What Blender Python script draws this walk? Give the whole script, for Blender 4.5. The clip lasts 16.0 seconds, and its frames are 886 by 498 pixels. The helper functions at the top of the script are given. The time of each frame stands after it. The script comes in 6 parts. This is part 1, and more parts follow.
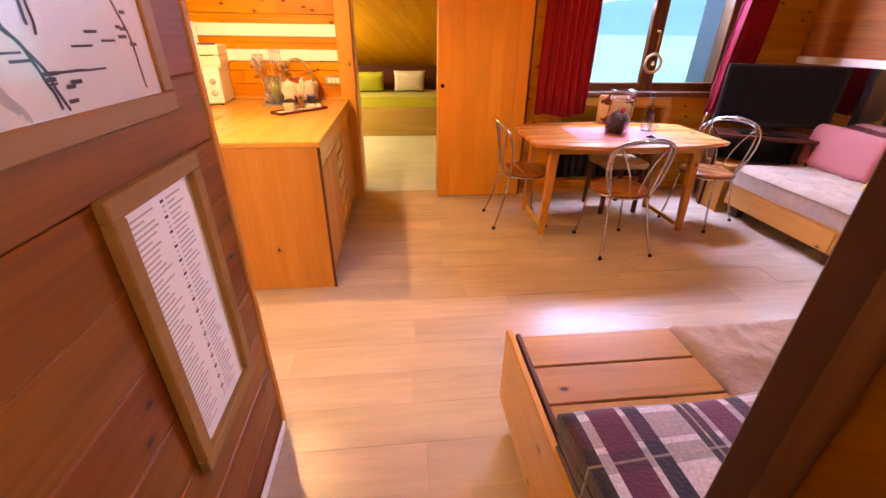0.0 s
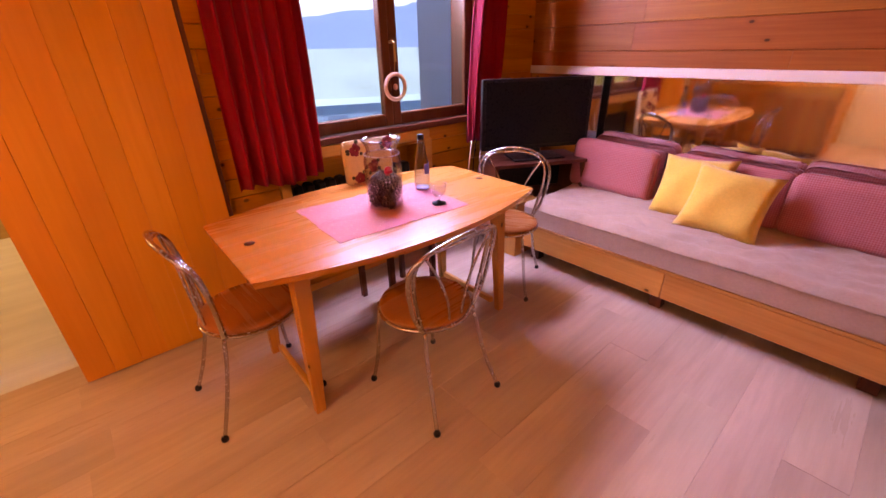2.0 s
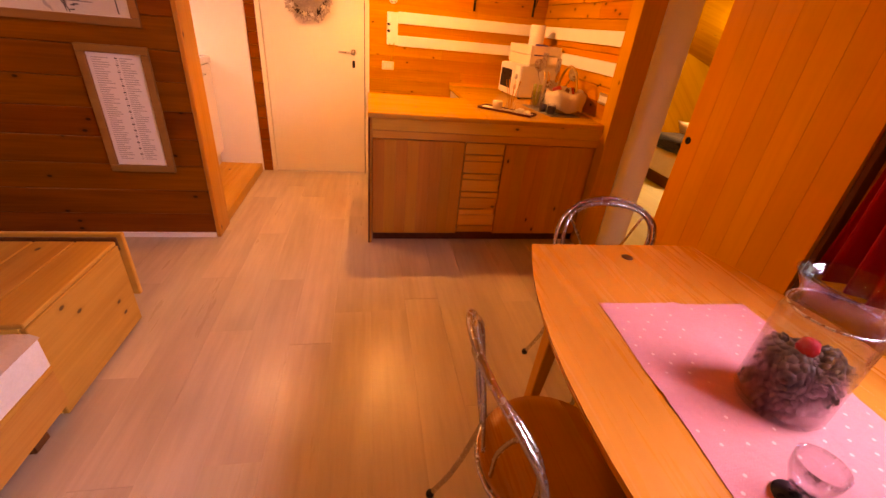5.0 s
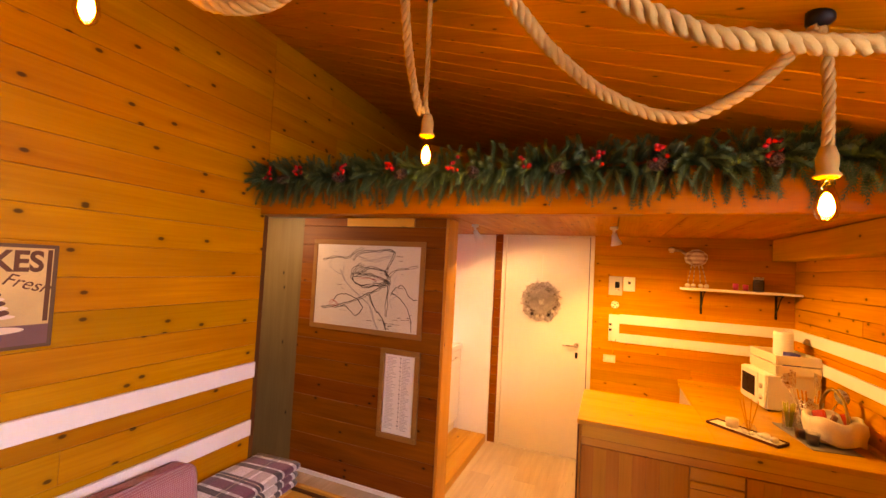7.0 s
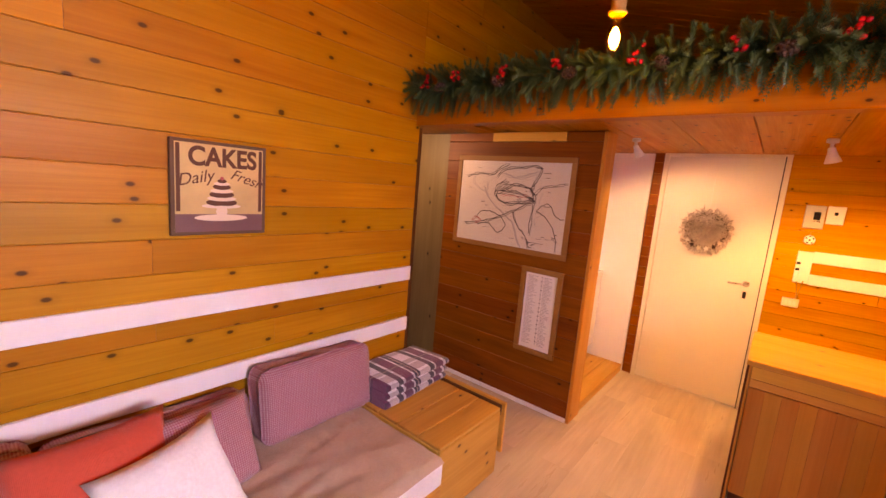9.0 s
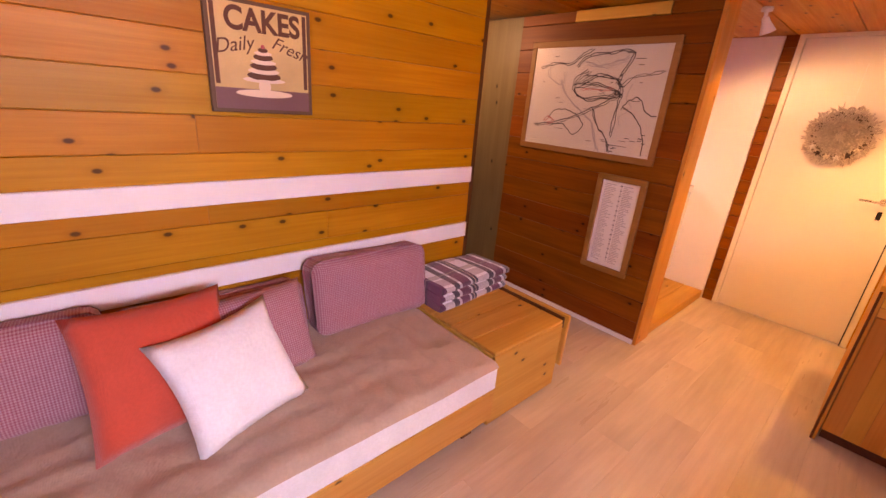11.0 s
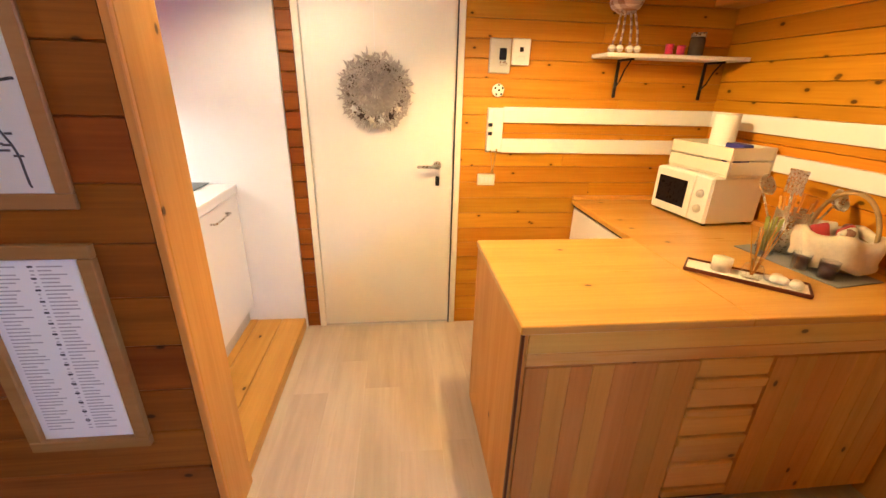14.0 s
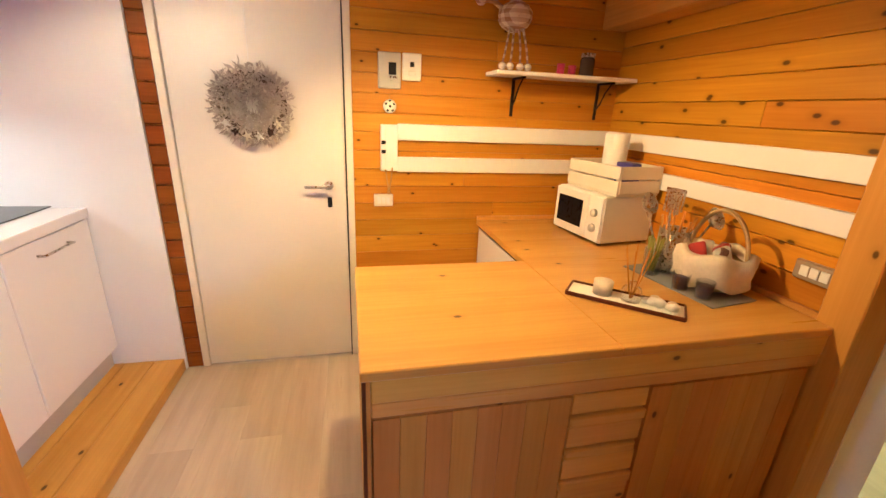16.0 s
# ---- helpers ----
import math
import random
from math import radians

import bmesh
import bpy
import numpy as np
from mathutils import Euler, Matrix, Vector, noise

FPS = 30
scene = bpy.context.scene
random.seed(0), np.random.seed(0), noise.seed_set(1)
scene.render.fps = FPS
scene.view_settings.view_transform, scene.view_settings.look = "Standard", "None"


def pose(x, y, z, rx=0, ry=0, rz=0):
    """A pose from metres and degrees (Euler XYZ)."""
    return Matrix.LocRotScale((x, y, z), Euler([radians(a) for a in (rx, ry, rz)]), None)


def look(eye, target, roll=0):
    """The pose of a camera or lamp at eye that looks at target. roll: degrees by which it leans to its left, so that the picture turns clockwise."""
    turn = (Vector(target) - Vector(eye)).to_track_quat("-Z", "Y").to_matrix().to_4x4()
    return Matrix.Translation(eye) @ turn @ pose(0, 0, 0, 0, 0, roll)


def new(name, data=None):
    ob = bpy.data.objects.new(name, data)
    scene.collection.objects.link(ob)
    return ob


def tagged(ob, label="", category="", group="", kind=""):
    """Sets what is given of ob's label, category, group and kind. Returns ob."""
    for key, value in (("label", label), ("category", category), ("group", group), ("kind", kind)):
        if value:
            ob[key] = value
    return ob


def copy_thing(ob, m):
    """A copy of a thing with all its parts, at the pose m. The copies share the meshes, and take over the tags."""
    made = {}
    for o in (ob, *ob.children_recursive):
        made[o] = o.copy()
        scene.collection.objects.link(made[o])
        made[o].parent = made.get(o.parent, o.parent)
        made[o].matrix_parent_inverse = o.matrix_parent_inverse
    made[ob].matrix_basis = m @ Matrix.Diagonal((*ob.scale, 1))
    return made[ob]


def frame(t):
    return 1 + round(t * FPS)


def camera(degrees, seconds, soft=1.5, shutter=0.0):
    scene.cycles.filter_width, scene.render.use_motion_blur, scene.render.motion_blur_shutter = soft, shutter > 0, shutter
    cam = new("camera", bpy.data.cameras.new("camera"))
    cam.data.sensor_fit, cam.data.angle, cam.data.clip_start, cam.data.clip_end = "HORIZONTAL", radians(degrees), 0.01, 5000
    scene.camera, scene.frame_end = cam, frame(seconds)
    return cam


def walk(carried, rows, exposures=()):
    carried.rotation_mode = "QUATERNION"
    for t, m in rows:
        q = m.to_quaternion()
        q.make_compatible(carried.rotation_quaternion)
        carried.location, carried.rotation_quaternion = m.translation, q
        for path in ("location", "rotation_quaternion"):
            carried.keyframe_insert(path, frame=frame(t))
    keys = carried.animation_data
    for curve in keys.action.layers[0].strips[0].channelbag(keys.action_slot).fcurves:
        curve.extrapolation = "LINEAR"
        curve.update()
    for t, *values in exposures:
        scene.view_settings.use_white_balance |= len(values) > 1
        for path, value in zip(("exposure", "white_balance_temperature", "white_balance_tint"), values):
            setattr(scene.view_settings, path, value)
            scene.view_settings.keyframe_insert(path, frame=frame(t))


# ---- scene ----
# The room: x to the east, y to the north, z up; metres.
cam = camera(94.8, 16.0)
PATH = [
    (0, (0.001, 0.048, 1.403), (0.195, 1.806, 0.471), 0.8),
    (0.5, (0.034, 0.484, 1.407), (0.358, 2.215, 0.46), -0.75),
    (1, (0.133, 0.937, 1.428), (0.735, 2.646, 0.581), 1.4),
    (1.5, (0.289, 1.245, 1.4), (1.324, 2.7, 0.498), 0.7),
    (2, (0.657, 1.555, 1.413), (1.842, 2.901, 0.527), -1.2),
    (2.5, (1.018, 1.916, 1.435), (2.171, 3.321, 0.601), 2.9),
    (3, (1.324, 2.213, 1.456), (1.984, 3.892, 0.592), 3.5),
    (3.5, (1.622, 2.39, 1.393), (1.213, 4.081, 0.407), 3.6),
    (4, (1.833, 2.246, 1.404), (0.763, 3.654, 0.47), 2.3),
    (4.5, (2.032, 2.15, 1.43), (0.534, 3.063, 0.47), 2.8),
    (5, (2.174, 2.24, 1.407), (0.46, 2.602, 0.441), 5.7),
    (5.2, (2.205, 2.275, 1.444), (0.451, 2.47, 0.503), 3.5),
    (7.3, (2.423, 2.408, 1.856), (0.6, 1.599, 2.016), 3.6),
    (7.5, (2.443, 2.401, 1.862), (0.622, 1.592, 2.044), 3.5),
    (8, (2.473, 2.388, 1.868), (0.659, 1.569, 2.061), 3.4),
    (8.5, (2.489, 2.326, 1.835), (0.767, 1.31, 1.878), 4.2),
    (9, (2.431, 2.253, 1.73), (0.896, 1.008, 1.425), 4.8),
    (9.5, (2.361, 2.209, 1.619), (1.057, 0.797, 1.067), 4.9),
    (9.7, (2.374, 2.214, 1.595), (1.14, 0.763, 0.985), 4.7),
    (11.8, (1.984, 1.971, 1.475), (0.6, 0.76, 0.688), 3.3),
    (12, (1.838, 1.869, 1.454), (0.304, 0.844, 0.682), 2.7),
    (12.5, (1.535, 1.723, 1.536), (-0.259, 1.238, 0.796), 0.5),
    (13, (1.088, 1.724, 1.5), (-0.773, 1.592, 0.78), 0.3),
    (13.5, (0.774, 1.786, 1.526), (-1.082, 1.875, 0.786), 1.3),
    (14, (0.597, 1.879, 1.56), (-1.249, 2.09, 0.821), 1.6),
    (14.5, (0.538, 2.09, 1.546), (-1.336, 2.117, 0.847), 1.9),
    (15, (0.567, 2.259, 1.564), (-1.323, 2.264, 0.91), 2.2),
    (15.5, (0.613, 2.244, 1.575), (-1.282, 2.409, 0.956), 1.8),
    (16, (0.48, 2.227, 1.538), (-1.363, 2.667, 0.897), 2.6),
]
EXPOSURES = [
    (0.0, 0.15, 8600, 26), (0.5, -0.2, 8800, 24), (1.0, -0.3, 8800, 26), (1.5, -0.25, 9200, 36), (2.0, -0.38, 10000, 66), (3.0, -0.38, 13000, 92), (3.5, -0.2, 12500, 70),
    (4.0, -0.5, 16000, 64), (4.5, -0.7, 28000, 86), (5.2, -0.65, 27000, 54), (8.0, -0.16, 16500, 26), (9.5, -0.4, 13200, 44), (12.0, -0.36, 13000, 41),
    (13.0, -0.16, 13500, 24), (14.0, -0.2, 6400, -6), (15.0, -0.26, 6200, -4), (16.0, -0.46, 6100, 0),
]
walk(cam, [(t, look(eye, target, roll)) for t, eye, target, roll in PATH], EXPOSURES)

# ---- light ----
world = bpy.data.worlds.new("world")
scene.world = world
world.use_nodes = True
wn = world.node_tree.nodes
sky = wn.new("ShaderNodeTexSky")
sky.sky_type, sky.sun_disc = "NISHITA", False
sky.sun_elevation, sky.sun_rotation = radians(30), radians(180)
sky.dust_density = 1.5
wn["Background"].inputs[1].default_value = 0.15
world.node_tree.links.new(sky.outputs[0], wn["Background"].inputs[0])


def lamp(name, kind, energy, colour, m, **settings):
    data = bpy.data.lights.new(name, kind)
    data.energy, data.color = energy, colour
    ob = new(name, data)
    ob.matrix_world = m
    if kind == "AREA":
        data.shape, data.size, data.size_y = "RECTANGLE", settings["size"], settings["size_y"]
    if kind == "SPOT":
        data.spot_size, data.spot_blend, data.shadow_soft_size = radians(settings["angle"]), settings["blend"], settings["soft"]
    if kind == "POINT":
        data.shadow_soft_size = settings["soft"]
    if kind == "SUN":
        data.angle = radians(settings["angle"])
    return ob


WARM = (1.0, 0.62, 0.27)
lamp("sun", "SUN", 5.0, (1.0, 0.95, 0.9), look((0, -20, 13.4), (0, 0, 1.9)), angle=4)
lamp("window_daylight", "AREA", 255, (0.40, 0.53, 1.0), look((2.30, 3.99, 1.90), (2.25, 1.2, 0.55)), size=1.2, size_y=0.36)
lamp("kitchen_spot_light", "SPOT", 135, WARM, look((-0.98, 2.42, 2.02), (-1.0, 2.75, 0.5)), angle=160, blend=0.5, soft=0.015)
lamp("hall_spot_light", "SPOT", 55, (1.0, 0.73, 0.47), look((-0.93, 1.32, 2.02), (-1.35, 1.75, 0.4)), angle=164, blend=0.4, soft=0.02)
lamp("bedroom_light", "POINT", 110, (1.0, 0.92, 0.52), pose(-1.3, 5.9, 1.3), soft=0.08)
# Fill added below the pink cupboard to brighten the niche; no fitting.
lamp("kitchenette_fill", "AREA", 10, (1.0, 0.93, 0.85), look((-1.30, 0.45, 1.44), (-1.30, 0.5, 0.0)), size=0.6, size_y=0.05)
# Unseen fill added in the way in to brighten the partition.
lamp("vestibule_fill", "AREA", 16, (1.0, 0.80, 0.64), look((0.25, -0.7, 2.12), (-0.5, 0.75, 0.9)), size=0.3, size_y=0.3)


# ---- materials ----
def material(name, rough=0.5, metal=0.0):
    mat = bpy.data.materials.new(name)
    mat.use_nodes = True
    b = mat.node_tree.nodes["Principled BSDF"]
    b.inputs["Roughness"].default_value, b.inputs["Metallic"].default_value = rough, metal
    b.inputs["Specular IOR Level"].default_value = 0.4
    return mat, mat.node_tree.nodes, mat.node_tree.links, b


def math_node(n, l, op, a, b=0.0):
    k = n.new("ShaderNodeMath")
    k.operation = op
    for i, v in enumerate((a, b)):
        if isinstance(v, (int, float)):
            k.inputs[i].default_value = v
        else:
            l.new(v, k.inputs[i])
    return k.outputs[0]


def mix_node(n, l, fac, a, b, mode="MIX"):
    k = n.new("ShaderNodeMix")
    k.data_type, k.blend_type = "RGBA", mode
    for i, v in ((0, fac), (6, a), (7, b)):
        if isinstance(v, (int, float)):
            k.inputs[i].default_value = v
        elif isinstance(v, tuple):
            k.inputs[i].default_value = (*v[:3], 1)
        else:
            l.new(v, k.inputs[i])
    return k.outputs[2]


def range_node(n, l, v, a, b, c=0.0, d=1.0):
    k = n.new("ShaderNodeMapRange")
    for i, x in enumerate((a, b, c, d)):
        k.inputs[i + 1].default_value = x
    l.new(v, k.inputs[0])
    return k.outputs[0]


def noise_node(n, l, vec, scale=1.0, detail=3.0, rough=0.55, distort=0.0):
    k = n.new("ShaderNodeTexNoise")
    l.new(vec, k.inputs["Vector"])
    k.inputs["Scale"].default_value, k.inputs["Detail"].default_value = scale, detail
    k.inputs["Roughness"].default_value, k.inputs["Distortion"].default_value = rough, distort
    return k.outputs[0]


def bump_node(n, l, b, height, strength, distance):
    k = n.new("ShaderNodeBump")
    k.inputs["Strength"].default_value, k.inputs["Distance"].default_value = strength, distance
    l.new(height, k.inputs["Height"])
    l.new(k.outputs[0], b.inputs["Normal"])


def wood(name, u, light, dark, knots=0.0, rough=0.45, vary=0.3, grain=1.0, coat=0.0, knot_size=0.052, dense=1.0, blotch=0.35, spec=0.22):
    """Wood whose grain runs along the axis u of the thing's own space."""
    mat, n, l, b = material(name, rough)
    b.inputs["Specular IOR Level"].default_value = spec
    tc, sep, info = n.new("ShaderNodeTexCoord"), n.new("ShaderNodeSeparateXYZ"), n.new("ShaderNodeObjectInfo")
    l.new(tc.outputs["Object"], sep.inputs[0])
    rand = info.outputs["Random"]
    others = [i for i in range(3) if i != u]
    along = math_node(n, l, "ADD", sep.outputs[u], math_node(n, l, "MULTIPLY", rand, 53.0))
    across = math_node(n, l, "ADD", math_node(n, l, "ADD", sep.outputs[others[0]], sep.outputs[others[1]]), math_node(n, l, "MULTIPLY", rand, 91.0))

    def vec(a, c):
        k = n.new("ShaderNodeCombineXYZ")
        l.new(math_node(n, l, "MULTIPLY", along, a), k.inputs[0])
        l.new(math_node(n, l, "MULTIPLY", across, c), k.inputs[1])
        return k.outputs[0]

    fine = noise_node(n, l, vec(2.2, 70 * grain), 1, 4, 0.6)
    broad = noise_node(n, l, vec(0.9, 11 * grain), 1, 3, 0.5, 0.6)
    patch = noise_node(n, l, vec(1.3, 2.6), 1, 2)
    mixv = math_node(n, l, "ADD", math_node(n, l, "MULTIPLY", fine, 0.45), math_node(n, l, "MULTIPLY", broad, 0.55))
    col = mix_node(n, l, range_node(n, l, mixv, 0.33, 0.68), dark, light)
    col = mix_node(n, l, range_node(n, l, patch, 0.35, 0.7, 0.0, blotch), col, tuple(0.72 * c for c in dark))
    if knots:
        vor = n.new("ShaderNodeTexVoronoi")
        vor.voronoi_dimensions = "2D"
        l.new(vec(3.1 * dense, 5.2 * dense), vor.inputs["Vector"])
        vor.inputs["Scale"].default_value = 1.0
        keep = math_node(n, l, "GREATER_THAN", math_node(n, l, "FRACT", math_node(n, l, "MULTIPLY", vor.outputs["Color"], 7.3)), 1 - knots)
        core = math_node(n, l, "MULTIPLY", range_node(n, l, vor.outputs["Distance"], knot_size * 0.55, knot_size, 1, 0), keep)
        halo = math_node(n, l, "MULTIPLY", range_node(n, l, vor.outputs["Distance"], knot_size * 0.8, knot_size * 2.4, 0.3, 0), keep)
        col = mix_node(n, l, halo, col, tuple(0.55 * c for c in dark))
        col = mix_node(n, l, math_node(n, l, "MULTIPLY", core, 0.92), col, tuple(0.15 * c for c in dark))
    hsv = n.new("ShaderNodeHueSaturation")
    l.new(col, hsv.inputs["Color"])
    l.new(range_node(n, l, rand, 0, 1, 1 - vary, 1 + vary * 0.7), hsv.inputs["Value"])
    l.new(range_node(n, l, math_node(n, l, "FRACT", math_node(n, l, "MULTIPLY", rand, 17.0)), 0, 1, 0.492, 0.508), hsv.inputs["Hue"])
    l.new(hsv.outputs[0], b.inputs["Base Color"])
    l.new(range_node(n, l, mixv, 0.3, 0.7, rough + 0.12, rough - 0.06), b.inputs["Roughness"])
    b.inputs["Coat Weight"].default_value, b.inputs["Coat Roughness"].default_value = coat, 0.25
    bump_node(n, l, b, mixv, 0.25, 0.002)
    return mat


def paint(name, colour, rough=0.5, metal=0.0, spots=0.12, scale=14.0, bump=0.05, coat=0.0):
    """A plain coat of colour with faint dirt and unevenness."""
    mat, n, l, b = material(name, rough, metal)
    tc = n.new("ShaderNodeTexCoord")
    big = noise_node(n, l, tc.outputs["Object"], scale * 0.25, 3)
    fine = noise_node(n, l, tc.outputs["Object"], scale * 6, 3)
    col = mix_node(n, l, range_node(n, l, big, 0.35, 0.7, 0, spots * 2), colour, tuple(c * 0.72 for c in colour))
    col = mix_node(n, l, range_node(n, l, fine, 0.4, 0.7, 0, spots), col, tuple(c * 0.85 for c in colour))
    l.new(col, b.inputs["Base Color"])
    l.new(range_node(n, l, fine, 0.3, 0.7, max(rough - 0.06, 0.02), min(rough + 0.08, 1)), b.inputs["Roughness"])
    b.inputs["Coat Weight"].default_value = coat
    bump_node(n, l, b, fine, bump, 0.002)
    return mat


def fabric(name, colour, other=None, weave=260.0, check=0.0, crease=1.0, rough=0.9, sheen=0.2):
    """Woven cloth; check: threads of the other colour in a small check, so many to the metre."""
    mat, n, l, b = material(name, rough)
    tc, sep = n.new("ShaderNodeTexCoord"), n.new("ShaderNodeSeparateXYZ")
    l.new(tc.outputs["Object"], sep.inputs[0])
    waves = [math_node(n, l, "SINE", math_node(n, l, "MULTIPLY", sep.outputs[i], weave * 6.0)) for i in range(3)]
    thread = math_node(n, l, "ADD", math_node(n, l, "ADD", waves[0], waves[1]), waves[2])
    folds = noise_node(n, l, tc.outputs["Object"], 9, 3)
    fuzz = noise_node(n, l, tc.outputs["Object"], 90, 3)
    col = mix_node(n, l, range_node(n, l, folds, 0.35, 0.7, 0, 0.3), colour, tuple(0.7 * c for c in colour))
    if check:
        cells = [math_node(n, l, "GREATER_THAN", math_node(n, l, "SINE", math_node(n, l, "MULTIPLY", sep.outputs[i], check * 6.2832)), 0.0) for i in (0, 2)]
        total = math_node(n, l, "ADD", cells[0], cells[1])
        col = mix_node(n, l, range_node(n, l, total, 0.0, 2.0), col, other)
    col = mix_node(n, l, range_node(n, l, fuzz, 0.35, 0.7, 0, 0.22), col, tuple(0.6 * c for c in colour))
    l.new(col, b.inputs["Base Color"])
    b.inputs["Sheen Weight"].default_value, b.inputs["Sheen Roughness"].default_value = sheen, 0.5
    height = math_node(n, l, "ADD", math_node(n, l, "MULTIPLY", folds, 6.0 * crease), math_node(n, l, "MULTIPLY", thread, 0.12))
    bump_node(n, l, b, height, 0.35, 0.006)
    return mat


def glass(name, colour=(1, 1, 1), rough=0.02, ior=1.45, edge=3.5):
    """Thin clear glass: it lets light straight through and shines at a slant."""
    mat, n, l, b = material(name, rough)
    clear, shine, fres, both = n.new("ShaderNodeBsdfTransparent"), n.new("ShaderNodeBsdfGlossy"), n.new("ShaderNodeLayerWeight"), n.new("ShaderNodeMixShader")
    clear.inputs[0].default_value = (*colour, 1)
    shine.inputs["Roughness"].default_value = rough
    fres.inputs["Blend"].default_value = 0.5
    tc = n.new("ShaderNodeTexCoord")
    l.new(range_node(n, l, noise_node(n, l, tc.outputs["Object"], 20), 0.4, 0.8, rough, rough + 0.06), shine.inputs["Roughness"])
    slant = math_node(n, l, "POWER", fres.outputs["Facing"], edge)
    l.new(math_node(n, l, "ADD", math_node(n, l, "MULTIPLY", slant, 0.75), (ior - 1) ** 2 * 0.16), both.inputs[0])
    l.new(clear.outputs[0], both.inputs[1])
    l.new(shine.outputs[0], both.inputs[2])
    l.new(both.outputs[0], n["Material Output"].inputs["Surface"])
    n.remove(b)
    return mat


def glow(name, colour, strength):
    mat, n, l, b = material(name)
    b.inputs["Base Color"].default_value = (*colour, 1)
    b.inputs["Emission Color"].default_value, b.inputs["Emission Strength"].default_value = (*colour, 1), strength
    return mat


PINE_L, PINE_D = (0.64, 0.285, 0.022), (0.47, 0.172, 0.010)
pine_x = wood("pine_boards_along_x", 0, PINE_L, PINE_D, knots=0.62, rough=0.4, vary=0.14, knot_size=0.078, dense=1.35, blotch=0.5)
pine_y = wood("pine_boards_along_y", 1, (0.64, 0.315, 0.035), (0.48, 0.195, 0.015), knots=0.45, rough=0.42, vary=0.12, knot_size=0.055, dense=1.5)
pine_z = wood("pine_boards_upright", 2, PINE_L, PINE_D, knots=0.35, rough=0.42, vary=0.15)
ceiling_pine = wood("red_orange_ceiling_pine", 1, (0.60, 0.235, 0.02), (0.43, 0.145, 0.010), knots=0.5, rough=0.4, vary=0.14, knot_size=0.055, dense=1.5)
east_pine = wood("reddish_pine_boards", 1, (0.48, 0.165, 0.03), (0.32, 0.09, 0.015), knots=0.4, rough=0.4, vary=0.1)
map_pine = wood("brown_stained_boards", 1, (0.31, 0.092, 0.012), (0.175, 0.043, 0.006), knots=0.5, rough=0.42, vary=0.16)
ply_z = wood("sliding_door_veneer", 2, (0.70, 0.30, 0.052), (0.60, 0.24, 0.038), rough=0.35, vary=0.04, grain=0.6)
spruce_y = wood("pale_spruce_along_y", 1, (0.76, 0.43, 0.105), (0.63, 0.31, 0.06), knots=0.4, rough=0.3, vary=0.12, coat=0.3, spec=0.4)
spruce_z = wood("pale_spruce_upright", 2, (0.63, 0.30, 0.07), (0.50, 0.215, 0.042), knots=0.25, rough=0.4, vary=0.06)
spruce_x = wood("pale_spruce_along_x", 0, (0.66, 0.34, 0.09), (0.50, 0.23, 0.05), knots=0.35, rough=0.4, vary=0.12)
table_wood = wood("beech_table_veneer", 0, (0.62, 0.235, 0.048), (0.53, 0.185, 0.032), rough=0.24, vary=0.05, grain=0.7, coat=0.12, spec=0.5)
seat_wood = wood("red_brown_seat_plywood", 0, (0.42, 0.17, 0.05), (0.32, 0.11, 0.03), rough=0.25, vary=0.05, coat=0.3, spec=0.4)
dark_wood = wood("dark_red_brown_trim", 2, (0.15, 0.05, 0.018), (0.085, 0.026, 0.01), rough=0.4, vary=0.1)
dark_wood_x = wood("dark_red_brown_trim_along_x", 0, (0.15, 0.045, 0.02), (0.085, 0.024, 0.012), rough=0.4, vary=0.1)
tan_frame = wood("dull_tan_frame", 1, (0.36, 0.185, 0.06), (0.28, 0.135, 0.04), rough=0.5, vary=0.04, grain=0.6)
olive_wood = wood("olive_brown_panel", 2, (0.22, 0.16, 0.075), (0.16, 0.11, 0.05), knots=0.2, rough=0.45, vary=0.05)
oak_floor = wood("pale_oak_laminate", 0, (0.63, 0.52, 0.41), (0.45, 0.36, 0.275), rough=0.3, vary=0.035, grain=0.4, blotch=0.5, spec=0.42)
bed_floor_mat = wood("grey_green_laminate", 0, (0.60, 0.70, 0.68), (0.50, 0.60, 0.58), rough=0.35, vary=0.08)
cream_paint = paint("cream_painted_wood", (0.80, 0.74, 0.62), 0.4)
white_paint = paint("white_painted_rail", (0.83, 0.82, 0.82), 0.35)
door_white = paint("off_white_door_paint", (0.78, 0.73, 0.65), 0.4, spots=0.06)
wall_white = paint("white_wall_panel", (0.80, 0.79, 0.78), 0.45, spots=0.05)
lacquer_white = paint("white_lacquer", (0.84, 0.83, 0.82), 0.18, spots=0.03, coat=0.3)
pink_lacquer = paint("raspberry_pink_lacquer", (0.62, 0.06, 0.16), 0.3, spots=0.05)
white_plastic = paint("white_plastic", (0.80, 0.79, 0.76), 0.35, spots=0.05)
grey_plastic = paint("light_grey_plastic", (0.50, 0.49, 0.46), 0.4)
black_plastic = paint("black_plastic", (0.012, 0.012, 0.014), 0.3, spots=0.1)
screen_black = paint("black_screen", (0.006, 0.006, 0.009), 0.3, spots=0.05, bump=0.0)
screen_black.node_tree.nodes["Principled BSDF"].inputs["Specular IOR Level"].default_value = 0.12
black_plastic.node_tree.nodes["Principled BSDF"].inputs["Specular IOR Level"].default_value = 0.2
black_iron = paint("black_iron", (0.02, 0.018, 0.017), 0.45, 0.6)
chrome = paint("worn_chrome_tube", (0.55, 0.54, 0.53), 0.22, 1.0, spots=0.25)
steel = paint("brushed_steel", (0.6, 0.58, 0.55), 0.28, 1.0, spots=0.15)
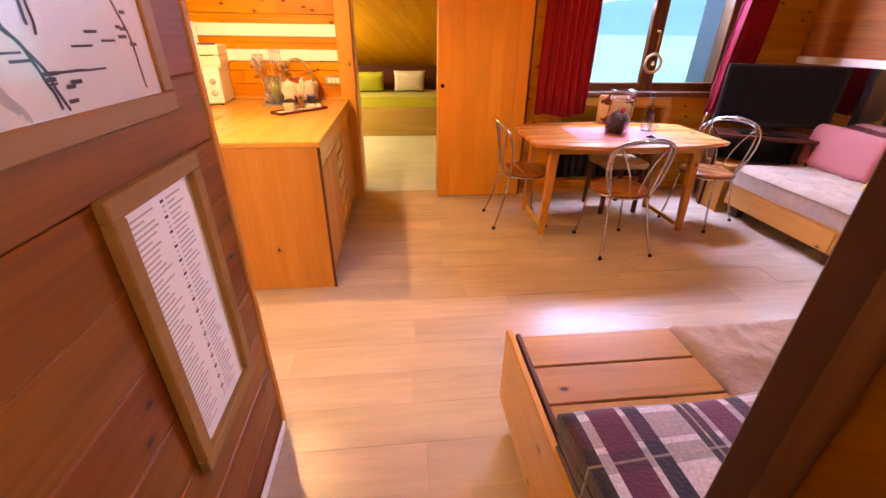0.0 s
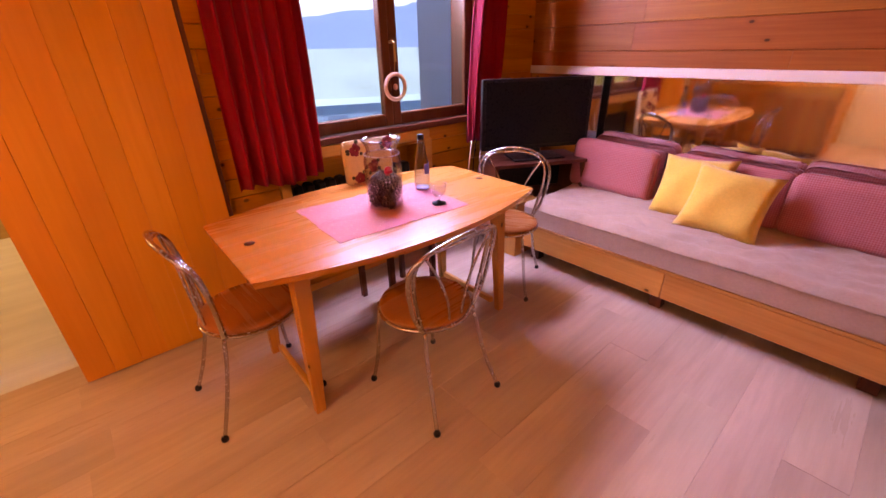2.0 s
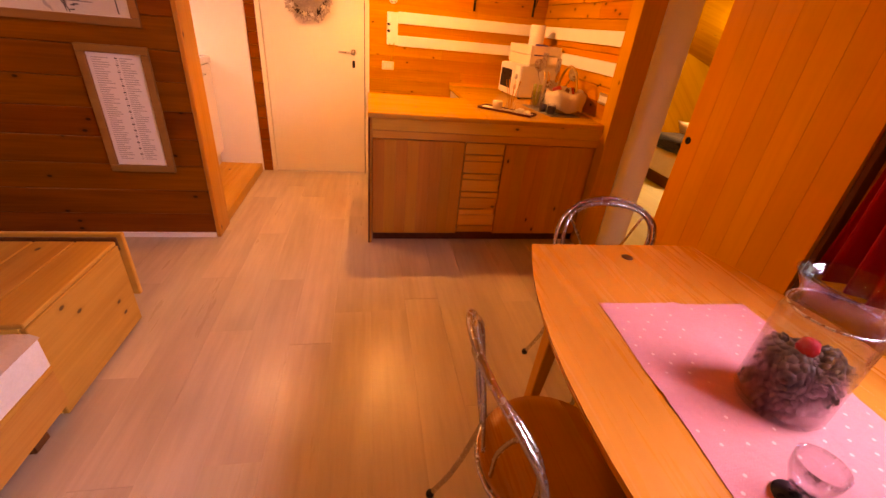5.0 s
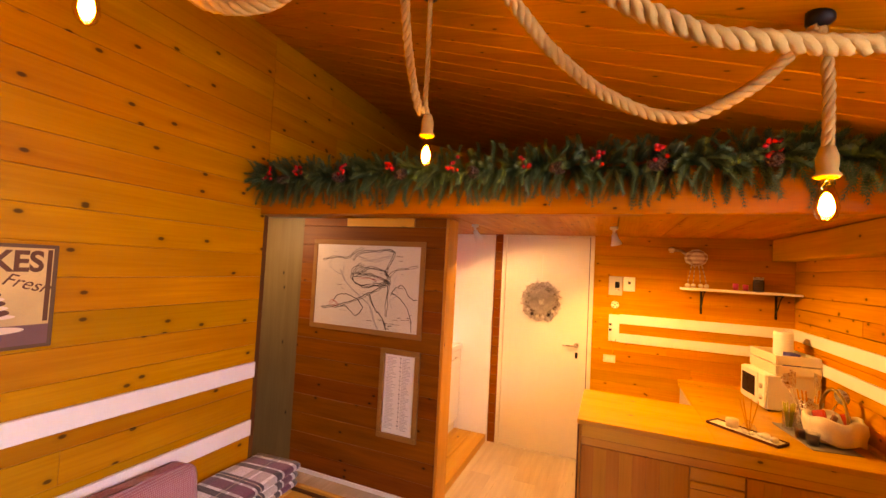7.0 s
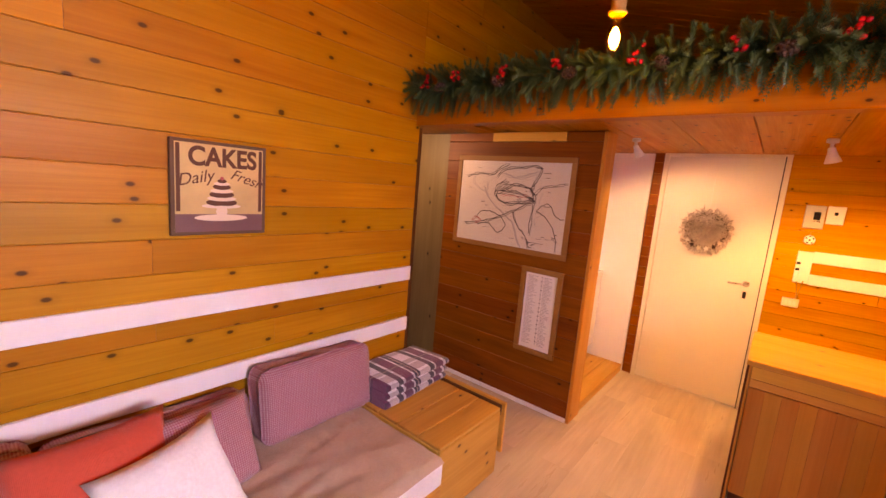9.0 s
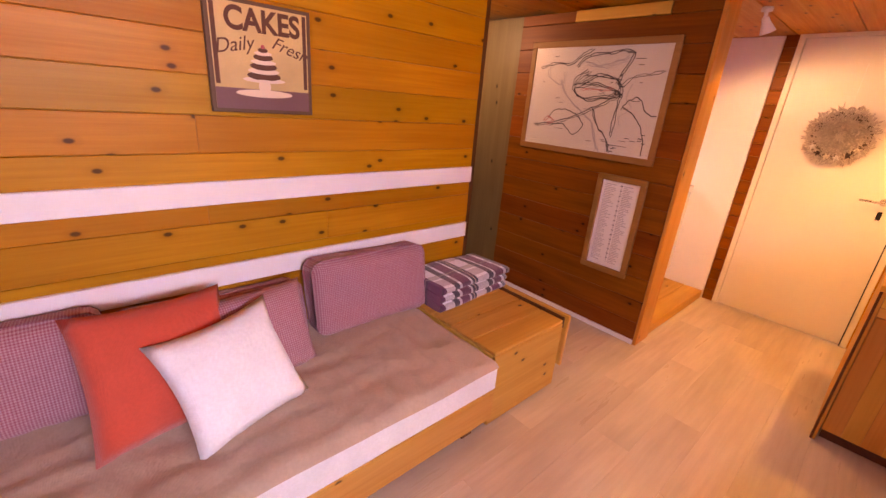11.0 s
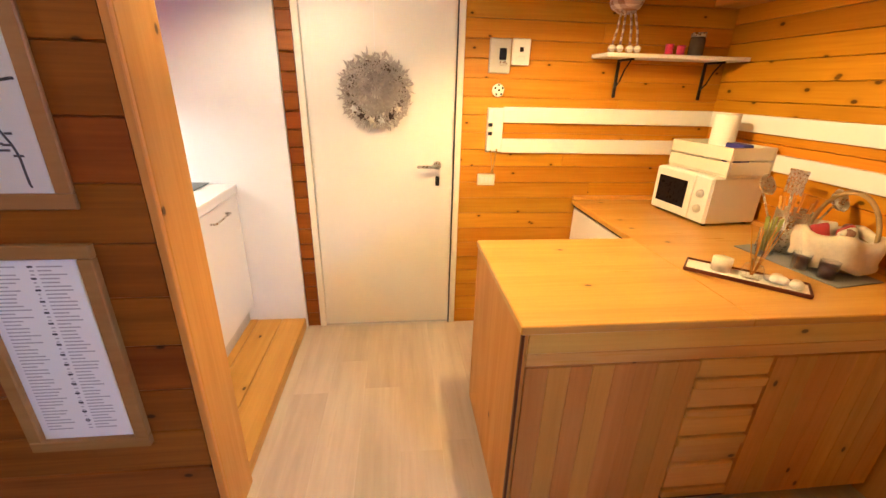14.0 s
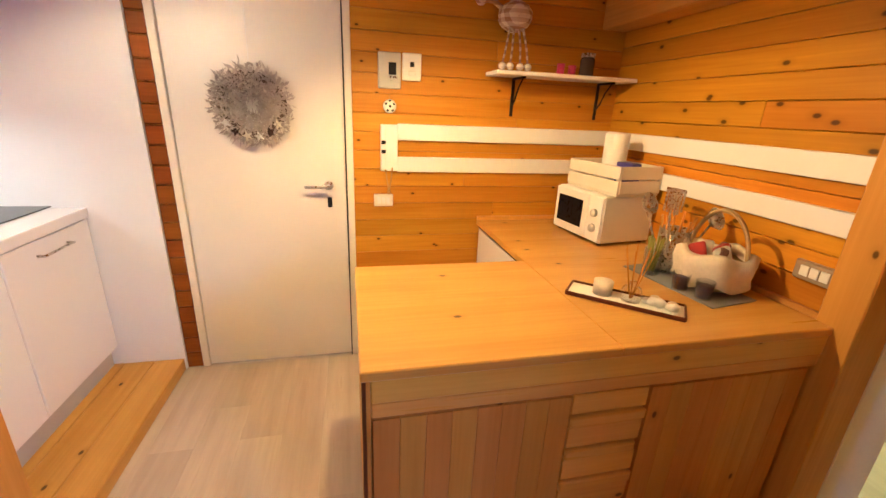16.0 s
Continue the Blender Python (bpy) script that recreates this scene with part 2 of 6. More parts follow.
brass = paint("dull_brass", (0.5, 0.33, 0.12), 0.35, 1.0)
hob_glass = paint("black_glass_hob", (0.02, 0.02, 0.024), 0.08)
mirror_glass = paint("mirror_silver", (0.86, 0.87, 0.86), 0.015, 1.0, spots=0.02, bump=0.0)
# The pane's blue tint puts cold daylight into the view outside.
pane_glass = glass("window_pane_cold_tint", (0.66, 0.90, 1.0), 0.0)
jar_glass = glass("clear_jar_glass", (0.95, 0.96, 0.98), 0.0, 1.5, 2.6)
bottle_glass = glass("pale_blue_bottle_glass", (0.86, 0.90, 0.97), 0.0, 1.5, 2.2)
curtain_red = fabric("dark_red_curtain", (0.32, 0.006, 0.02), weave=400, crease=0.4, sheen=0.03)
cover_beige = fabric("beige_mattress_cover", (0.47, 0.345, 0.26), weave=350, crease=2.5)
cover_side = fabric("light_mattress_side", (0.74, 0.73, 0.74), weave=350, crease=0.5)
check_red = fabric("red_white_check_cloth", (0.34, 0.085, 0.12), (0.50, 0.30, 0.33), check=115)
check_pink = fabric("faded_red_check_cloth", (0.46, 0.10, 0.10), (0.53, 0.21, 0.20), check=90)
coral_cloth = fabric("coral_red_cloth", (0.66, 0.085, 0.05), weave=300)
white_cloth = fabric("white_cotton_cloth", (0.84, 0.84, 0.86), weave=300)
yellow_cloth = fabric("yellow_cloth", (0.86, 0.55, 0.09), weave=300)
pink_cloth = fabric("pink_runner_cloth", (0.72, 0.25, 0.28), weave=700, crease=1.2)
basket_cloth = fabric("cream_basket_lining", (0.72, 0.62, 0.5), weave=300)
floral_cloth = fabric("cream_floral_cloth", (0.72, 0.53, 0.24), weave=300)
flower_red = paint("printed_dark_red_flower", (0.20, 0.02, 0.025), 0.9)
leaf_print = paint("printed_dark_leaf", (0.05, 0.05, 0.02), 0.9)
rope_mat = paint("pale_jute_rope", (0.50, 0.29, 0.09), 0.95, spots=0.3, scale=60, bump=0.6)
paper_white = paint("white_paper", (0.80, 0.78, 0.74), 0.7, spots=0.06)
map_paper = paint("off_white_map_paper", (0.66, 0.61, 0.53), 0.35, spots=0.1)
ink = paint("dark_ink", (0.05, 0.048, 0.05), 0.7)
ink_grey = paint("grey_ink", (0.42, 0.40, 0.38), 0.7)
ink_red = paint("red_ink", (0.5, 0.1, 0.09), 0.7)
bulb_glow = glow("warm_filament", (1.0, 0.56, 0.17), 520.0)
bulb_glass = glass("amber_bulb_glass", (1.0, 0.80, 0.42), 0.0, 1.6, 1.6)
spot_glow = glow("warm_spot_lens", (1.0, 0.72, 0.4), 12.0)
needle_green = paint("garland_green", (0.045, 0.115, 0.05), 0.42, spots=0.5, scale=40)
berry_red = paint("red_berries", (0.45, 0.012, 0.02), 0.25)
cone_brown = paint("pine_cone_brown", (0.052, 0.026, 0.02), 0.7, spots=0.4, scale=60)


# ---- builders ----
def mesh_of(name, bm, mat):
    me = bpy.data.meshes.new(name)
    bm.normal_update()
    bm.to_mesh(me)
    bm.free()
    me.materials.append(mat)
    return me


def part(name, bm, mat, parent=None, label=""):
    """Links a bmesh as one mesh object under a thing or a part."""
    ob = new(name, mesh_of(name, bm, mat))
    ob.parent = parent
    if label:
        ob["label"] = label
    return ob


def thing(name, m, label, category, group=""):
    ob = new(name)
    ob.matrix_world = m
    ob.empty_display_size = 0.1
    return tagged(ob, label, category, group)


def setting(name, bm, mat, label, category):
    return tagged(part(name, bm, mat), label, category, kind="structure")


def box(x0, x1, y0, y1, z0, z1, bevel=0.0, bm=None, segments=1):
    b = bmesh.new()
    vs = bmesh.ops.create_cube(b, size=1.0)["verts"]
    for v in vs:
        v.co = Vector((x0 + (v.co.x + 0.5) * (x1 - x0), y0 + (v.co.y + 0.5) * (y1 - y0), z0 + (v.co.z + 0.5) * (z1 - z0)))
    if bevel:
        bmesh.ops.bevel(b, geom=b.edges[:], offset=bevel, segments=segments, affect="EDGES", profile=0.6)
    if bm is None:
        return b
    join(bm, b)
    return bm


def join(bm, other, m=None):
    """Adds the other bmesh to bm."""
    if m is not None:
        other.transform(m)
    me = bpy.data.meshes.new("joined")
    other.to_mesh(me)
    other.free()
    bm.from_mesh(me)
    bpy.data.meshes.remove(me)
    return bm


def tube(points, r, seg=8, bm=None, closed=False, taper=None):
    """A round bar swept along points."""
    b = bmesh.new() if bm is None else bm
    pts = [Vector(p) for p in points]
    n = len(pts)
    rings, side = [], None
    for i, p in enumerate(pts):
        if closed:
            d = (pts[(i + 1) % n] - pts[i - 1]).normalized()
        else:
            d = (pts[min(i + 1, n - 1)] - pts[max(i - 1, 0)]).normalized()
        if side is None:
            side = d.orthogonal().normalized()
        side = (side - d * side.dot(d)).normalized()
        up = d.cross(side)
        rr = r * (taper[i] if taper else 1.0)
        rings.append([b.verts.new(p + rr * (math.cos(a) * side + math.sin(a) * up)) for a in (2 * math.pi * k / seg for k in range(seg))])
    for i in range(n if closed else n - 1):
        a, c = rings[i], rings[(i + 1) % n]
        for k in range(seg):
            f = b.faces.new((a[k], a[(k + 1) % seg], c[(k + 1) % seg], c[k]))
            f.smooth = True
    if not closed:
        b.faces.new(rings[0][::-1])
        b.faces.new(rings[-1])
    return b


def lathe(profile, seg=24, bm=None, centre=(0, 0, 0)):
    """Turns (radius, height) pairs round the z axis."""
    b = bmesh.new() if bm is None else bm
    c = Vector(centre)
    rings = []
    for r, z in profile:
        if r < 1e-5:
            rings.append([b.verts.new(c + Vector((0, 0, z)))])
        else:
            rings.append([b.verts.new(c + Vector((r * math.cos(2 * math.pi * k / seg), r * math.sin(2 * math.pi * k / seg), z))) for k in range(seg)])
    for a, d in zip(rings, rings[1:]):
        for k in range(seg):
            j = (k + 1) % seg
            if len(a) == 1 and len(d) == 1:
                continue
            if len(a) == 1:
                f = b.faces.new((a[0], d[j], d[k]))
            elif len(d) == 1:
                f = b.faces.new((a[k], a[j], d[0]))
            else:
                f = b.faces.new((a[k], a[j], d[j], d[k]))
            f.smooth = True
    for e in b.edges:
        e.smooth = e.calc_face_angle(0) < 0.9
    return b


def smooth_path(points, steps=8, closed=False):
    """A Catmull-Rom curve through the points."""
    p = [Vector(q) for q in points]
    n, out = len(p), []
    for i in range(n if closed else n - 1):
        if closed:
            a, b, c, d = p[i - 1], p[i], p[(i + 1) % n], p[(i + 2) % n]
        else:
            a, b, c, d = p[max(i - 1, 0)], p[i], p[i + 1], p[min(i + 2, n - 1)]
        for k in range(steps):
            t = k / steps
            out.append(0.5 * (2 * b + (c - a) * t + (2 * a - 5 * b + 4 * c - d) * t * t + (3 * b - a - 3 * c + d) * t ** 3))
    if not closed:
        out.append(p[-1])
    return out


def board_mesh(name, mat, u0, u1, v0, v1, depth, chamfer, place):
    """A board with chamfered long edges; place turns (along, across, out) into a point."""
    prof = [(v0, 0), (v0, depth - chamfer), (v0 + chamfer, depth), (v1 - chamfer, depth), (v1, depth - chamfer), (v1, 0)]
    verts = [place(u, v, d) for u in (u0, u1) for v, d in prof]
    faces = [(i, (i + 1) % 6, 6 + (i + 1) % 6, 6 + i) for i in range(6)] + [tuple(range(5, -1, -1)), tuple(range(6, 12))]
    me = bpy.data.meshes.new(name)
    me.from_pydata(verts, [], faces)
    me.materials.append(mat)
    bm = bmesh.new()
    bm.from_mesh(me)
    bmesh.ops.recalc_face_normals(bm, faces=bm.faces[:])
    bm.to_mesh(me)
    bm.free()
    return me


def boards(parent, mat, u0, u1, v0, v1, width, place, name="board", depth=0.018, chamfer=0.004, length=2.4, holes=(), gap=0.0015, seed=3):
    """Rows of boards from v0 to v1, cut at holes (u0, u1, v0, v1), with staggered butt joints."""
    rng = random.Random(seed)
    rows = max(1, round((v1 - v0) / width))
    w = (v1 - v0) / rows
    for r in range(rows):
        a, c = v0 + r * w, v0 + (r + 1) * w
        spans = [(u0, u1)]
        for h0, h1, g0, g1 in holes:
            if g0 < (a + c) / 2 < g1:
                spans = [s for p, q in spans for s in ((p, min(q, h0)), (max(p, h1), q)) if s[1] - s[0] > 0.02]
        for p, q in spans:
            cuts = [p]
            if length:
                x = p + rng.uniform(0.25, 1.0) * length
                while x < q - 0.35:
                    cuts.append(x)
                    x += rng.uniform(0.7, 1.1) * length
            cuts.append(q)
            for s, e in zip(cuts, cuts[1:]):
                ob = new(name, board_mesh(name, mat, s + gap / 2, e - gap / 2, a + gap / 2, c - gap / 2, depth + rng.uniform(-0.0012, 0.0012), chamfer, place))
                ob.parent = parent


def cushion(w, h, d, puff=1.0, nx=14, ny=10, corner=0.25):
    """A pillow lying in the xz plane with its thickness along y; base at z = 0."""
    b = bmesh.new()
    grid = {}
    for side in (1, -1):
        for i in range(nx + 1):
            for j in range(ny + 1):
                u, v = 2 * i / nx - 1, 2 * j / ny - 1
                edge = i in (0, nx) or j in (0, ny)
                if edge and (i, j) in grid:
                    grid[(i, j, side)] = grid[(i, j)]
                    continue
                t = max(0.0, (1 - abs(u) ** 2.6) * (1 - abs(v) ** 2.6)) ** 0.42
                pinch = 1 - corner * 0.25 * (1 - u * u) * (abs(v) ** 3)
                pinch2 = 1 - corner * 0.25 * (1 - v * v) * (abs(u) ** 3)
                wob = 0.008 * math.sin(5 * u + 3 * v) * t
                vert = b.verts.new((u * w / 2 * pinch2, side * (d / 2 * t * puff + wob), h / 2 + v * h / 2 * pinch))
                grid[(i, j, side)] = vert
                if edge:
                    grid[(i, j)] = vert
    for side in (1, -1):
        for i in range(nx):
            for j in range(ny):
                q = [grid[(i, j, side)], grid[(i + 1, j, side)], grid[(i + 1, j + 1, side)], grid[(i, j + 1, side)]]
                f = b.faces.new(q if side == -1 else q[::-1])
                f.smooth = True
    return b


def block_cushion(w, d, h, bevel=0.06, sag=0.012):
    """A boxy foam cushion with rounded edges; base at z = 0, centred in x and y."""
    b = box(-w / 2, w / 2, -d / 2, d / 2, 0, h)
    bmesh.ops.subdivide_edges(b, edges=b.edges[:], cuts=4, use_grid_fill=True)
    bmesh.ops.bevel(b, geom=[e for e in b.edges if len(e.link_faces) == 2 and e.calc_face_angle(0) > 1], offset=bevel, segments=3, affect="EDGES", profile=0.5)
    for v in b.verts:
        v.co += 0.6 * sag * Vector((math.sin(9 * v.co.y + 4 * v.co.z), math.sin(8 * v.co.x), math.sin(7 * v.co.x + 6 * v.co.y)))
    for f in b.faces:
        f.smooth = True
    return b


def text_mesh(body, size, mat, m, parent, name="lettering", shear=0.0, bold=0.0):
    cu = bpy.data.curves.new("lettering", "FONT")
    cu.body, cu.size, cu.align_x, cu.shear, cu.extrude, cu.offset = body, size, "CENTER", shear, 0.0006, bold
    ob = bpy.data.objects.new("lettering", cu)
    scene.collection.objects.link(ob)
    me = bpy.data.meshes.new_from_object(ob.evaluated_get(bpy.context.evaluated_depsgraph_get()))
    bpy.data.objects.remove(ob)
    bpy.data.curves.remove(cu)
    me.materials.clear()
    me.materials.append(mat)
    me.transform(m)
    out = new(name, me)
    out.parent = parent
    return out


# ---- the shell ----
W, S, N, E, M = -1.90, 0.35, 3.84, 3.70, -0.505
RIDGE, FALL = 3.27, 0.30
LOFT = 2.22


def roof(y):
    return RIDGE - FALL * (y - S)


on_south = lambda u, v, d: (u, S - 0.018 + d, v)
on_north = lambda u, v, d: (u, N + 0.018 - d, v)
on_west = lambda u, v, d: (W - 0.018 + d, u, v)
on_east = lambda u, v, d: (E + 0.018 - d, u, v)
on_map = lambda u, v, d: (M - 0.018 + d, u, v)

b = box(W - 0.3, E + 0.3, -1.9, N + 0.15, -0.16, -0.012)
floor = setting("floor", b, oak_floor, "pale oak laminate floor with long planks", "floor")
b = box(-3.2, 1.35, N + 0.15, 7.9, -0.16, 0.0)
setting("floor_bedroom", b, bed_floor_mat, "pale grey laminate floor of the bedroom", "floor")

# south wall, with the return of its end beside the way in
b = box(0.43, E, S - 0.2, S - 0.018, 0, RIDGE + 0.1)
wall_south = setting("wall_south", b, pine_x, "high wall of orange knotty pine boards", "wall")
b = box(W - 0.1, 0.43, S - 0.2, S - 0.018, 2.20, RIDGE + 0.1)
setting("wall_south_loft", b, pine_x, "pine boards of the loft's side wall", "wall")
b = box(0.418, 0.58, -1.6, S - 0.2, 0, 2.3)
wall_entry = setting("wall_entry_east", b, map_pine, "wall of brown pine boards beside the way in", "wall")
b = box(-1.2, 0.6, -1.75, -1.6, 0, 2.3)
setting("wall_entry_back", b, cream_paint, "plain pale wall behind the way in", "wall")

# east wall
b = box(E + 0.018, E + 0.2, S - 0.2, N + 0.2, 0, RIDGE + 0.1)
wall_east = setting("wall_east", b, east_pine, "wall of wide reddish pine boards", "wall")

# north wall with window, radiator niche and bedroom doorway
WX0, WX1, WZ0, WZ1 = 1.61, 3.01, 0.95, 2.12
DX0, DX1, DZ = -0.38, 0.36, 2.02
b = bmesh.new()
for x0, x1, z0, z1 in ((W - 0.1, DX0 - 0.04, 0, 2.3), (DX0 - 0.04, DX1, DZ, 2.3), (DX1, 1.5, 0, 2.3), (1.5, WX0, WZ0 - 0.1, 2.3), (WX1, E + 0.2, 0, 2.3), (WX0, WX1, WZ1, 2.3), (WX0, WX1, 0.84, WZ0), (2.5, WX1, 0, 0.84), (1.5, 2.5, 0, 0.12), (1.5, WX0, 0.84, WZ0 - 0.1)):
    box(x0, x1, N + 0.018, N + 0.2, z0, z1, bm=b)
box(1.4, 2.6, N + 0.2, N + 0.24, 0, 0.95, bm=b)
wall_north = setting("wall_north", b, pine_x, "wall of orange pine boards with window and doorway", "wall")

# west wall with the entrance door's opening
EY0, EY1, EZ = 1.36, 2.225, 2.19
b = bmesh.new()
box(W - 0.2, W - 0.018, 0.2, EY0 - 0.03, 0, RIDGE, bm=b)
box(W - 0.2, W - 0.018, EY1 + 0.03, N + 0.1, 0, RIDGE, bm=b)
box(W - 0.2, W - 0.018, EY0 - 0.03, EY1 + 0.03, EZ, RIDGE, bm=b)
wall_west = setting("wall_west", b, pine_y, "orange pine board wall behind the kitchen corner", "wall")

# partition that carries the map
b = box(M - 0.19, M - 0.018, -0.15, 1.225, 0, 2.127)
box(M - 0.19, M - 0.018, -0.15, 0.31, 2.128, 2.2, bm=b)
box(M - 0.19, M - 0.018, 0.955, 1.225, 2.128, 2.2, bm=b)
wall_map = setting("wall_partition", b, map_pine, "partition of dark brown stained boards", "wall")
b = box(M - 0.19, M - 0.004, -1.6, -0.151, 0, 2.2)
setting("wall_entry_west", b, olive_wood, "plain olive brown wall of the way in", "wall")

# ceilings
b = bmesh.new()
y0, y1 = S - 0.25, N + 0.2
for i in range(47):
    x0, x1 = W - 0.1 + i * 0.123, W - 0.1 + (i + 1) * 0.123
    p = box(x0 + 0.002, x1 - 0.002, y0, y1, 0, 0.02, bevel=0.004)
    for v in p.verts:
        v.co.z += roof(v.co.y)
    join(b, p)
p = box(W - 0.2, E + 0.2, y0, y1, 0.02, 0.12)
for v in p.verts:
    v.co.z += roof(v.co.y)
join(b, p)
setting("ceiling", b, ceiling_pine, "sloping ceiling of narrow knotty pine boards", "ceiling")
b = box(W - 0.1, 0.38, -1.6, N + 0.02, LOFT, LOFT + 0.06)
for i in range(9):
    box(W - 0.09, 0.37, S + 0.2 + i * 0.38, S + 0.2 + (i + 1) * 0.38 - 0.006, LOFT - 0.014, LOFT - 0.001, bevel=0.003, bm=b)
setting("ceiling_loft", b, pine_x, "low board ceiling under the loft", "ceiling")
b = box(-3.2, 1.35, N + 0.2, 8.2, 0.0, 0.1)
for v in b.verts:
    v.co.z += 2.30 - 0.37 * (v.co.y - N)
setting("ceiling_bedroom", b, pine_y, "sloping pine ceiling over the bunk", "ceiling")
b = bmesh.new()
box(-3.3, -3.2, N, 8.2, 0, 2.4, bm=b)
box(1.35, 1.45, N + 0.24, 8.2, 0, 2.4, bm=b)
box(-3.3, 1.45, 7.8, 7.9, 0, 2.4, bm=b)
box(-3.3, W - 0.1, N + 0.02, N + 0.2, 0, 2.4, bm=b)
setting("wall_bedroom", b, spruce_x, "pine walls of the bedroom", "wall")
b = bmesh.new()
box(W - 0.2, M - 0.19, -0.1, 0.0, 0, 2.3, bm=b)
box(W - 0.2, W - 0.1, -0.1, 0.3, 0, 2.3, bm=b)
setting("wall_kitchenette", b, wall_white, "white back wall of the kitchenette niche", "wall")

# loft edge beam
b = box(0.38, 0.47, S, N + 0.018, 2.10, 2.34, bevel=0.006)
setting("beam", b, ceiling_pine, "pale wooden beam along the loft's edge", "beam")
b = box(W, 0.36, N - 0.16, N - 0.001, 2.02, 2.20, bevel=0.006)
setting("beam_north", b, spruce_x, "wooden beam over the kitchen corner", "beam")
# Pale strip added in the slot to imitate lit boards behind it.
b = box(M - 0.03, M + 0.006, 0.312, 0.953, 2.129, 2.2, bevel=0.003)
setting("trim_partition_batten", b, spruce_y, "pale strip added for the light in the gap over the map", "batten")

# posts and trims
b = box(M - 0.20, M - 0.012, 1.226, 1.252, 0, 2.2, bevel=0.004)
setting("trim_partition_post", b, spruce_z, "pale knotty post closing the partition's end", "post")
b = box(M - 0.0115, M + 0.006, 1.228, 1.253, 0.0, 2.2, bevel=0.003)
setting("trim_partition_edge", b, spruce_z, "orange pine corner strip of the partition", "trim")
b = box(0.375, 0.43, S - 0.07, S - 0.02, 0, 2.1, bevel=0.005)
setting("trim_entry_jamb", b, dark_wood, "dark brown door jamb at the way in", "door jamb")
b = bmesh.new()
box(M + 0.002, M + 0.014, -0.15, 1.227, 0, 0.035, bevel=0.003, bm=b)
setting("baseboard", b, white_paint, "thin white skirting under the dark partition", "baseboard")
b = box(1.15, E, N - 0.014, N - 0.001, 0, 0.05, bevel=0.003)
setting("baseboard_north", b, spruce_x, "pale wooden skirting under the window", "baseboard")


def rail(name, bm):
    return setting(name, bm, white_paint, "white painted flat wooden rail on the wall", "wall rail")


for z0, z1 in ((1.078, 1.172), (0.72, 0.814)):
    rail("trim_rail_south", box(0.44, E, S + 0.001, S + 0.02, z0, z1, bevel=0.003))
for z0, z1 in ((1.372, 1.462), (1.195, 1.28)):
    rail("trim_rail_west", box(W + 0.001, W + 0.022, 2.50, N, z0, z1, bevel=0.003))
    rail("trim_rail_north", box(W + 0.022, -0.47, N - 0.022, N - 0.001, z0, z1, bevel=0.003))
rail("trim_rail_west_end", box(W + 0.001, W + 0.026, 2.405, 2.50, 1.20, 1.455, bevel=0.003))

# bedroom doorway jambs
b = box(-0.475, DX0 + 0.028, N - 0.03, N + 0.125, 0, 2.05, bevel=0.004)
setting("trim_doorway_post", b, spruce_z, "knotty pine post between kitchen and doorway", "post")
b = box(DX0 - 0.036, DX0 + 0.03, N + 0.126, N + 0.36, 0, 2.05, bevel=0.003)
setting("trim_doorway_jamb", b, cream_paint, "cream painted jamb of the bedroom doorway", "door jamb")

# sliding door of upright boards
sliding = new("door_sliding", mesh_of("door_sliding", box(0.352, 1.14, N - 0.045, N - 0.022, 0.012, 2.08, bevel=0.002), ply_z))
tagged(sliding, "sliding door of smooth orange upright boards, open", "door", kind="structure")
for i in range(7):
    x0 = 0.352 + i * 0.1126
    part("board", box(x0 + 0.0003, x0 + 0.1123, N - 0.052, N - 0.0455, 0.012, 2.08, bevel=0.001), ply_z, sliding)
p = lathe([(0.0, 0), (0.016, 0), (0.018, 0.004), (0.012, 0.006), (0.011, 0.002), (0, 0.002)], 16)
p.transform(Matrix.Translation((0.39, N - 0.052, 1.01)) @ Matrix.Rotation(radians(90), 4, "X"))
part("finger_pull", p, black_iron, sliding, "dark round finger pull")
b = box(1.142, 1.165, N - 0.04, N - 0.001, 0, 2.1, bevel=0.003)
setting("trim_sliding_door", b, dark_wood, "dark upright strip beside the sliding door", "trim")

# entrance door
door = new("door_entrance", mesh_of("door_entrance", box(W - 0.05, W - 0.008, EY0 + 0.012, EY1 - 0.012, 0.008, EZ - 0.012, bevel=0.003), door_white))
tagged(door, "closed plain off-white entrance door", "door", kind="structure")
b = bmesh.new()
box(W - 0.06, W + 0.006, EY0 - 0.03, EY0 + 0.008, 0, EZ, bevel=0.003, bm=b)
box(W - 0.06, W + 0.006, EY1 - 0.008, EY1 + 0.03, 0, EZ, bevel=0.003, bm=b)
box(W - 0.06, W + 0.006, EY0 - 0.03, EY1 + 0.03, EZ - 0.008, EZ + 0.02, bevel=0.003, bm=b)
part("door_frame", b, cream_paint, door, "cream painted narrow frame")
part("seal", box(W - 0.012, W + 0.009, EY1 - 0.014, EY1 - 0.008, 0, EZ, bevel=0.001), black_plastic, door, "black rubber seal")
b = tube([(W - 0.008, 2.115, 1.112), (W + 0.045, 2.115, 1.112), (W + 0.05, 2.10, 1.112), (W + 0.05, 1.99, 1.110)], 0.009, 10)
h = part("door_handle", b, steel, door, "steel lever handle")
p = lathe([(0, 0), (0.026, 0), (0.026, 0.006), (0.012, 0.012), (0, 0.012)], 20)
p.transform(Matrix.Translation((W - 0.008, 2.115, 1.112)) @ Matrix.Rotation(radians(90), 4, "Y"))
part("rosette", p, steel, h)
part("keyhole_plate", box(W - 0.008, W + 0.0, 2.105, 2.130, 0.985, 1.045, bevel=0.004), black_iron, door, "dark keyhole plate")

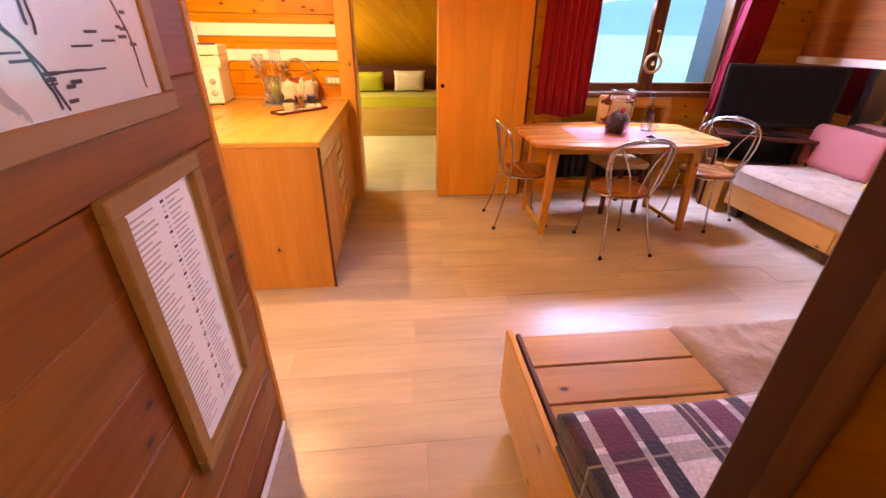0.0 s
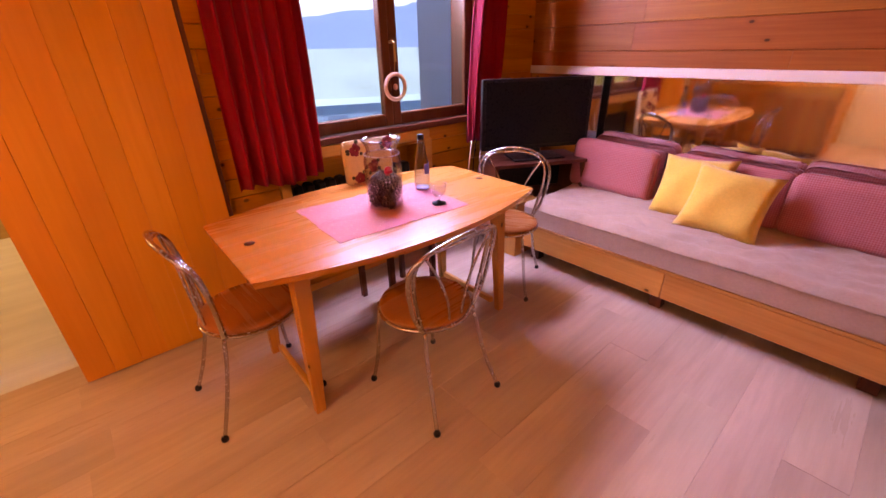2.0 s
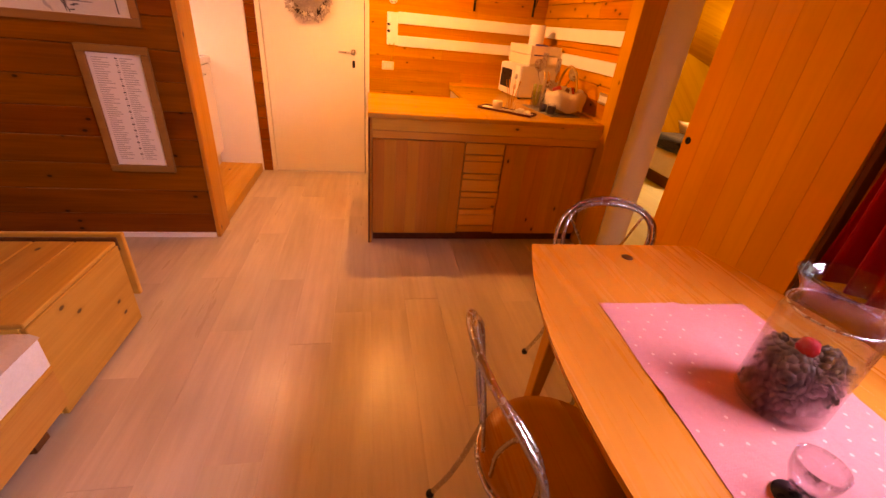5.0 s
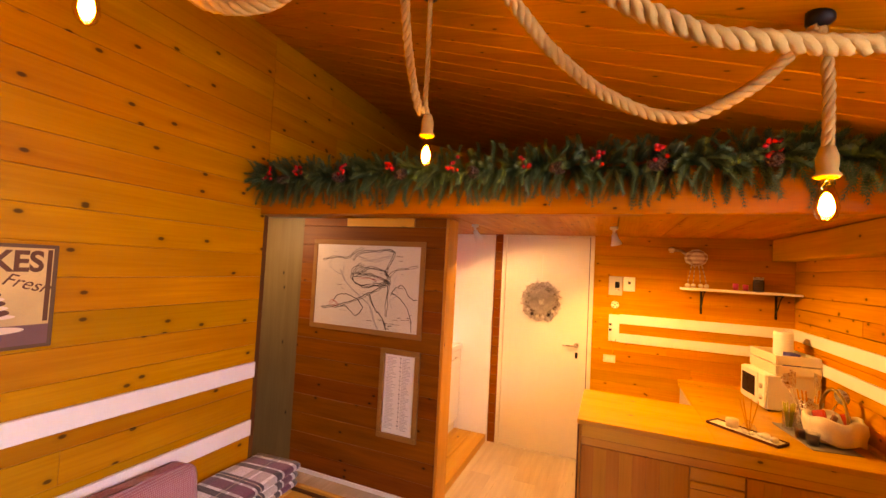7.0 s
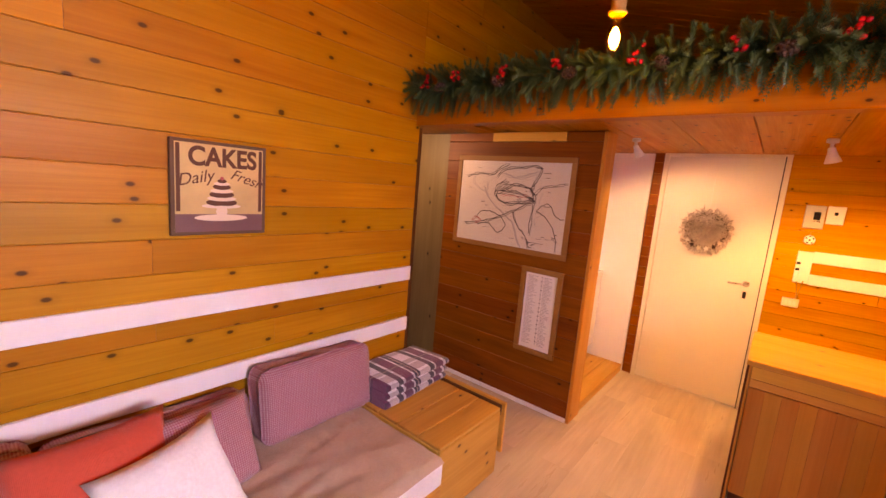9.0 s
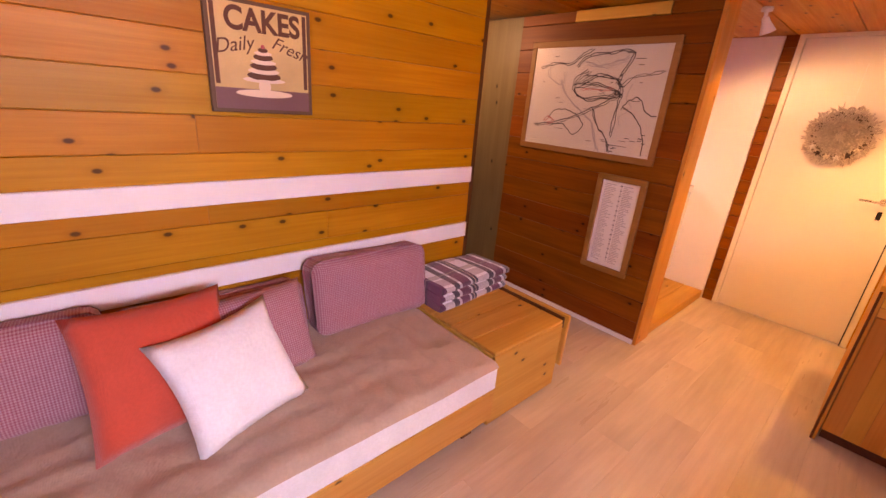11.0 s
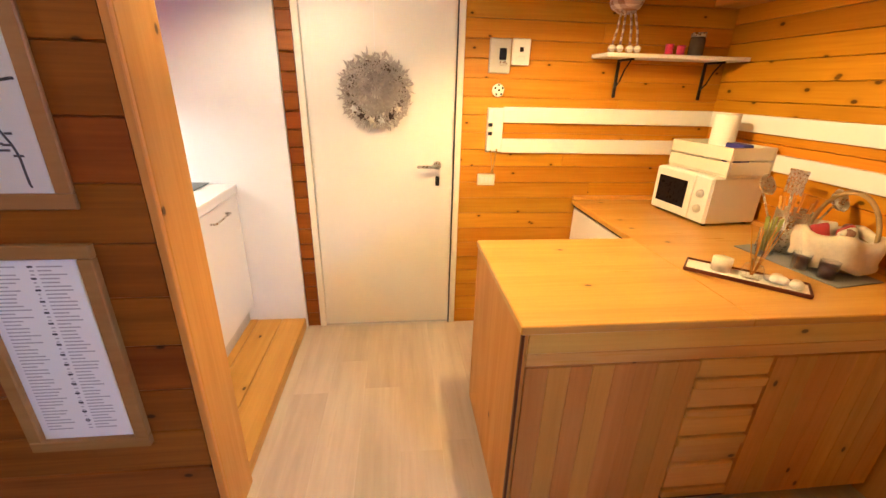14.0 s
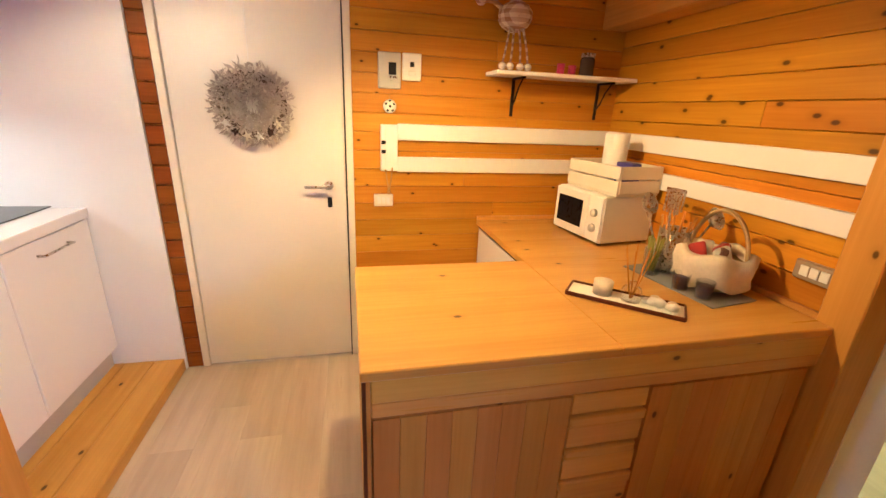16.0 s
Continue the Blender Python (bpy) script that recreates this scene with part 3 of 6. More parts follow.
# window: two casements with dark red-brown frames
window = new("window_1", mesh_of("window_1", box(WX0 - 0.05, WX1 + 0.05, N - 0.045, N + 0.10, WZ0 - 0.035, WZ0 + 0.005, bevel=0.004), dark_wood_x))
tagged(window, "two-casement window with dark red-brown wooden frames", "window", kind="structure")
b = bmesh.new()
box(WX0, WX0 + 0.04, N + 0.02, N + 0.12, WZ0, WZ1, bevel=0.004, bm=b)
box(WX1 - 0.04, WX1, N + 0.02, N + 0.208, WZ0, WZ1, bevel=0.004, bm=b)
box(WX0, WX1, N + 0.02, N + 0.12, WZ1 - 0.04, WZ1, bevel=0.004, bm=b)
part("window_frame", b, dark_wood, window)
mid = 2.267
for x0, x1 in ((WX0 + 0.035, mid), (mid, WX1 - 0.035)):
    b = bmesh.new()
    box(x0, x0 + 0.062, N + 0.0, N + 0.055, WZ0 + 0.01, WZ1 - 0.03, bevel=0.006, bm=b)
    box(x1 - 0.062, x1, N + 0.0, N + 0.055, WZ0 + 0.01, WZ1 - 0.03, bevel=0.006, bm=b)
    box(x0 + 0.06, x1 - 0.06, N + 0.002, N + 0.053, WZ0 + 0.01, WZ0 + 0.085, bevel=0.006, bm=b)
    box(x0 + 0.06, x1 - 0.06, N + 0.002, N + 0.053, WZ1 - 0.1, WZ1 - 0.03, bevel=0.006, bm=b)
    sash = part("casement", b, dark_wood, window)
    pane = part("pane", box(x0 + 0.055, x1 - 0.055, N + 0.024, N + 0.03, WZ0 + 0.08, WZ1 - 0.095), pane_glass, sash, "clear glass")
    pane.visible_shadow = False
part("window_handle", tube([(mid, N - 0.002, 1.45), (mid, N - 0.04, 1.45), (mid + 0.005, N - 0.045, 1.44), (mid + 0.005, N - 0.045, 1.34)], 0.008, 8), brass, window, "dull brass handle")

# mirror band above the east sofa
b = box(E - 0.012, E - 0.001, 0.6, N - 0.02, 0.62, 1.208)
tagged(part("mirror", b, mirror_glass), "long frameless wall mirror above the sofa", "mirror", kind="structure")
b = box(E - 0.03, E - 0.001, 0.6, N - 0.01, 1.21, 1.268, bevel=0.004)
setting("trim_mirror", b, cream_paint, "cream painted rail over the mirror", "wall rail")

# raised step before the kitchenette
b = bmesh.new()
for i in range(2):
    box(W + 0.013, M - 0.201, 0.93 + i * 0.155, 0.93 + (i + 1) * 0.155 - 0.003, 0, 0.075, bevel=0.004, bm=b)
box(W + 0.013, M - 0.201, 0.003, 0.927, 0, 0.075, bm=b)
setting("step", b, spruce_x, "pale pine step before the kitchenette", "step")
b = box(W - 0.017, W + 0.012, 0.0, 1.243, 0, 2.2)
setting("wall_kitchenette_side", b, wall_white, "white side panel of the kitchenette", "wall")


# ---- dining corner ----
def dining_table():
    t = thing("dining_table", pose(1.678, 3.137, 0, 0, 0, -1.2), "boat-shaped beech veneer dining table with tapered legs", "table")
    b = bmesh.new()
    top, bot = [], []
    outline = []
    k = 14
    for i in range(k + 1):
        u = -1 + 2 * i / k
        outline.append((u * 0.728, -0.325 - 0.135 * (1 - u * u)))
    for i in range(k + 1):
        u = 1 - 2 * i / k
        outline.append((u * 0.728, 0.325 + 0.135 * (1 - u * u)))
    for x, y in outline:
        top.append(b.verts.new((x, y, 0.735)))
        bot.append(b.verts.new((x * 0.99, y * 0.985, 0.708)))
    b.faces.new(top)
    b.faces.new(bot[::-1])
    n = len(top)
    for i in range(n):
        b.faces.new((top[i], bot[i], bot[(i + 1) % n], top[(i + 1) % n]))
    bmesh.ops.bevel(b, geom=[e for e in b.edges if abs(e.verts[0].co.z - 0.735) < 1e-4 and abs(e.verts[1].co.z - 0.735) < 1e-4], offset=0.003, segments=2, affect="EDGES")
    bmesh.ops.recalc_face_normals(b, faces=b.faces[:])
    part("tabletop", b, table_wood, t)
    for x in (-0.632, 0.648):
        part("knot_plug", lathe([(0, 0.7352), (0.02, 0.7352), (0.021, 0.7365), (0, 0.7368)], 12, centre=(x, 0.0, 0)), dark_wood, t, "dark oval inlay")
    b = bmesh.new()
    box(-0.52, 0.52, -0.27, -0.25, 0.64, 0.707, bevel=0.003, bm=b)
    box(-0.52, 0.52, 0.25, 0.27, 0.64, 0.707, bevel=0.003, bm=b)
    box(-0.54, -0.52, -0.25, 0.25, 0.64, 0.707, bevel=0.003, bm=b)
    box(0.52, 0.54, -0.25, 0.25, 0.64, 0.707, bevel=0.003, bm=b)
    part("apron", b, spruce_x, t)
    for x in (-0.545, 0.545):
        for y in (-0.235, 0.235):
            b = box(-0.036, 0.036, -0.03, 0.03, 0, 0.707, bevel=0.005)
            for v in b.verts:
                f = v.co.z / 0.707
                v.co.x, v.co.y = v.co.x * (0.6 + 0.4 * f) + x + (0 if f > 0.5 else math.copysign(0.03, x)), v.co.y * (0.6 + 0.4 * f) + y + (0 if f > 0.5 else math.copysign(0.025, y))
            part("leg", b, spruce_z, t)
    for x in (-0.56, 0.56):
        part("stretcher", box(x - 0.012, x + 0.012, -0.215, 0.215, 0.03, 0.065, bevel=0.003), spruce_y, t)
    return t


def dining_chair(m, label):
    c = thing("dining_chair", m, label, "chair", "chairs round the table")
    b = lathe([(0, 0.428), (0.17, 0.428), (0.193, 0.432), (0.197, 0.440), (0.192, 0.449), (0.15, 0.452), (0, 0.449)], 32)
    part("seat", b, seat_wood, c, "round red-brown plywood seat")
    ring = [(0.196 * math.cos(a), 0.196 * math.sin(a), 0.424) for a in (2 * math.pi * k / 28 for k in range(28))]
    part("seat_ring", tube(ring, 0.009, 8, closed=True), chrome, c)
    for sc, dy in ((1.0, 0.0), (0.87, 0.006)):
        half = [(0.14, -0.150, 0.424), (0.190 * sc, -0.158, 0.52), (0.220 * sc, -0.170, 0.645), (0.220 * sc, -0.187, 0.735), (0.180 * sc, -0.217, 0.790), (0.100 * sc, -0.247, 0.826 - 0.016 * (sc < 1)), (0.0, -0.258, 0.838 - 0.020 * (sc < 1))]
        pts = [(-x, y + dy, z) for x, y, z in half] + [(x, y + dy, z) for x, y, z in half[-2::-1]]
        part("back_hoop" if sc == 1.0 else "inner_hoop", tube(smooth_path(pts, 5), 0.0085, 8), chrome, c)
    for s in (-1, 1):
        pts = [(s * 0.03, -0.18, 0.424), (s * 0.05, -0.19, 0.55), (s * 0.10, -0.195, 0.67), (s * 0.168, -0.212, 0.782)]
        part("back_rod", tube(smooth_path(pts, 4), 0.006, 6), chrome, c)
    part("back_plate", box(-0.022, 0.022, -0.264, -0.246, 0.814, 0.840, bevel=0.004), chrome, c)
    for x in (-1, 1):
        for y in (-1, 1):
            out = 0.175 if y > 0 else 0.262
            pts = [(x * 0.135, y * 0.15, 0.424), (x * 0.150, y * (0.12 + 0.2 * out), 0.30), (x * 0.165, y * (0.05 + 0.62 * out), 0.15), (x * 0.190, y * out, 0.012)]
            leg = part("leg", tube(smooth_path(pts, 4), 0.0085, 8), chrome, c)
            part("foot_cap", lathe([(0, 0), (0.014, 0), (0.015, 0.012), (0.010, 0.022), (0, 0.022)], 10, centre=(x * 0.191, y * (out + 0.001), 0)), black_plastic, leg)
    return c


table = dining_table()
chair = dining_chair(pose(1.57, 2.715, 0, 0, 0, 2), "chrome tube chair with round wooden seat at the table's long side")
other = copy_thing(chair, pose(1.0, 3.206, 0, 0, 0, -89))
tagged(other, "chrome tube chair with round wooden seat beside the sliding door")
other = copy_thing(chair, pose(2.50, 3.06, 0, 0, 0, 118))
tagged(other, "chrome tube chair with round wooden seat beside the sofa and television")


def floral_chair():
    c = thing("covered_chair", pose(1.905, 3.46, 0, 0, 0, 184), "chair in a cream cover printed with red flowers", "chair")
    b = block_cushion(0.33, 0.05, 0.53, 0.024)
    b.transform(pose(0, -0.10, 0.43, 4))
    back = part("backrest", b, floral_cloth, c)
    rng = random.Random(5)
    for i in range(7):
        b = bmesh.new()
        x, z = (-0.12, 0.11, 0.0, -0.11, 0.10, 0.02, 0.12)[i], (0.92, 0.90, 0.80, 0.72, 0.74, 0.64, 0.58)[i] + rng.uniform(-0.02, 0.02)
        for k in range(5):
            a = k * 1.2566 + rng.random()
            join(b, lathe([(0, 0.012), (0.017, 0.010), (0.02, 0)], 8), Matrix.Translation((x + 0.02 * math.cos(a), -0.076 - 0.07 * (z - 0.43), z + 0.02 * math.sin(a))) @ Matrix.Rotation(radians(-86), 4, "X"))
        part("printed_flower", b, flower_red, back)
        for k in range(4):
            a = k * 1.7 + rng.random()
            b = bmesh.new()
            join(b, lathe([(0, 0.010), (0.010, 0.008), (0.012, 0)], 8), Matrix.Translation((x + 0.046 * math.cos(a), -0.076 - 0.07 * (z - 0.43), z + 0.046 * math.sin(a))) @ Matrix.Rotation(radians(-86), 4, "X"))
            part("printed_leaf", b, leaf_print, back)
    b = block_cushion(0.4, 0.36, 0.07, 0.025)
    b.transform(Matrix.Translation((0, 0.06, 0.40)))
    part("seat", b, floral_cloth, c)
    for x in (-0.16, 0.16):
        for y in (-0.1, 0.2):
            part("leg", box(x - 0.016, x + 0.016, y - 0.016, y + 0.016, 0, 0.42, bevel=0.003), dark_wood, c)


floral_chair()


def table_runner():
    r = thing("table_runner", pose(1.655, 3.113, 0.7355, 0, 0, -3.8), "pink cloth runner with pale dots lying on the table", "table runner")
    b = bmesh.new()
    nx, ny = 26, 20
    vs = [[b.verts.new((-0.335 + 0.67 * i / nx + 0.002 * math.sin(j * 0.6), -0.236 + 0.472 * j / ny + 0.002 * math.sin(i * 0.5), 0.0008 + 0.004 * math.exp(-((i - 13) / 0.7) ** 2) + 0.005 * math.exp(-((j - 10) / 0.7) ** 2) + 0.0016 * abs(noise.noise(Vector((i * 0.5, j * 0.5, 2)))))) for j in range(ny + 1)] for i in range(nx + 1)]
    for i in range(nx):
        for j in range(ny):
            b.faces.new((vs[i][j], vs[i + 1][j], vs[i + 1][j + 1], vs[i][j + 1])).smooth = True
    ext = bmesh.ops.extrude_face_region(b, geom=b.faces[:])["geom"]
    for v in ext:
        if isinstance(v, bmesh.types.BMVert):
            v.co.z += 0.0008
    bmesh.ops.recalc_face_normals(b, faces=b.faces[:])
    for e in b.edges:
        e.smooth = e.calc_face_angle(0) < 0.6
    cloth = part("cloth", b, pink_cloth, r)
    b = bmesh.new()
    for i in range(21):
        for j in range(16):
            if (i + j) % 2:
                join(b, lathe([(0.0042, 0), (0, 0.0002)], 7, centre=(-0.31 + i * 0.031, -0.216 + j * 0.0288, 0.0020)))
    tagged(part("dots", b, paint("pale_print_dot", (0.86, 0.52, 0.50), 0.9), cloth), kind="stuff")


table_runner()


def storage_jar():
    j = thing("storage_jar", pose(1.682, 3.128, 0.7405) @ Matrix.Diagonal((0.93, 0.93, 1.11, 1)), "tall clear glass jar half full of pine cones", "jar")
    prof = [(0, 0), (0.085, 0.0), (0.092, 0.012), (0.092, 0.20), (0.084, 0.225), (0.074, 0.235), (0.076, 0.25), (0.094, 0.275), (0.098, 0.282),
            (0.094, 0.283), (0.073, 0.255), (0.070, 0.236), (0.081, 0.222), (0.088, 0.2), (0.088, 0.014), (0, 0.008)]
    part("glass_body", lathe(prof, 40), jar_glass, j)
    band = [(0.0865 * math.cos(a), 0.0865 * math.sin(a), 0.222) for a in (2 * math.pi * k / 32 for k in range(32))]
    part("wire_band", tube(band, 0.0022, 6, closed=True), steel, j)
    rng = random.Random(8)
    b = bmesh.new()
    for ring in range(6):
        for k in range(7):
            t = (ring + 0.5) / 6
            q = lathe([(0, 0.006), (0.010, 0.0), (0, -0.003)], 5)
            ang = k * 0.8976 + ring * 0.45
            w = 0.022 * math.sin(math.pi * (0.15 + 0.8 * t))
            join(b, q, Matrix.Translation((w * math.cos(ang), w * math.sin(ang), -0.024 + 0.05 * t)) @ Matrix.Rotation(ang, 4, "Z") @ Matrix.Rotation(radians(55), 4, "Y"))
    join(b, lathe([(0, -0.022), (0.014, -0.01), (0.014, 0.01), (0, 0.024)], 7))
    me = mesh_of("pine_cone", b, cone_brown)
    for i in range(46):
        a, rr, z = i * 2.4, 0.061 * math.sqrt(((i * 7) % 10 + 0.5) / 10), 0.033 + 0.078 * (i / 46)
        ob = new("pine_cone", me)
        ob.parent = j
        ob.matrix_basis = pose(rr * math.cos(a), rr * math.sin(a), z, rng.uniform(0, 360), rng.uniform(0, 180), rng.uniform(0, 360)) @ Matrix.Diagonal((1.35, 1.35, 1.2, 1))
    b = lathe([(0, -0.022), (0.016, -0.016), (0.022, 0), (0.016, 0.016), (0, 0.022)], 16)
    b.transform(Matrix.Translation((0.01, -0.03, 0.15)))
    part("bauble", b, berry_red, j, "dark red bauble")


storage_jar()


def bottle():
    t = thing("bottle", pose(1.965, 3.195, 0.7405) @ Matrix.Diagonal((1, 1, 0.93, 1)), "clear glass water bottle with a dark cap", "bottle")
    prof = [(0, 0), (0.038, 0), (0.042, 0.008), (0.040, 0.09), (0.033, 0.17), (0.018, 0.24), (0.0145, 0.282), (0.0125, 0.282), (0.016, 0.24), (0.031, 0.17), (0.038, 0.09), (0.040, 0.014), (0, 0.010)]
    part("glass_body", lathe(prof, 28), bottle_glass, t)
    part("base", lathe([(0, 0.0102), (0.0385, 0.0102), (0.0385, 0.014), (0, 0.0135)], 28), white_plastic, t, "milky thick glass base")
    part("cap", lathe([(0, 0.280), (0.0165, 0.280), (0.0168, 0.302), (0.015, 0.307), (0, 0.307)], 20), black_plastic, t)
    b = bmesh.new()
    for k in range(10):
        a0, a1 = -1.9 + 0.16 * k, -1.9 + 0.16 * (k + 1)
        vs = [b.verts.new(((0.0405 if z < 0.1 else 0.036) * math.cos(a), (0.0405 if z < 0.1 else 0.036) * math.sin(a), z)) for a, z in ((a0, 0.095), (a1, 0.095), (a1, 0.15), (a0, 0.15))]
        b.faces.new(vs)
    part("paper_label", b, paint("blue_bottle_print", (0.12, 0.14, 0.42), 0.5), t)


bottle()


def goblet():
    t = thing("sundae_glass", pose(1.878, 2.965, 0.7405) @ Matrix.Diagonal((0.95, 0.95, 0.78, 1)), "small clear glass goblet on a black foot", "glass")
    part("foot", lathe([(0, 0), (0.036, 0), (0.036, 0.004), (0.012, 0.01), (0.006, 0.02), (0, 0.02)], 24), screen_black, t, "black glass foot")
    part("bowl", lathe([(0, 0.018), (0.008, 0.02), (0.006, 0.035), (0.026, 0.05), (0.038, 0.085), (0.041, 0.125), (0.0395, 0.125), (0.036, 0.085), (0.024, 0.053), (0, 0.042)], 28), jar_glass, t)
    return t


goblet()


# ---- window corner ----
def curtain(x0, x1, top_x0, top_x1, label):
    c = thing("curtain", pose(0, N - 0.10, 0), label, "curtain", "curtains at the window")
    b = bmesh.new()
    nx, nz = 90, 16
    rows = []
    for j in range(nz + 1):
        f = j / nz
        z = 0.765 + f * 1.375
        row = []
        for i in range(nx + 1):
            u = i / nx
            x = (x0 + u * (x1 - x0)) * (1 - f) + (top_x0 + u * (top_x1 - top_x0)) * f
            y = 0.036 * math.sin(u * 6.5 * 6.2832 + 0.7 * math.sin(3 * f)) * (0.75 + 0.25 * math.sin(9 * u)) + 0.012 * math.sin(4 * f + 9 * u)
            row.append(b.verts.new((x, y, z + (0.012 * math.sin(u * 8) if j == 0 else 0))))
        rows.append(row)
    for j in range(nz):
        for i in range(nx):
            b.faces.new((rows[j][i], rows[j][i + 1], rows[j + 1][i + 1], rows[j + 1][i])).smooth = True
    ob = part("cloth", b, curtain_red, c)
    mod = ob.modifiers.new("thickness", "SOLIDIFY")
    mod.thickness = 0.002
    return c


curtain(1.215, 1.68, 1.24, 1.66, "dark red curtain drawn aside beside the sliding door")
curtain(2.86, 3.14, 2.96, 3.24, "dark red curtain drawn aside beside the television")
rod = thing("curtain_rod", pose(0, N - 0.10, 2.15), "dark wooden curtain rod over the window", "curtain rod")
part("pole", tube([(1.18, 0, 0), (3.26, 0, 0)], 0.012, 10), dark_wood_x, rod)
for x in (1.22, 3.22):
    part("bracket", box(x - 0.01, x + 0.01, 0, 0.099, -0.015, 0.015, bevel=0.003), dark_wood_x, rod)

ring = thing("window_ring", pose(2.272, N - 0.03, 1.197), "pale woven ring ornament hanging on the window", "ornament")
b = tube([(0.074 * math.cos(a), 0, 0.074 * math.sin(a)) for a in (2 * math.pi * k / 36 for k in range(36))], 0.0125, 10, closed=True)
part("wreath_ring", b, paint("pale_straw", (0.72, 0.50, 0.36), 0.9, spots=0.4, scale=60, bump=0.5), ring)
part("cord", tube([(0, 0, 0.09), (0.006, -0.004, 0.16), (0.004, 0, 0.24)], 0.003, 6), rope_mat, ring)
b = lathe([(0, -0.02), (0.012, -0.012), (0.014, 0), (0.01, 0.014), (0, 0.02)], 12)
part("bead", b, cream_paint, ring)

# radiator shelf under the window: wooden surround
b = bmesh.new()
box(1.46, 2.54, N - 0.03, N - 0.001, 0.84, 0.91, bevel=0.004, bm=b)
box(1.44, 1.50, N - 0.028, N - 0.001, 0.05, 0.84, bevel=0.004, bm=b)
box(2.50, 2.56, N - 0.028, N - 0.001, 0.05, 0.84, bevel=0.004, bm=b)
setting("trim_niche", b, spruce_x, "wooden surround of the niche under the window", "trim")
rad = thing("radiator", pose(2.0, N + 0.13, 0.12), "dark ribbed heater inside the niche", "radiator")
for i in range(12):
    part("rib", box(-0.44 + i * 0.075, -0.44 + i * 0.075 + 0.06, -0.04, 0.04, 0.02, 0.55, bevel=0.012), black_iron, rad)
part("foot_rail", box(-0.46, 0.48, -0.03, 0.03, 0, 0.022, bevel=0.004), black_iron, rad)


def television():
    ang = math.degrees(math.atan2(3.19 - 3.57, 3.55 - 2.85))
    t = thing("television", pose(3.20, 3.38, 0.66, 0, 0, ang), "black flat television standing on a dark cabinet", "television")
    part("casing", box(-0.42, 0.42, -0.005, 0.05, 0.07, 0.555, bevel=0.012, segments=2), black_plastic, t)
    part("screen", box(-0.395, 0.395, -0.008, -0.0045, 0.10, 0.535, bevel=0.002), screen_black, t, "dark glossy screen")
    part("stem", box(-0.05, 0.05, 0.01, 0.04, 0.01, 0.09, bevel=0.006), black_plastic, t)
    part("base_plate", box(-0.2, 0.2, -0.1, 0.12, 0, 0.014, bevel=0.006), black_plastic, t)


television()


def tv_cabinet():
    ang = math.degrees(math.atan2(3.19 - 3.57, 3.55 - 2.85))
    t = thing("television_cabinet", pose(3.21, 3.42, 0, 0, 0, ang), "low open dark wooden cabinet under the television", "cabinet")
    part("top", box(-0.36, 0.36, -0.2, 0.16, 0.635, 0.66, bevel=0.003), dark_wood_x, t)
    for x in (-0.35, 0.33):
        part("side_panel", box(x, x + 0.02, -0.19, 0.16, 0, 0.634, bevel=0.002), dark_wood, t)
    for z in (0.05, 0.36):
        part("shelf", box(-0.329, 0.329, -0.18, 0.16, z, z + 0.018, bevel=0.002), dark_wood_x, t)
    part("back_panel", box(-0.329, 0.329, 0.145, 0.158, 0.07, 0.633), black_plastic, t)


tv_cabinet()
t = thing("television_cable", pose(2.78, 3.62, 0), "thin pale cables hanging beside the television", "cable")
for i, x in enumerate((0.0, 0.05, 0.12)):
    part("cable", tube(smooth_path([(x + 0.05, 0.06, 0.80), (x, 0.04, 0.5 + 0.05 * i), (x + 0.03, -0.02 * i, 0.2), (x - 0.04, -0.05, 0.006)], 6), 0.004, 6), [cream_paint, black_plastic, cream_paint][i], t)
stool = thing("side_box", pose(2.94, 3.36, 0), "low pine box at the sofa's end", "box")
part("body", box(-0.10, 0.10, -0.13, 0.13, 0, 0.40, bevel=0.004), spruce_z, stool)
part("lid", box(-0.11, 0.11, -0.14, 0.14, 0.401, 0.425, bevel=0.004), spruce_x, stool)


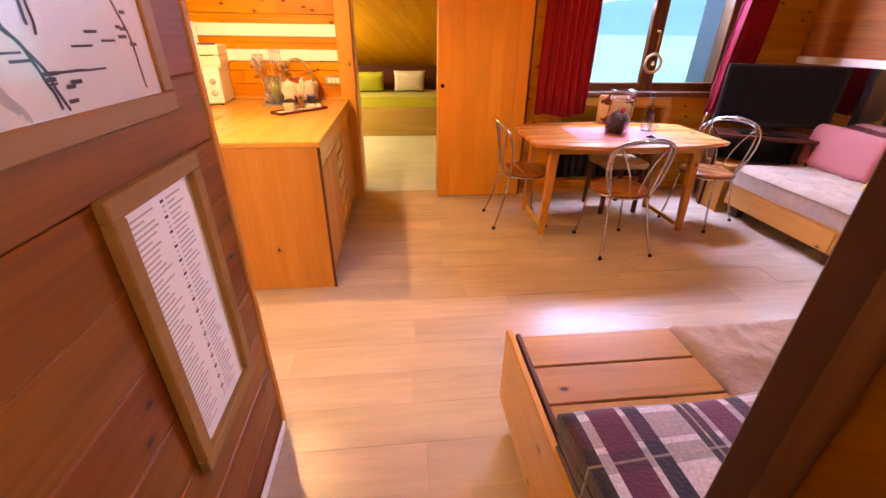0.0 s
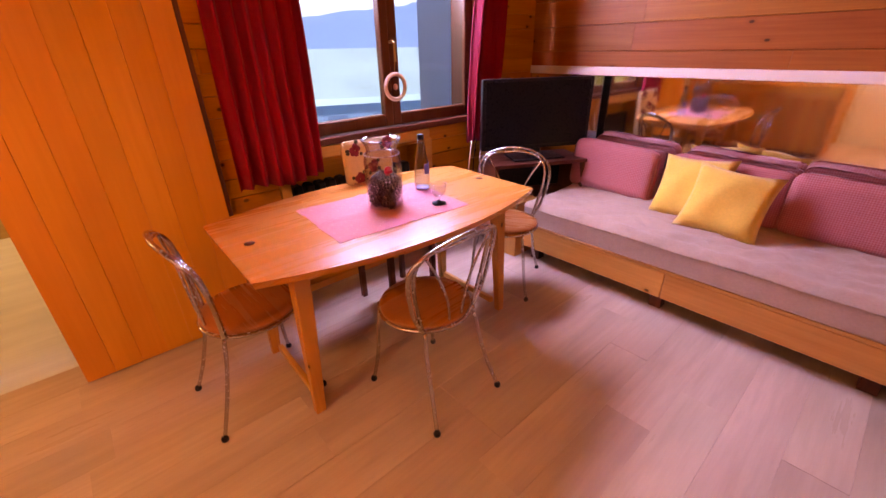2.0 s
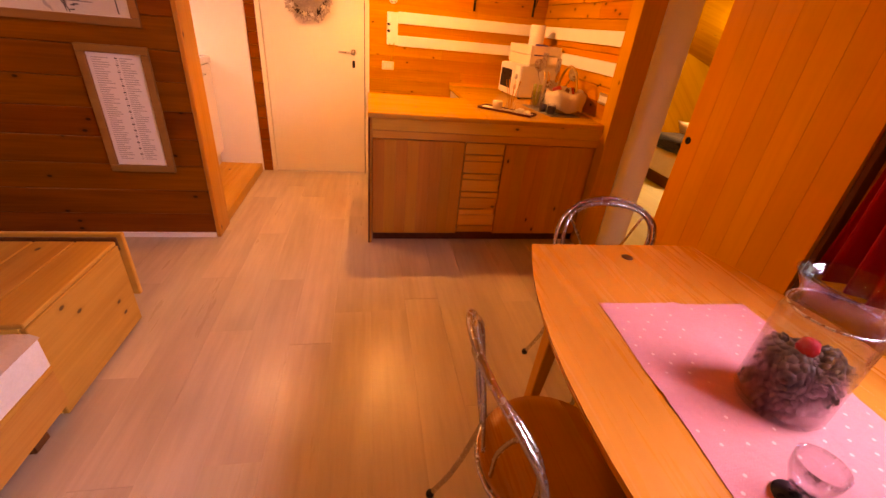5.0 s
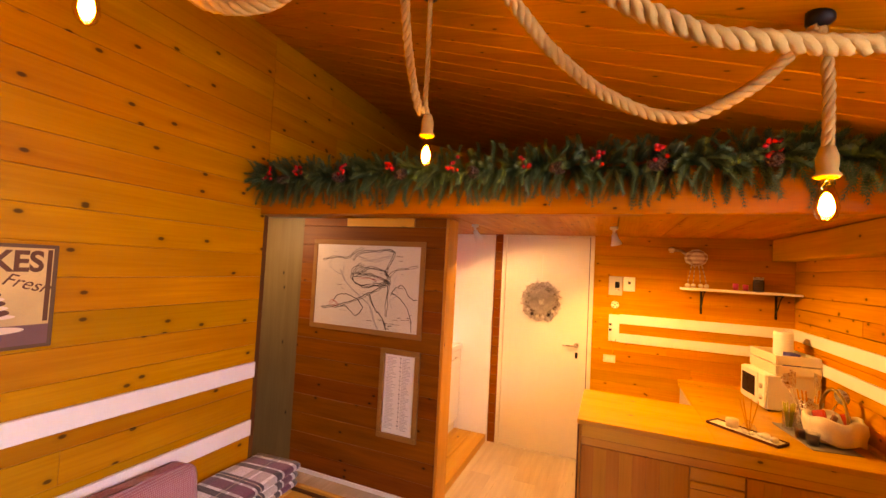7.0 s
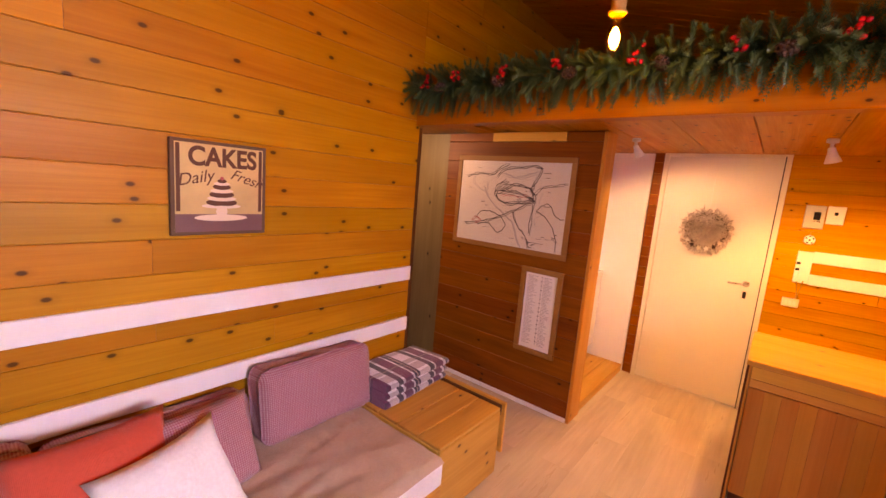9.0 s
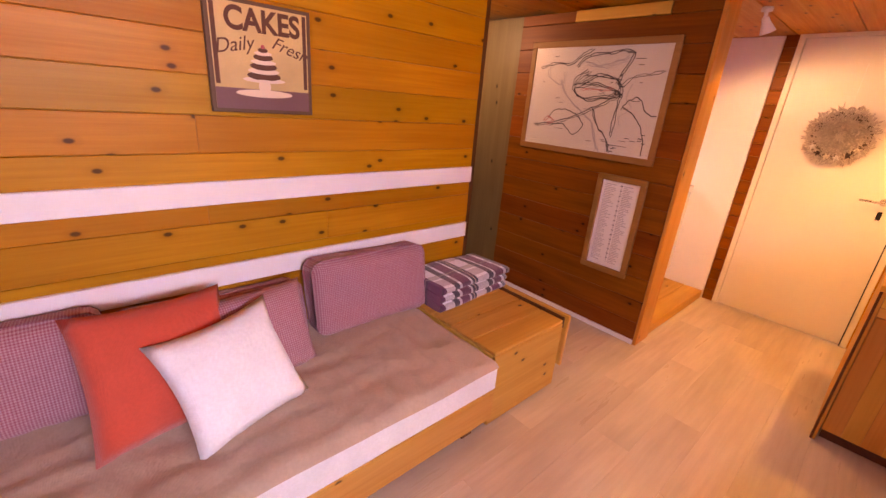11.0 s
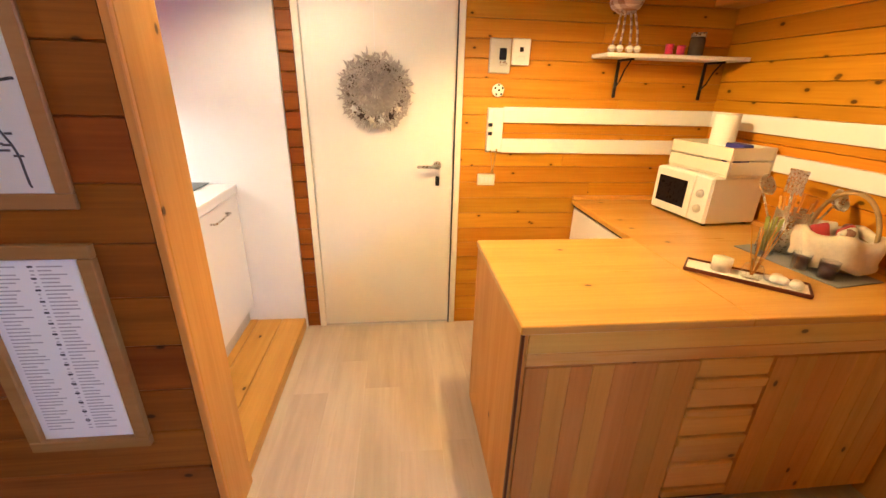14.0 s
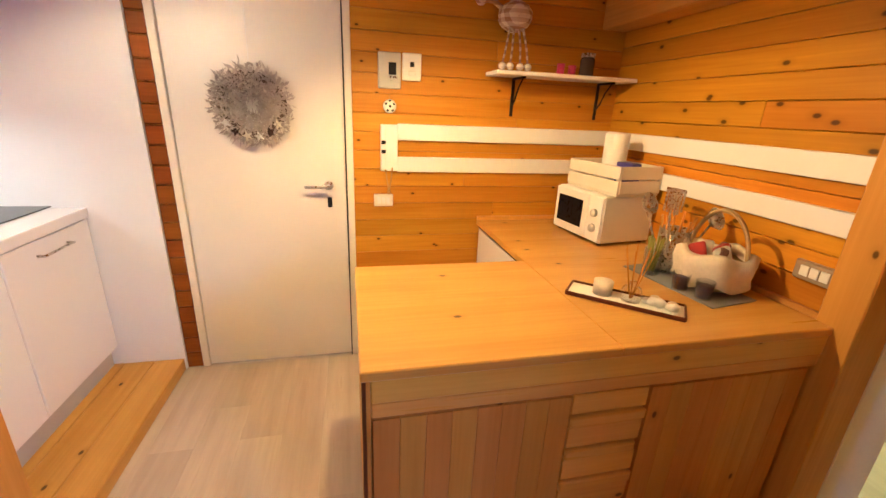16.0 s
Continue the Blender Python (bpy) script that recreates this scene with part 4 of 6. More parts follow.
# ---- sofas ----
def sofa_bench(name, m, length, depth, label, split):
    """A pine bed frame with a mattress; its back lies along y = 0 and it runs along x from 0."""
    t = thing(name, m, label, "sofa", "sofas along the walls")
    for x0, x1 in split:
        part("front_board", box(x0 + 0.002, x1 - 0.002, depth - 0.025, depth, 0.105, 0.265, bevel=0.004), spruce_x, t)
    part("top_ledge", box(0, length, depth - 0.06, depth + 0.004, 0.266, 0.285, bevel=0.003), spruce_x, t)
    for x in (0, length - 0.03):
        part("end_board", box(x, x + 0.03, 0.0, depth - 0.026, 0.105, 0.285, bevel=0.004), spruce_y, t)
    part("slat_base", box(0.03, length - 0.03, 0.02, depth - 0.03, 0.20, 0.262), spruce_x, t)
    for x in (0.06, length / 2, length - 0.12):
        for y in (0.06, depth - 0.13):
            part("foot", box(x, x + 0.07, y, y + 0.07, 0, 0.2, bevel=0.004), dark_wood, t)
    b = box(0.01, length - 0.01, 0.015, depth - 0.005, 0.286, 0.42)
    bmesh.ops.subdivide_edges(b, edges=b.edges[:], cuts=30, use_grid_fill=True)
    for v in b.verts:
        lift = min(1.0, max(0.0, (v.co.z - 0.34) / 0.08))
        w = noise.noise(Vector((v.co.x * 5, v.co.y * 5, 0)))
        w2 = noise.noise(Vector((v.co.x * 13, v.co.y * 11, 3)))
        if lift:
            v.co.z += lift * (0.012 * w + 0.009 * w2 + 0.006 * abs(noise.noise(Vector((v.co.x * 22, v.co.y * 9, 7)))))
    bmesh.ops.bevel(b, geom=[e for e in b.edges if len(e.link_faces) == 2 and e.calc_face_angle(0) > 1], offset=0.014, segments=2, affect="EDGES")
    for f in b.faces:
        f.smooth = True
    return t, b


def mattress_cover(length, depth, parent, seed):
    """A crumpled sheet over the top of a mattress."""
    nx, ny = round(length * 42), round(depth * 42)
    verts, faces = [], []
    for i in range(nx + 1):
        for j in range(ny + 1):
            x, y = 0.008 + (length - 0.016) * i / nx, 0.012 + (depth - 0.0) * j / ny
            p = Vector((x, y, seed))
            q = p + 0.05 * Vector((noise.noise(p * 4), noise.noise(p * 4 + Vector((9, 0, 0))), 0))
            ridge1 = (1 - abs(noise.noise(Vector((q.x * 4, q.y * 9, seed))))) ** 4
            ridge2 = (1 - abs(noise.noise(Vector((q.x * 13, q.y * 9, seed + 5))))) ** 4
            edge = min(1.0, (length - x) / 0.04, x / 0.04, (depth + 0.012 - y) / 0.035)
            verts.append((x, y, 0.412 + 0.026 * max(0.0, edge) ** 0.5 + 0.015 * ridge1 * edge + 0.013 * ridge2 * edge + 0.010 * noise.noise(p * 3)))
    for i in range(nx):
        for j in range(ny):
            a = i * (ny + 1) + j
            faces.append((a, a + ny + 1, a + ny + 2, a + 1))
    me = bpy.data.meshes.new("cover")
    me.from_pydata(verts, [], faces)
    me.polygons.foreach_set("use_smooth", [True] * len(faces))
    me.materials.append(cover_beige)
    ob = new("cover", me)
    ob.parent = parent


# south sofa runs along x from the box to the corner, its back on the south wall
t, b = sofa_bench("sofa", pose(0.975, S + 0.022, 0), 2.70, 0.815, "long pine sofa bed with wrinkled beige cover under white rails", ((0, 1.35), (1.35, 2.70)))
part("mattress", b, cover_beige, t, "beige crumpled mattress cover")
mattress_cover(2.70, 0.815, t, 4)
part("mattress_side", box(0.008, 2.692, 0.800, 0.8195, 0.289, 0.411, bevel=0.006, segments=2), cover_side, t, "pale side of the mattress")
t, b = sofa_bench("sofa", pose(E - 0.014, 1.22, 0, 0, 0, 90), 1.98, 0.815, "pine sofa bed with beige cover below the long mirror", ((0, 0.99), (0.99, 1.98)))
part("mattress", b, cover_beige, t, "beige mattress cover")
mattress_cover(1.98, 0.815, t, 9)
part("mattress_side", box(0.008, 1.972, 0.800, 0.8195, 0.289, 0.411, bevel=0.006, segments=2), cover_beige, t)


def soft(name, bm, mat, m, label, category, group):
    ob = new(name, mesh_of(name, bm, mat))
    ob.matrix_world = m
    return tagged(ob, label, category, group)


BACK = "back cushions of the sofas"
Z = 0.43
soft("back_cushion", block_cushion(0.66, 0.19, 0.37, 0.055), check_red, pose(1.235, S + 0.165, Z, 8), "plump red and white checked back cushion beside the box", "cushion", BACK)
soft("back_cushion", block_cushion(0.70, 0.17, 0.30, 0.05), check_red, pose(1.94, S + 0.145, Z, 14), "red and white checked back cushion leaning on the wall", "cushion", BACK)
soft("back_cushion", block_cushion(0.72, 0.18, 0.36, 0.055), check_red, pose(2.66, S + 0.165, Z, 10), "red and white checked back cushion in the sofa's corner", "cushion", BACK)
THROW = "throw pillows of the sofas"
soft("throw_pillow", cushion(0.40, 0.38, 0.13), check_red, pose(1.83, 0.73, Z, 24, 0, 6), "small checked pillow leaning on the back cushion", "pillow", THROW)
soft("throw_pillow", cushion(0.46, 0.46, 0.14, corner=0.35), coral_cloth, pose(2.17, 0.82, Z, 26, -4, 12), "coral red square pillow beside the white one", "pillow", THROW)
soft("throw_pillow", cushion(0.42, 0.42, 0.14, corner=0.5), white_cloth, pose(1.95, 0.95, Z, 34, 4, 15), "white square pillow leaning on the red one", "pillow", THROW)
soft("back_cushion", block_cushion(0.62, 0.19, 0.35, 0.055), check_pink, pose(E - 0.20, 2.90, Z, 10, 0, 90), "faded red checked back cushion beside the television", "cushion", BACK)
soft("back_cushion", block_cushion(0.66, 0.18, 0.34, 0.055), check_pink, pose(E - 0.19, 2.20, Z, 12, 0, 90), "faded red checked back cushion behind yellow pillows", "cushion", BACK)
soft("back_cushion", block_cushion(0.66, 0.19, 0.34, 0.055), check_pink, pose(E - 0.20, 1.56, Z, 10, 0, 90), "faded red checked back cushion at the sofa's end", "cushion", BACK)
soft("throw_pillow", cushion(0.42, 0.40, 0.13, corner=0.45), yellow_cloth, pose(E - 0.40, 2.34, Z, 26, 4, 84), "yellow square pillow leaning behind another", "pillow", THROW)
soft("throw_pillow", cushion(0.42, 0.40, 0.14, corner=0.45), yellow_cloth, pose(E - 0.53, 2.12, Z, 30, -5, 94), "yellow square pillow leaning in front of another", "pillow", THROW)


def wooden_box():
    t = thing("storage_box", pose(0.665, 0.785, 0), "low pine chest with boarded lid at the sofa's end", "chest")
    x0, x1, y0, y1 = -0.265, 0.30, -0.40, 0.37
    part("front_panel", box(x0, x1, y1 - 0.02, y1, 0.03, 0.43, bevel=0.003), spruce_x, t)
    part("back_panel", box(x0, x1, y0, y0 + 0.02, 0.03, 0.43, bevel=0.003), spruce_x, t)
    part("side_panel", box(x1 - 0.02, x1, y0 + 0.021, y1 - 0.021, 0.03, 0.43, bevel=0.003), spruce_y, t)
    part("side_panel", box(x0, x0 + 0.02, y0 + 0.021, y1 - 0.021, 0.03, 0.43, bevel=0.003), spruce_y, t)
    part("end_board", box(x0 - 0.045, x0 - 0.022, y0 + 0.02, y1 + 0.015, 0.15, 0.475, bevel=0.004), spruce_y, t, "upright end board standing off the chest")
    part("end_block", box(x0 - 0.0215, x0 - 0.0005, -0.1, 0.1, 0.17, 0.4), spruce_y, t)
    lid = part("lid", box(x0 + 0.022, x1 - 0.022, y0 + 0.03, y1 - 0.03, 0.41, 0.432), dark_wood_x, t)
    n = 5
    w = (y1 - y0) / n
    for i in range(n):
        part("lid_board", box(x0 + 0.004, x1, y0 + i * w + 0.003, y0 + (i + 1) * w - 0.003, 0.433, 0.452, bevel=0.003), spruce_x, lid)
    part("edge_strip", box(x0 - 0.012, x0 + 0.003, y0, y1, 0.40, 0.466, bevel=0.003), dark_wood, lid, "dark raised edge strip")


wooden_box()


def blanket_stripes(name, base, bands):
    """Cloth with crossing bands of colour: (start, end, colour) in metres along y."""
    mat, n, l, bs = material(name, 0.95)
    tc, sep = n.new("ShaderNodeTexCoord"), n.new("ShaderNodeSeparateXYZ")
    l.new(tc.outputs["Object"], sep.inputs[0])
    col = base
    for axis in (0, 1):
        for a, c, colour in bands:
            v = math_node(n, l, "ADD", sep.outputs[axis], 0.3)
            m1 = math_node(n, l, "MULTIPLY", math_node(n, l, "GREATER_THAN", v, a), math_node(n, l, "LESS_THAN", v, c))
            col = mix_node(n, l, math_node(n, l, "MULTIPLY", m1, 1.0 if axis == 0 else 0.45), col, colour)
    fz = noise_node(n, l, tc.outputs["Object"], 120, 3)
    col = mix_node(n, l, range_node(n, l, fz, 0.35, 0.7, 0, 0.3), col, (0.1, 0.08, 0.08))
    l.new(col, bs.inputs["Base Color"])
    bs.inputs["Sheen Weight"].default_value = 0.4
    bump_node(n, l, bs, fz, 0.5, 0.006)
    return mat


plaid = blanket_stripes("plaid_wool", (0.85, 0.88, 0.97), ((0.0, 0.05, (0.025, 0.028, 0.06)), (0.075, 0.15, (0.16, 0.03, 0.10)), (0.165, 0.205, (0.025, 0.028, 0.06)), (0.30, 0.345, (0.025, 0.028, 0.06)), (0.36, 0.43, (0.16, 0.03, 0.10)), (0.318, 0.324, (0.7, 0.6, 0.5)), (0.45, 0.49, (0.025, 0.028, 0.06)), (0.56, 0.60, (0.16, 0.03, 0.10))))


def folded_blanket():
    t = thing("folded_blanket", pose(0.655, 0.55, 0.4525, 0, 0, 3), "folded plaid wool blanket in white, plum and black on the chest", "blanket")
    for i in range(3):
        z0 = i * 0.05
        b = bmesh.new()
        nx, ny = 16, 14
        loop = []
        for k in range(24):
            a = 2 * math.pi * k / 24
            c, s = math.cos(a), math.sin(a)
            loop.append((0.165 * math.copysign(abs(c) ** 0.35, c), 0.0245 * math.copysign(abs(s) ** 0.6, s)))
        rings = []
        for k in range(nx + 1):
            x = -0.285 + 0.57 * k / nx
            rings.append([b.verts.new((x + 0.006 * math.sin(8 * y + i), y + 0.006 * math.sin(9 * x + 2 * i), z0 + 0.0255 + z + 0.004 * math.sin(11 * x + 7 * y + i) * (1 if z > 0 else 0))) for y, z in loop])
        for a, c in zip(rings, rings[1:]):
            for k in range(24):
                b.faces.new((a[k], a[(k + 1) % 24], c[(k + 1) % 24], c[k])).smooth = True
        b.faces.new(rings[0][::-1])
        b.faces.new(rings[-1])
        bmesh.ops.recalc_face_normals(b, faces=b.faces[:])
        part("fold", b, plaid, t)


folded_blanket()


# ---- kitchen corner ----
def counter():
    t = thing("kitchen_counter", pose(-0.42, 2.245, 0), "peninsula cabinet of pale pine with doors and drawers", "cabinet")
    L = 1.575
    part("end_panel", box(-0.735, -0.002, 0.0, 0.02, 0.0, 0.868, bevel=0.002), spruce_z, t)
    part("back_panel", box(-0.735, -0.715, 0.021, L, 0.0, 0.868), spruce_z, t)
    part("carcass", box(-0.713, -0.03, 0.022, L, 0.075, 0.86), spruce_z, t)
    part("plinth", box(-0.70, -0.06, 0.03, L, 0.0, 0.07), dark_wood_x, t, "dark recessed plinth")
    part("apron", box(-0.028, 0.0, 0.0205, L, 0.795, 0.868, bevel=0.003), spruce_y, t)
    part("rail_board", box(-0.028, -0.004, 0.0205, L, 0.745, 0.793, bevel=0.003), spruce_y, t)
    part("corner_post", box(-0.012, 0.003, -0.003, 0.008, 0.0, 0.868, bevel=0.002), dark_wood, t)
    for y0, y1 in ((0.024, 0.622), (0.902, 1.535)):
        d = part("door", box(-0.028, -0.010, y0, y1, 0.075, 0.74, bevel=0.002), spruce_z, t)
        n = 8
        w = (y1 - y0) / n
        for i in range(n):
            part("board", box(-0.0095, -0.004, y0 + i * w + 0.0003, y0 + (i + 1) * w - 0.0003, 0.077, 0.738, bevel=0.0012), spruce_z, d)
    z = 0.742
    for i in range(5):
        h0 = 0.126 if i else 0.118
        h0 *= 1.04
        part("drawer", box(-0.029, -0.007, 0.628, 0.896, z - h0 + 0.046, z - 0.003, bevel=0.003), spruce_y, t)
        part("drawer_grip", box(-0.029, 0.004, 0.626, 0.894 - 0.012 * (i % 2), z - h0 + 0.003, z - h0 + 0.042, bevel=0.005), spruce_y, t)
        z -= h0
    top = bmesh.new()
    box(-0.74, 0.006, -0.006, 0.76, 0.869, 0.90, bevel=0.004, bm=top)
    box(-1.478, 0.006, 0.757, L + 0.018, 0.869, 0.90, bevel=0.004, bm=top)
    w = new("worktop", mesh_of("worktop", top, spruce_y))
    w.matrix_world = pose(-0.42, 2.245, 0)
    tagged(w, "L-shaped pale honey pine worktop", "worktop")
    part("back_strip", box(-1.478, -0.05, L - 0.008, L + 0.012, 0.9005, 0.925, bevel=0.003), spruce_x, w)
    part("side_strip", box(-1.478, -1.458, 0.757, L - 0.01, 0.9005, 0.925, bevel=0.003), spruce_y, w)


counter()


def fridge():
    t = thing("fridge", pose(-1.53, 3.03, 0), "white under-counter fridge beside the peninsula", "fridge")
    part("body", box(-0.35, 0.355, 0.02, 0.75, 0.02, 0.862, bevel=0.006), lacquer_white, t)
    d = part("door", box(-0.35, 0.355, -0.015, 0.018, 0.06, 0.855, bevel=0.008), lacquer_white, t)
    part("handle", box(0.10, 0.22, -0.03, -0.0155, 0.40, 0.425, bevel=0.005), black_plastic, d, "dark recessed handle")
    # Black strip added to imitate the shade between fridge and worktop.
    part("gap_shade_strip", box(-0.35, 0.357, -0.018, 0.02, 0.857, 0.868), black_plastic, t, "black strip for the shade in the gap under the worktop")
    part("foot_strip", box(-0.34, 0.345, 0.0, 0.02, 0.0, 0.058), grey_plastic, t)


fridge()


def microwave():
    t = thing("microwave", pose(-1.53, 3.63, 0.9005, 0, 0, 7), "white microwave oven with dark window on the worktop", "microwave")
    part("body", box(-0.20, 0.20, -0.17, 0.165, 0.012, 0.262, bevel=0.008), white_plastic, t)
    d = part("door", box(-0.197, 0.09, -0.182, -0.171, 0.018, 0.258, bevel=0.006), white_plastic, t)
    part("viewing_window", box(-0.165, 0.05, -0.1845, -0.1825, 0.065, 0.215, bevel=0.001), screen_black, d, "dark door window")
    part("control_panel", box(0.093, 0.197, -0.180, -0.171, 0.018, 0.258, bevel=0.004), white_plastic, t)
    for z in (0.09, 0.17):
        k = lathe([(0, 0), (0.022, 0), (0.020, 0.014), (0, 0.015)], 20)
        k.transform(Matrix.Translation((0.146, -0.180, z)) @ Matrix.Rotation(radians(90), 4, "X"))
        part("knob", k, grey_plastic, t)
    for x in (-0.17, 0.17):
        for y in (-0.14, 0.13):
            part("foot", lathe([(0, 0), (0.012, 0), (0.012, 0.013), (0, 0.013)], 10, centre=(x, y, 0)), black_plastic, t)


microwave()


def crate():
    t = thing("wooden_crate", pose(-1.525, 3.65, 1.164, 0, 0, 7), "white painted slatted crate standing on the microwave", "crate")
    part("base", box(-0.20, 0.20, -0.135, 0.135, 0, 0.01), cream_paint, t)
    for z in (0.012, 0.085):
        for y in (-0.14, 0.128):
            part("slat", box(-0.205, 0.205, y, y + 0.012, z, z + 0.065, bevel=0.003), cream_paint, t)
        for x in (-0.205, 0.193):
            part("end_slat", box(x, x + 0.012, -0.127, 0.127, z, z + 0.065, bevel=0.003), cream_paint, t)
    for x in (-0.19, 0.17):
        for y in (-0.127, 0.107):
            part("corner_block", box(x, x + 0.02, y, y + 0.02, 0.011, 0.148, bevel=0.002), cream_paint, t)


crate()
t = thing("kitchen_roll", pose(-1.535, 3.65, 1.1745, 0, 0, 0), "roll of white kitchen paper with pale print in the crate", "kitchen roll")
part("roll", lathe([(0.02, 0.0), (0.060, 0.0), (0.062, 0.004), (0.062, 0.286), (0.060, 0.29), (0.02, 0.29), (0.02, 0.0)], 32), paper_white, t)
rng = random.Random(2)
b = bmesh.new()
for i in range(24):
    a, z = rng.uniform(0, 6.28), rng.uniform(0.02, 0.2)
    q = lathe([(0, 0.0008), (0.009, 0)], 7)
    join(b, q, Matrix.Rotation(a, 4, "Z") @ Matrix.Translation((0.0602, 0, z)) @ Matrix.Rotation(radians(90), 4, "Y"))
tagged(part("print", b, paint("pale_pink_print", (0.75, 0.42, 0.4), 0.8), t), kind="stuff")
b = box(-0.07, 0.07, -0.03, 0.03, 0, 0.145, bevel=0.003)
b.transform(pose(-1.435, 3.665, 1.178, 0, 0, 6))
tagged(part("carton", b, paint("dark_blue_carton", (0.05, 0.04, 0.24), 0.45)), "dark blue carton standing in the crate", "carton")


def utensil_holder():
    t = thing("utensil_holder", pose(-0.965, 3.615, 0.9065), "steel holder full of kitchen utensils on the worktop", "utensil holder")
    b = lathe([(0, 0.002), (0.062, 0.002), (0.066, 0.006), (0.066, 0.19), (0.063, 0.19), (0.063, 0.008), (0, 0.008)], 28)
    part("canister", b, steel, t)
    rng = random.Random(11)
    for i in range(4):
        a = 1.2 + i * 1.35
        x, y = 0.035 * math.cos(a), 0.035 * math.sin(a)
        dx, dy = 0.10 * math.cos(a), 0.10 * math.sin(a)
        top = (x + dx, y + dy, 0.225 + 0.018 * i)
        b = tube([(x, y, 0.02), top], 0.0045, 8)
        u = part("utensil", b, steel, t)
        if i % 2 == 0:
            q = lathe([(0, -0.02), (0.03, -0.008), (0.04, 0.012), (0.037, 0.012), (0.027, -0.004), (0, -0.015)], 18)
            q.transform(Matrix.Translation((top[0] + 0.01, top[1], top[2] + 0.02)) @ Matrix.Rotation(radians(60), 4, "Y") @ Matrix.Diagonal((1.25, 0.95, 1, 1)))
            part("ladle_bowl", q, steel, u)
        else:
            for k in range(5):
                part("slice_bar", box(top[0] - 0.04 + k * 0.018, top[0] - 0.04 + k * 0.018 + 0.009, top[1] - 0.003, top[1] + 0.003, top[2], top[2] + 0.085, bevel=0.001), steel, u)
            part("slice_edge", box(top[0] - 0.042, top[0] + 0.044, top[1] - 0.003, top[1] + 0.003, top[2] + 0.085, top[2] + 0.1, bevel=0.002), steel, u)
    for i in range(6):
        a = i * 1.05
        x, y = 0.03 * math.cos(a), 0.03 * math.sin(a)
        part("wooden_spoon", tube([(x, y, 0.02), (x * 2.2, y * 2.2, 0.235 + 0.01 * (i % 3))], 0.005, 6), spruce_z, t)


utensil_holder()


def cutlery_glass(x, y, h, mat, name, label):
    t = thing(name, pose(x, y, 0.9065), label, "glass")
    part("tumbler", lathe([(0, 0), (0.03, 0), (0.035, 0.004), (0.037, h), (0.0345, h), (0.032, 0.008), (0, 0.008)], 24), mat, t)
    return t


t = cutlery_glass(-0.93, 3.495, 0.115, jar_glass, "cutlery_glass", "clear tumbler holding cutlery with green handles")
for i in range(6):
    a = i * 1.05
    part("cutlery_handle", tube([(0.012 * math.cos(a), 0.012 * math.sin(a), 0.015), (0.03 * math.cos(a), 0.03 * math.sin(a), 0.165)], 0.0045, 6), paint("olive_green_plastic", (0.30, 0.33, 0.07), 0.4) if i == 0 else bpy.data.materials["olive_green_plastic"], t)
t = thing("spice_shaker", pose(-1.01, 3.55, 0.9065), "small steel shaker beside the utensils", "shaker")
part("shaker_body", lathe([(0, 0), (0.022, 0), (0.022, 0.075), (0, 0.075)], 18), steel, t)
part("shaker_cap", lathe([(0, 0.0755), (0.0225, 0.0755), (0.02, 0.092), (0, 0.096)], 18), steel, t)


def bread_basket():
    t = thing("gift_basket", pose(-0.785, 3.66, 0.9065, 0, 0, 10) @ Matrix.Diagonal((1.04, 1.04, 1.22, 1)), "round basket with hoop handle and cream cloth lining", "basket")
    prof = [(0, 0.003), (0.085, 0.003), (0.10, 0.02), (0.118, 0.09), (0.121, 0.095), (0.112, 0.092), (0.095, 0.02), (0, 0.012)]
    part("basket_body", lathe(prof, 28), paint("straw_wicker", (0.42, 0.28, 0.13), 0.8, spots=0.4, scale=80, bump=0.8), t)
    b = bmesh.new()
    seg, rings = 48, []
    for r, z in ((0.10, 0.10), (0.118, 0.125), (0.132, 0.12), (0.134, 0.085), (0.124, 0.045), (0.128, 0.02)):
        rings.append([b.verts.new(((r + 0.008 * math.sin(k * 0.9 + z * 20)) * math.cos(2 * math.pi * k / seg), (r + 0.008 * math.sin(k * 0.9 + z * 20)) * math.sin(2 * math.pi * k / seg), z + 0.016 * math.sin(k * 0.65) * (0.4 + 3 * abs(z - 0.09)))) for k in range(seg)])
    for a, c in zip(rings, rings[1:]):
        for k in range(seg):
            b.faces.new((a[k], a[(k + 1) % seg], c[(k + 1) % seg], c[k])).smooth = True
    ob = part("cloth_lining", b, basket_cloth, t, "cream cloth folded over the rim")
    ob.modifiers.new("thickness", "SOLIDIFY").thickness = 0.003
    arc = [(0.115 * math.cos(a), 0, 0.09 + 0.165 * math.sin(a)) for a in (math.pi * k / 20 for k in range(21))]
    part("hoop_handle", tube(arc, 0.008, 8), bpy.data.materials["straw_wicker"], t)
    rng = random.Random(4)
    for i in range(6):
        b = block_cushion(0.06, 0.03, 0.085, 0.01, 0.006)
        a = i * 1.05
        b.transform(pose(0.05 * math.cos(a), 0.05 * math.sin(a), 0.06, rng.uniform(-25, 25), rng.uniform(-25, 25), rng.uniform(0, 180)))
        pk = part("snack_packet", b, [white_plastic, paint("red_packet_print", (0.5, 0.05, 0.06), 0.35), paint("brown_packet", (0.2, 0.09, 0.06), 0.4)][i % 3], t)


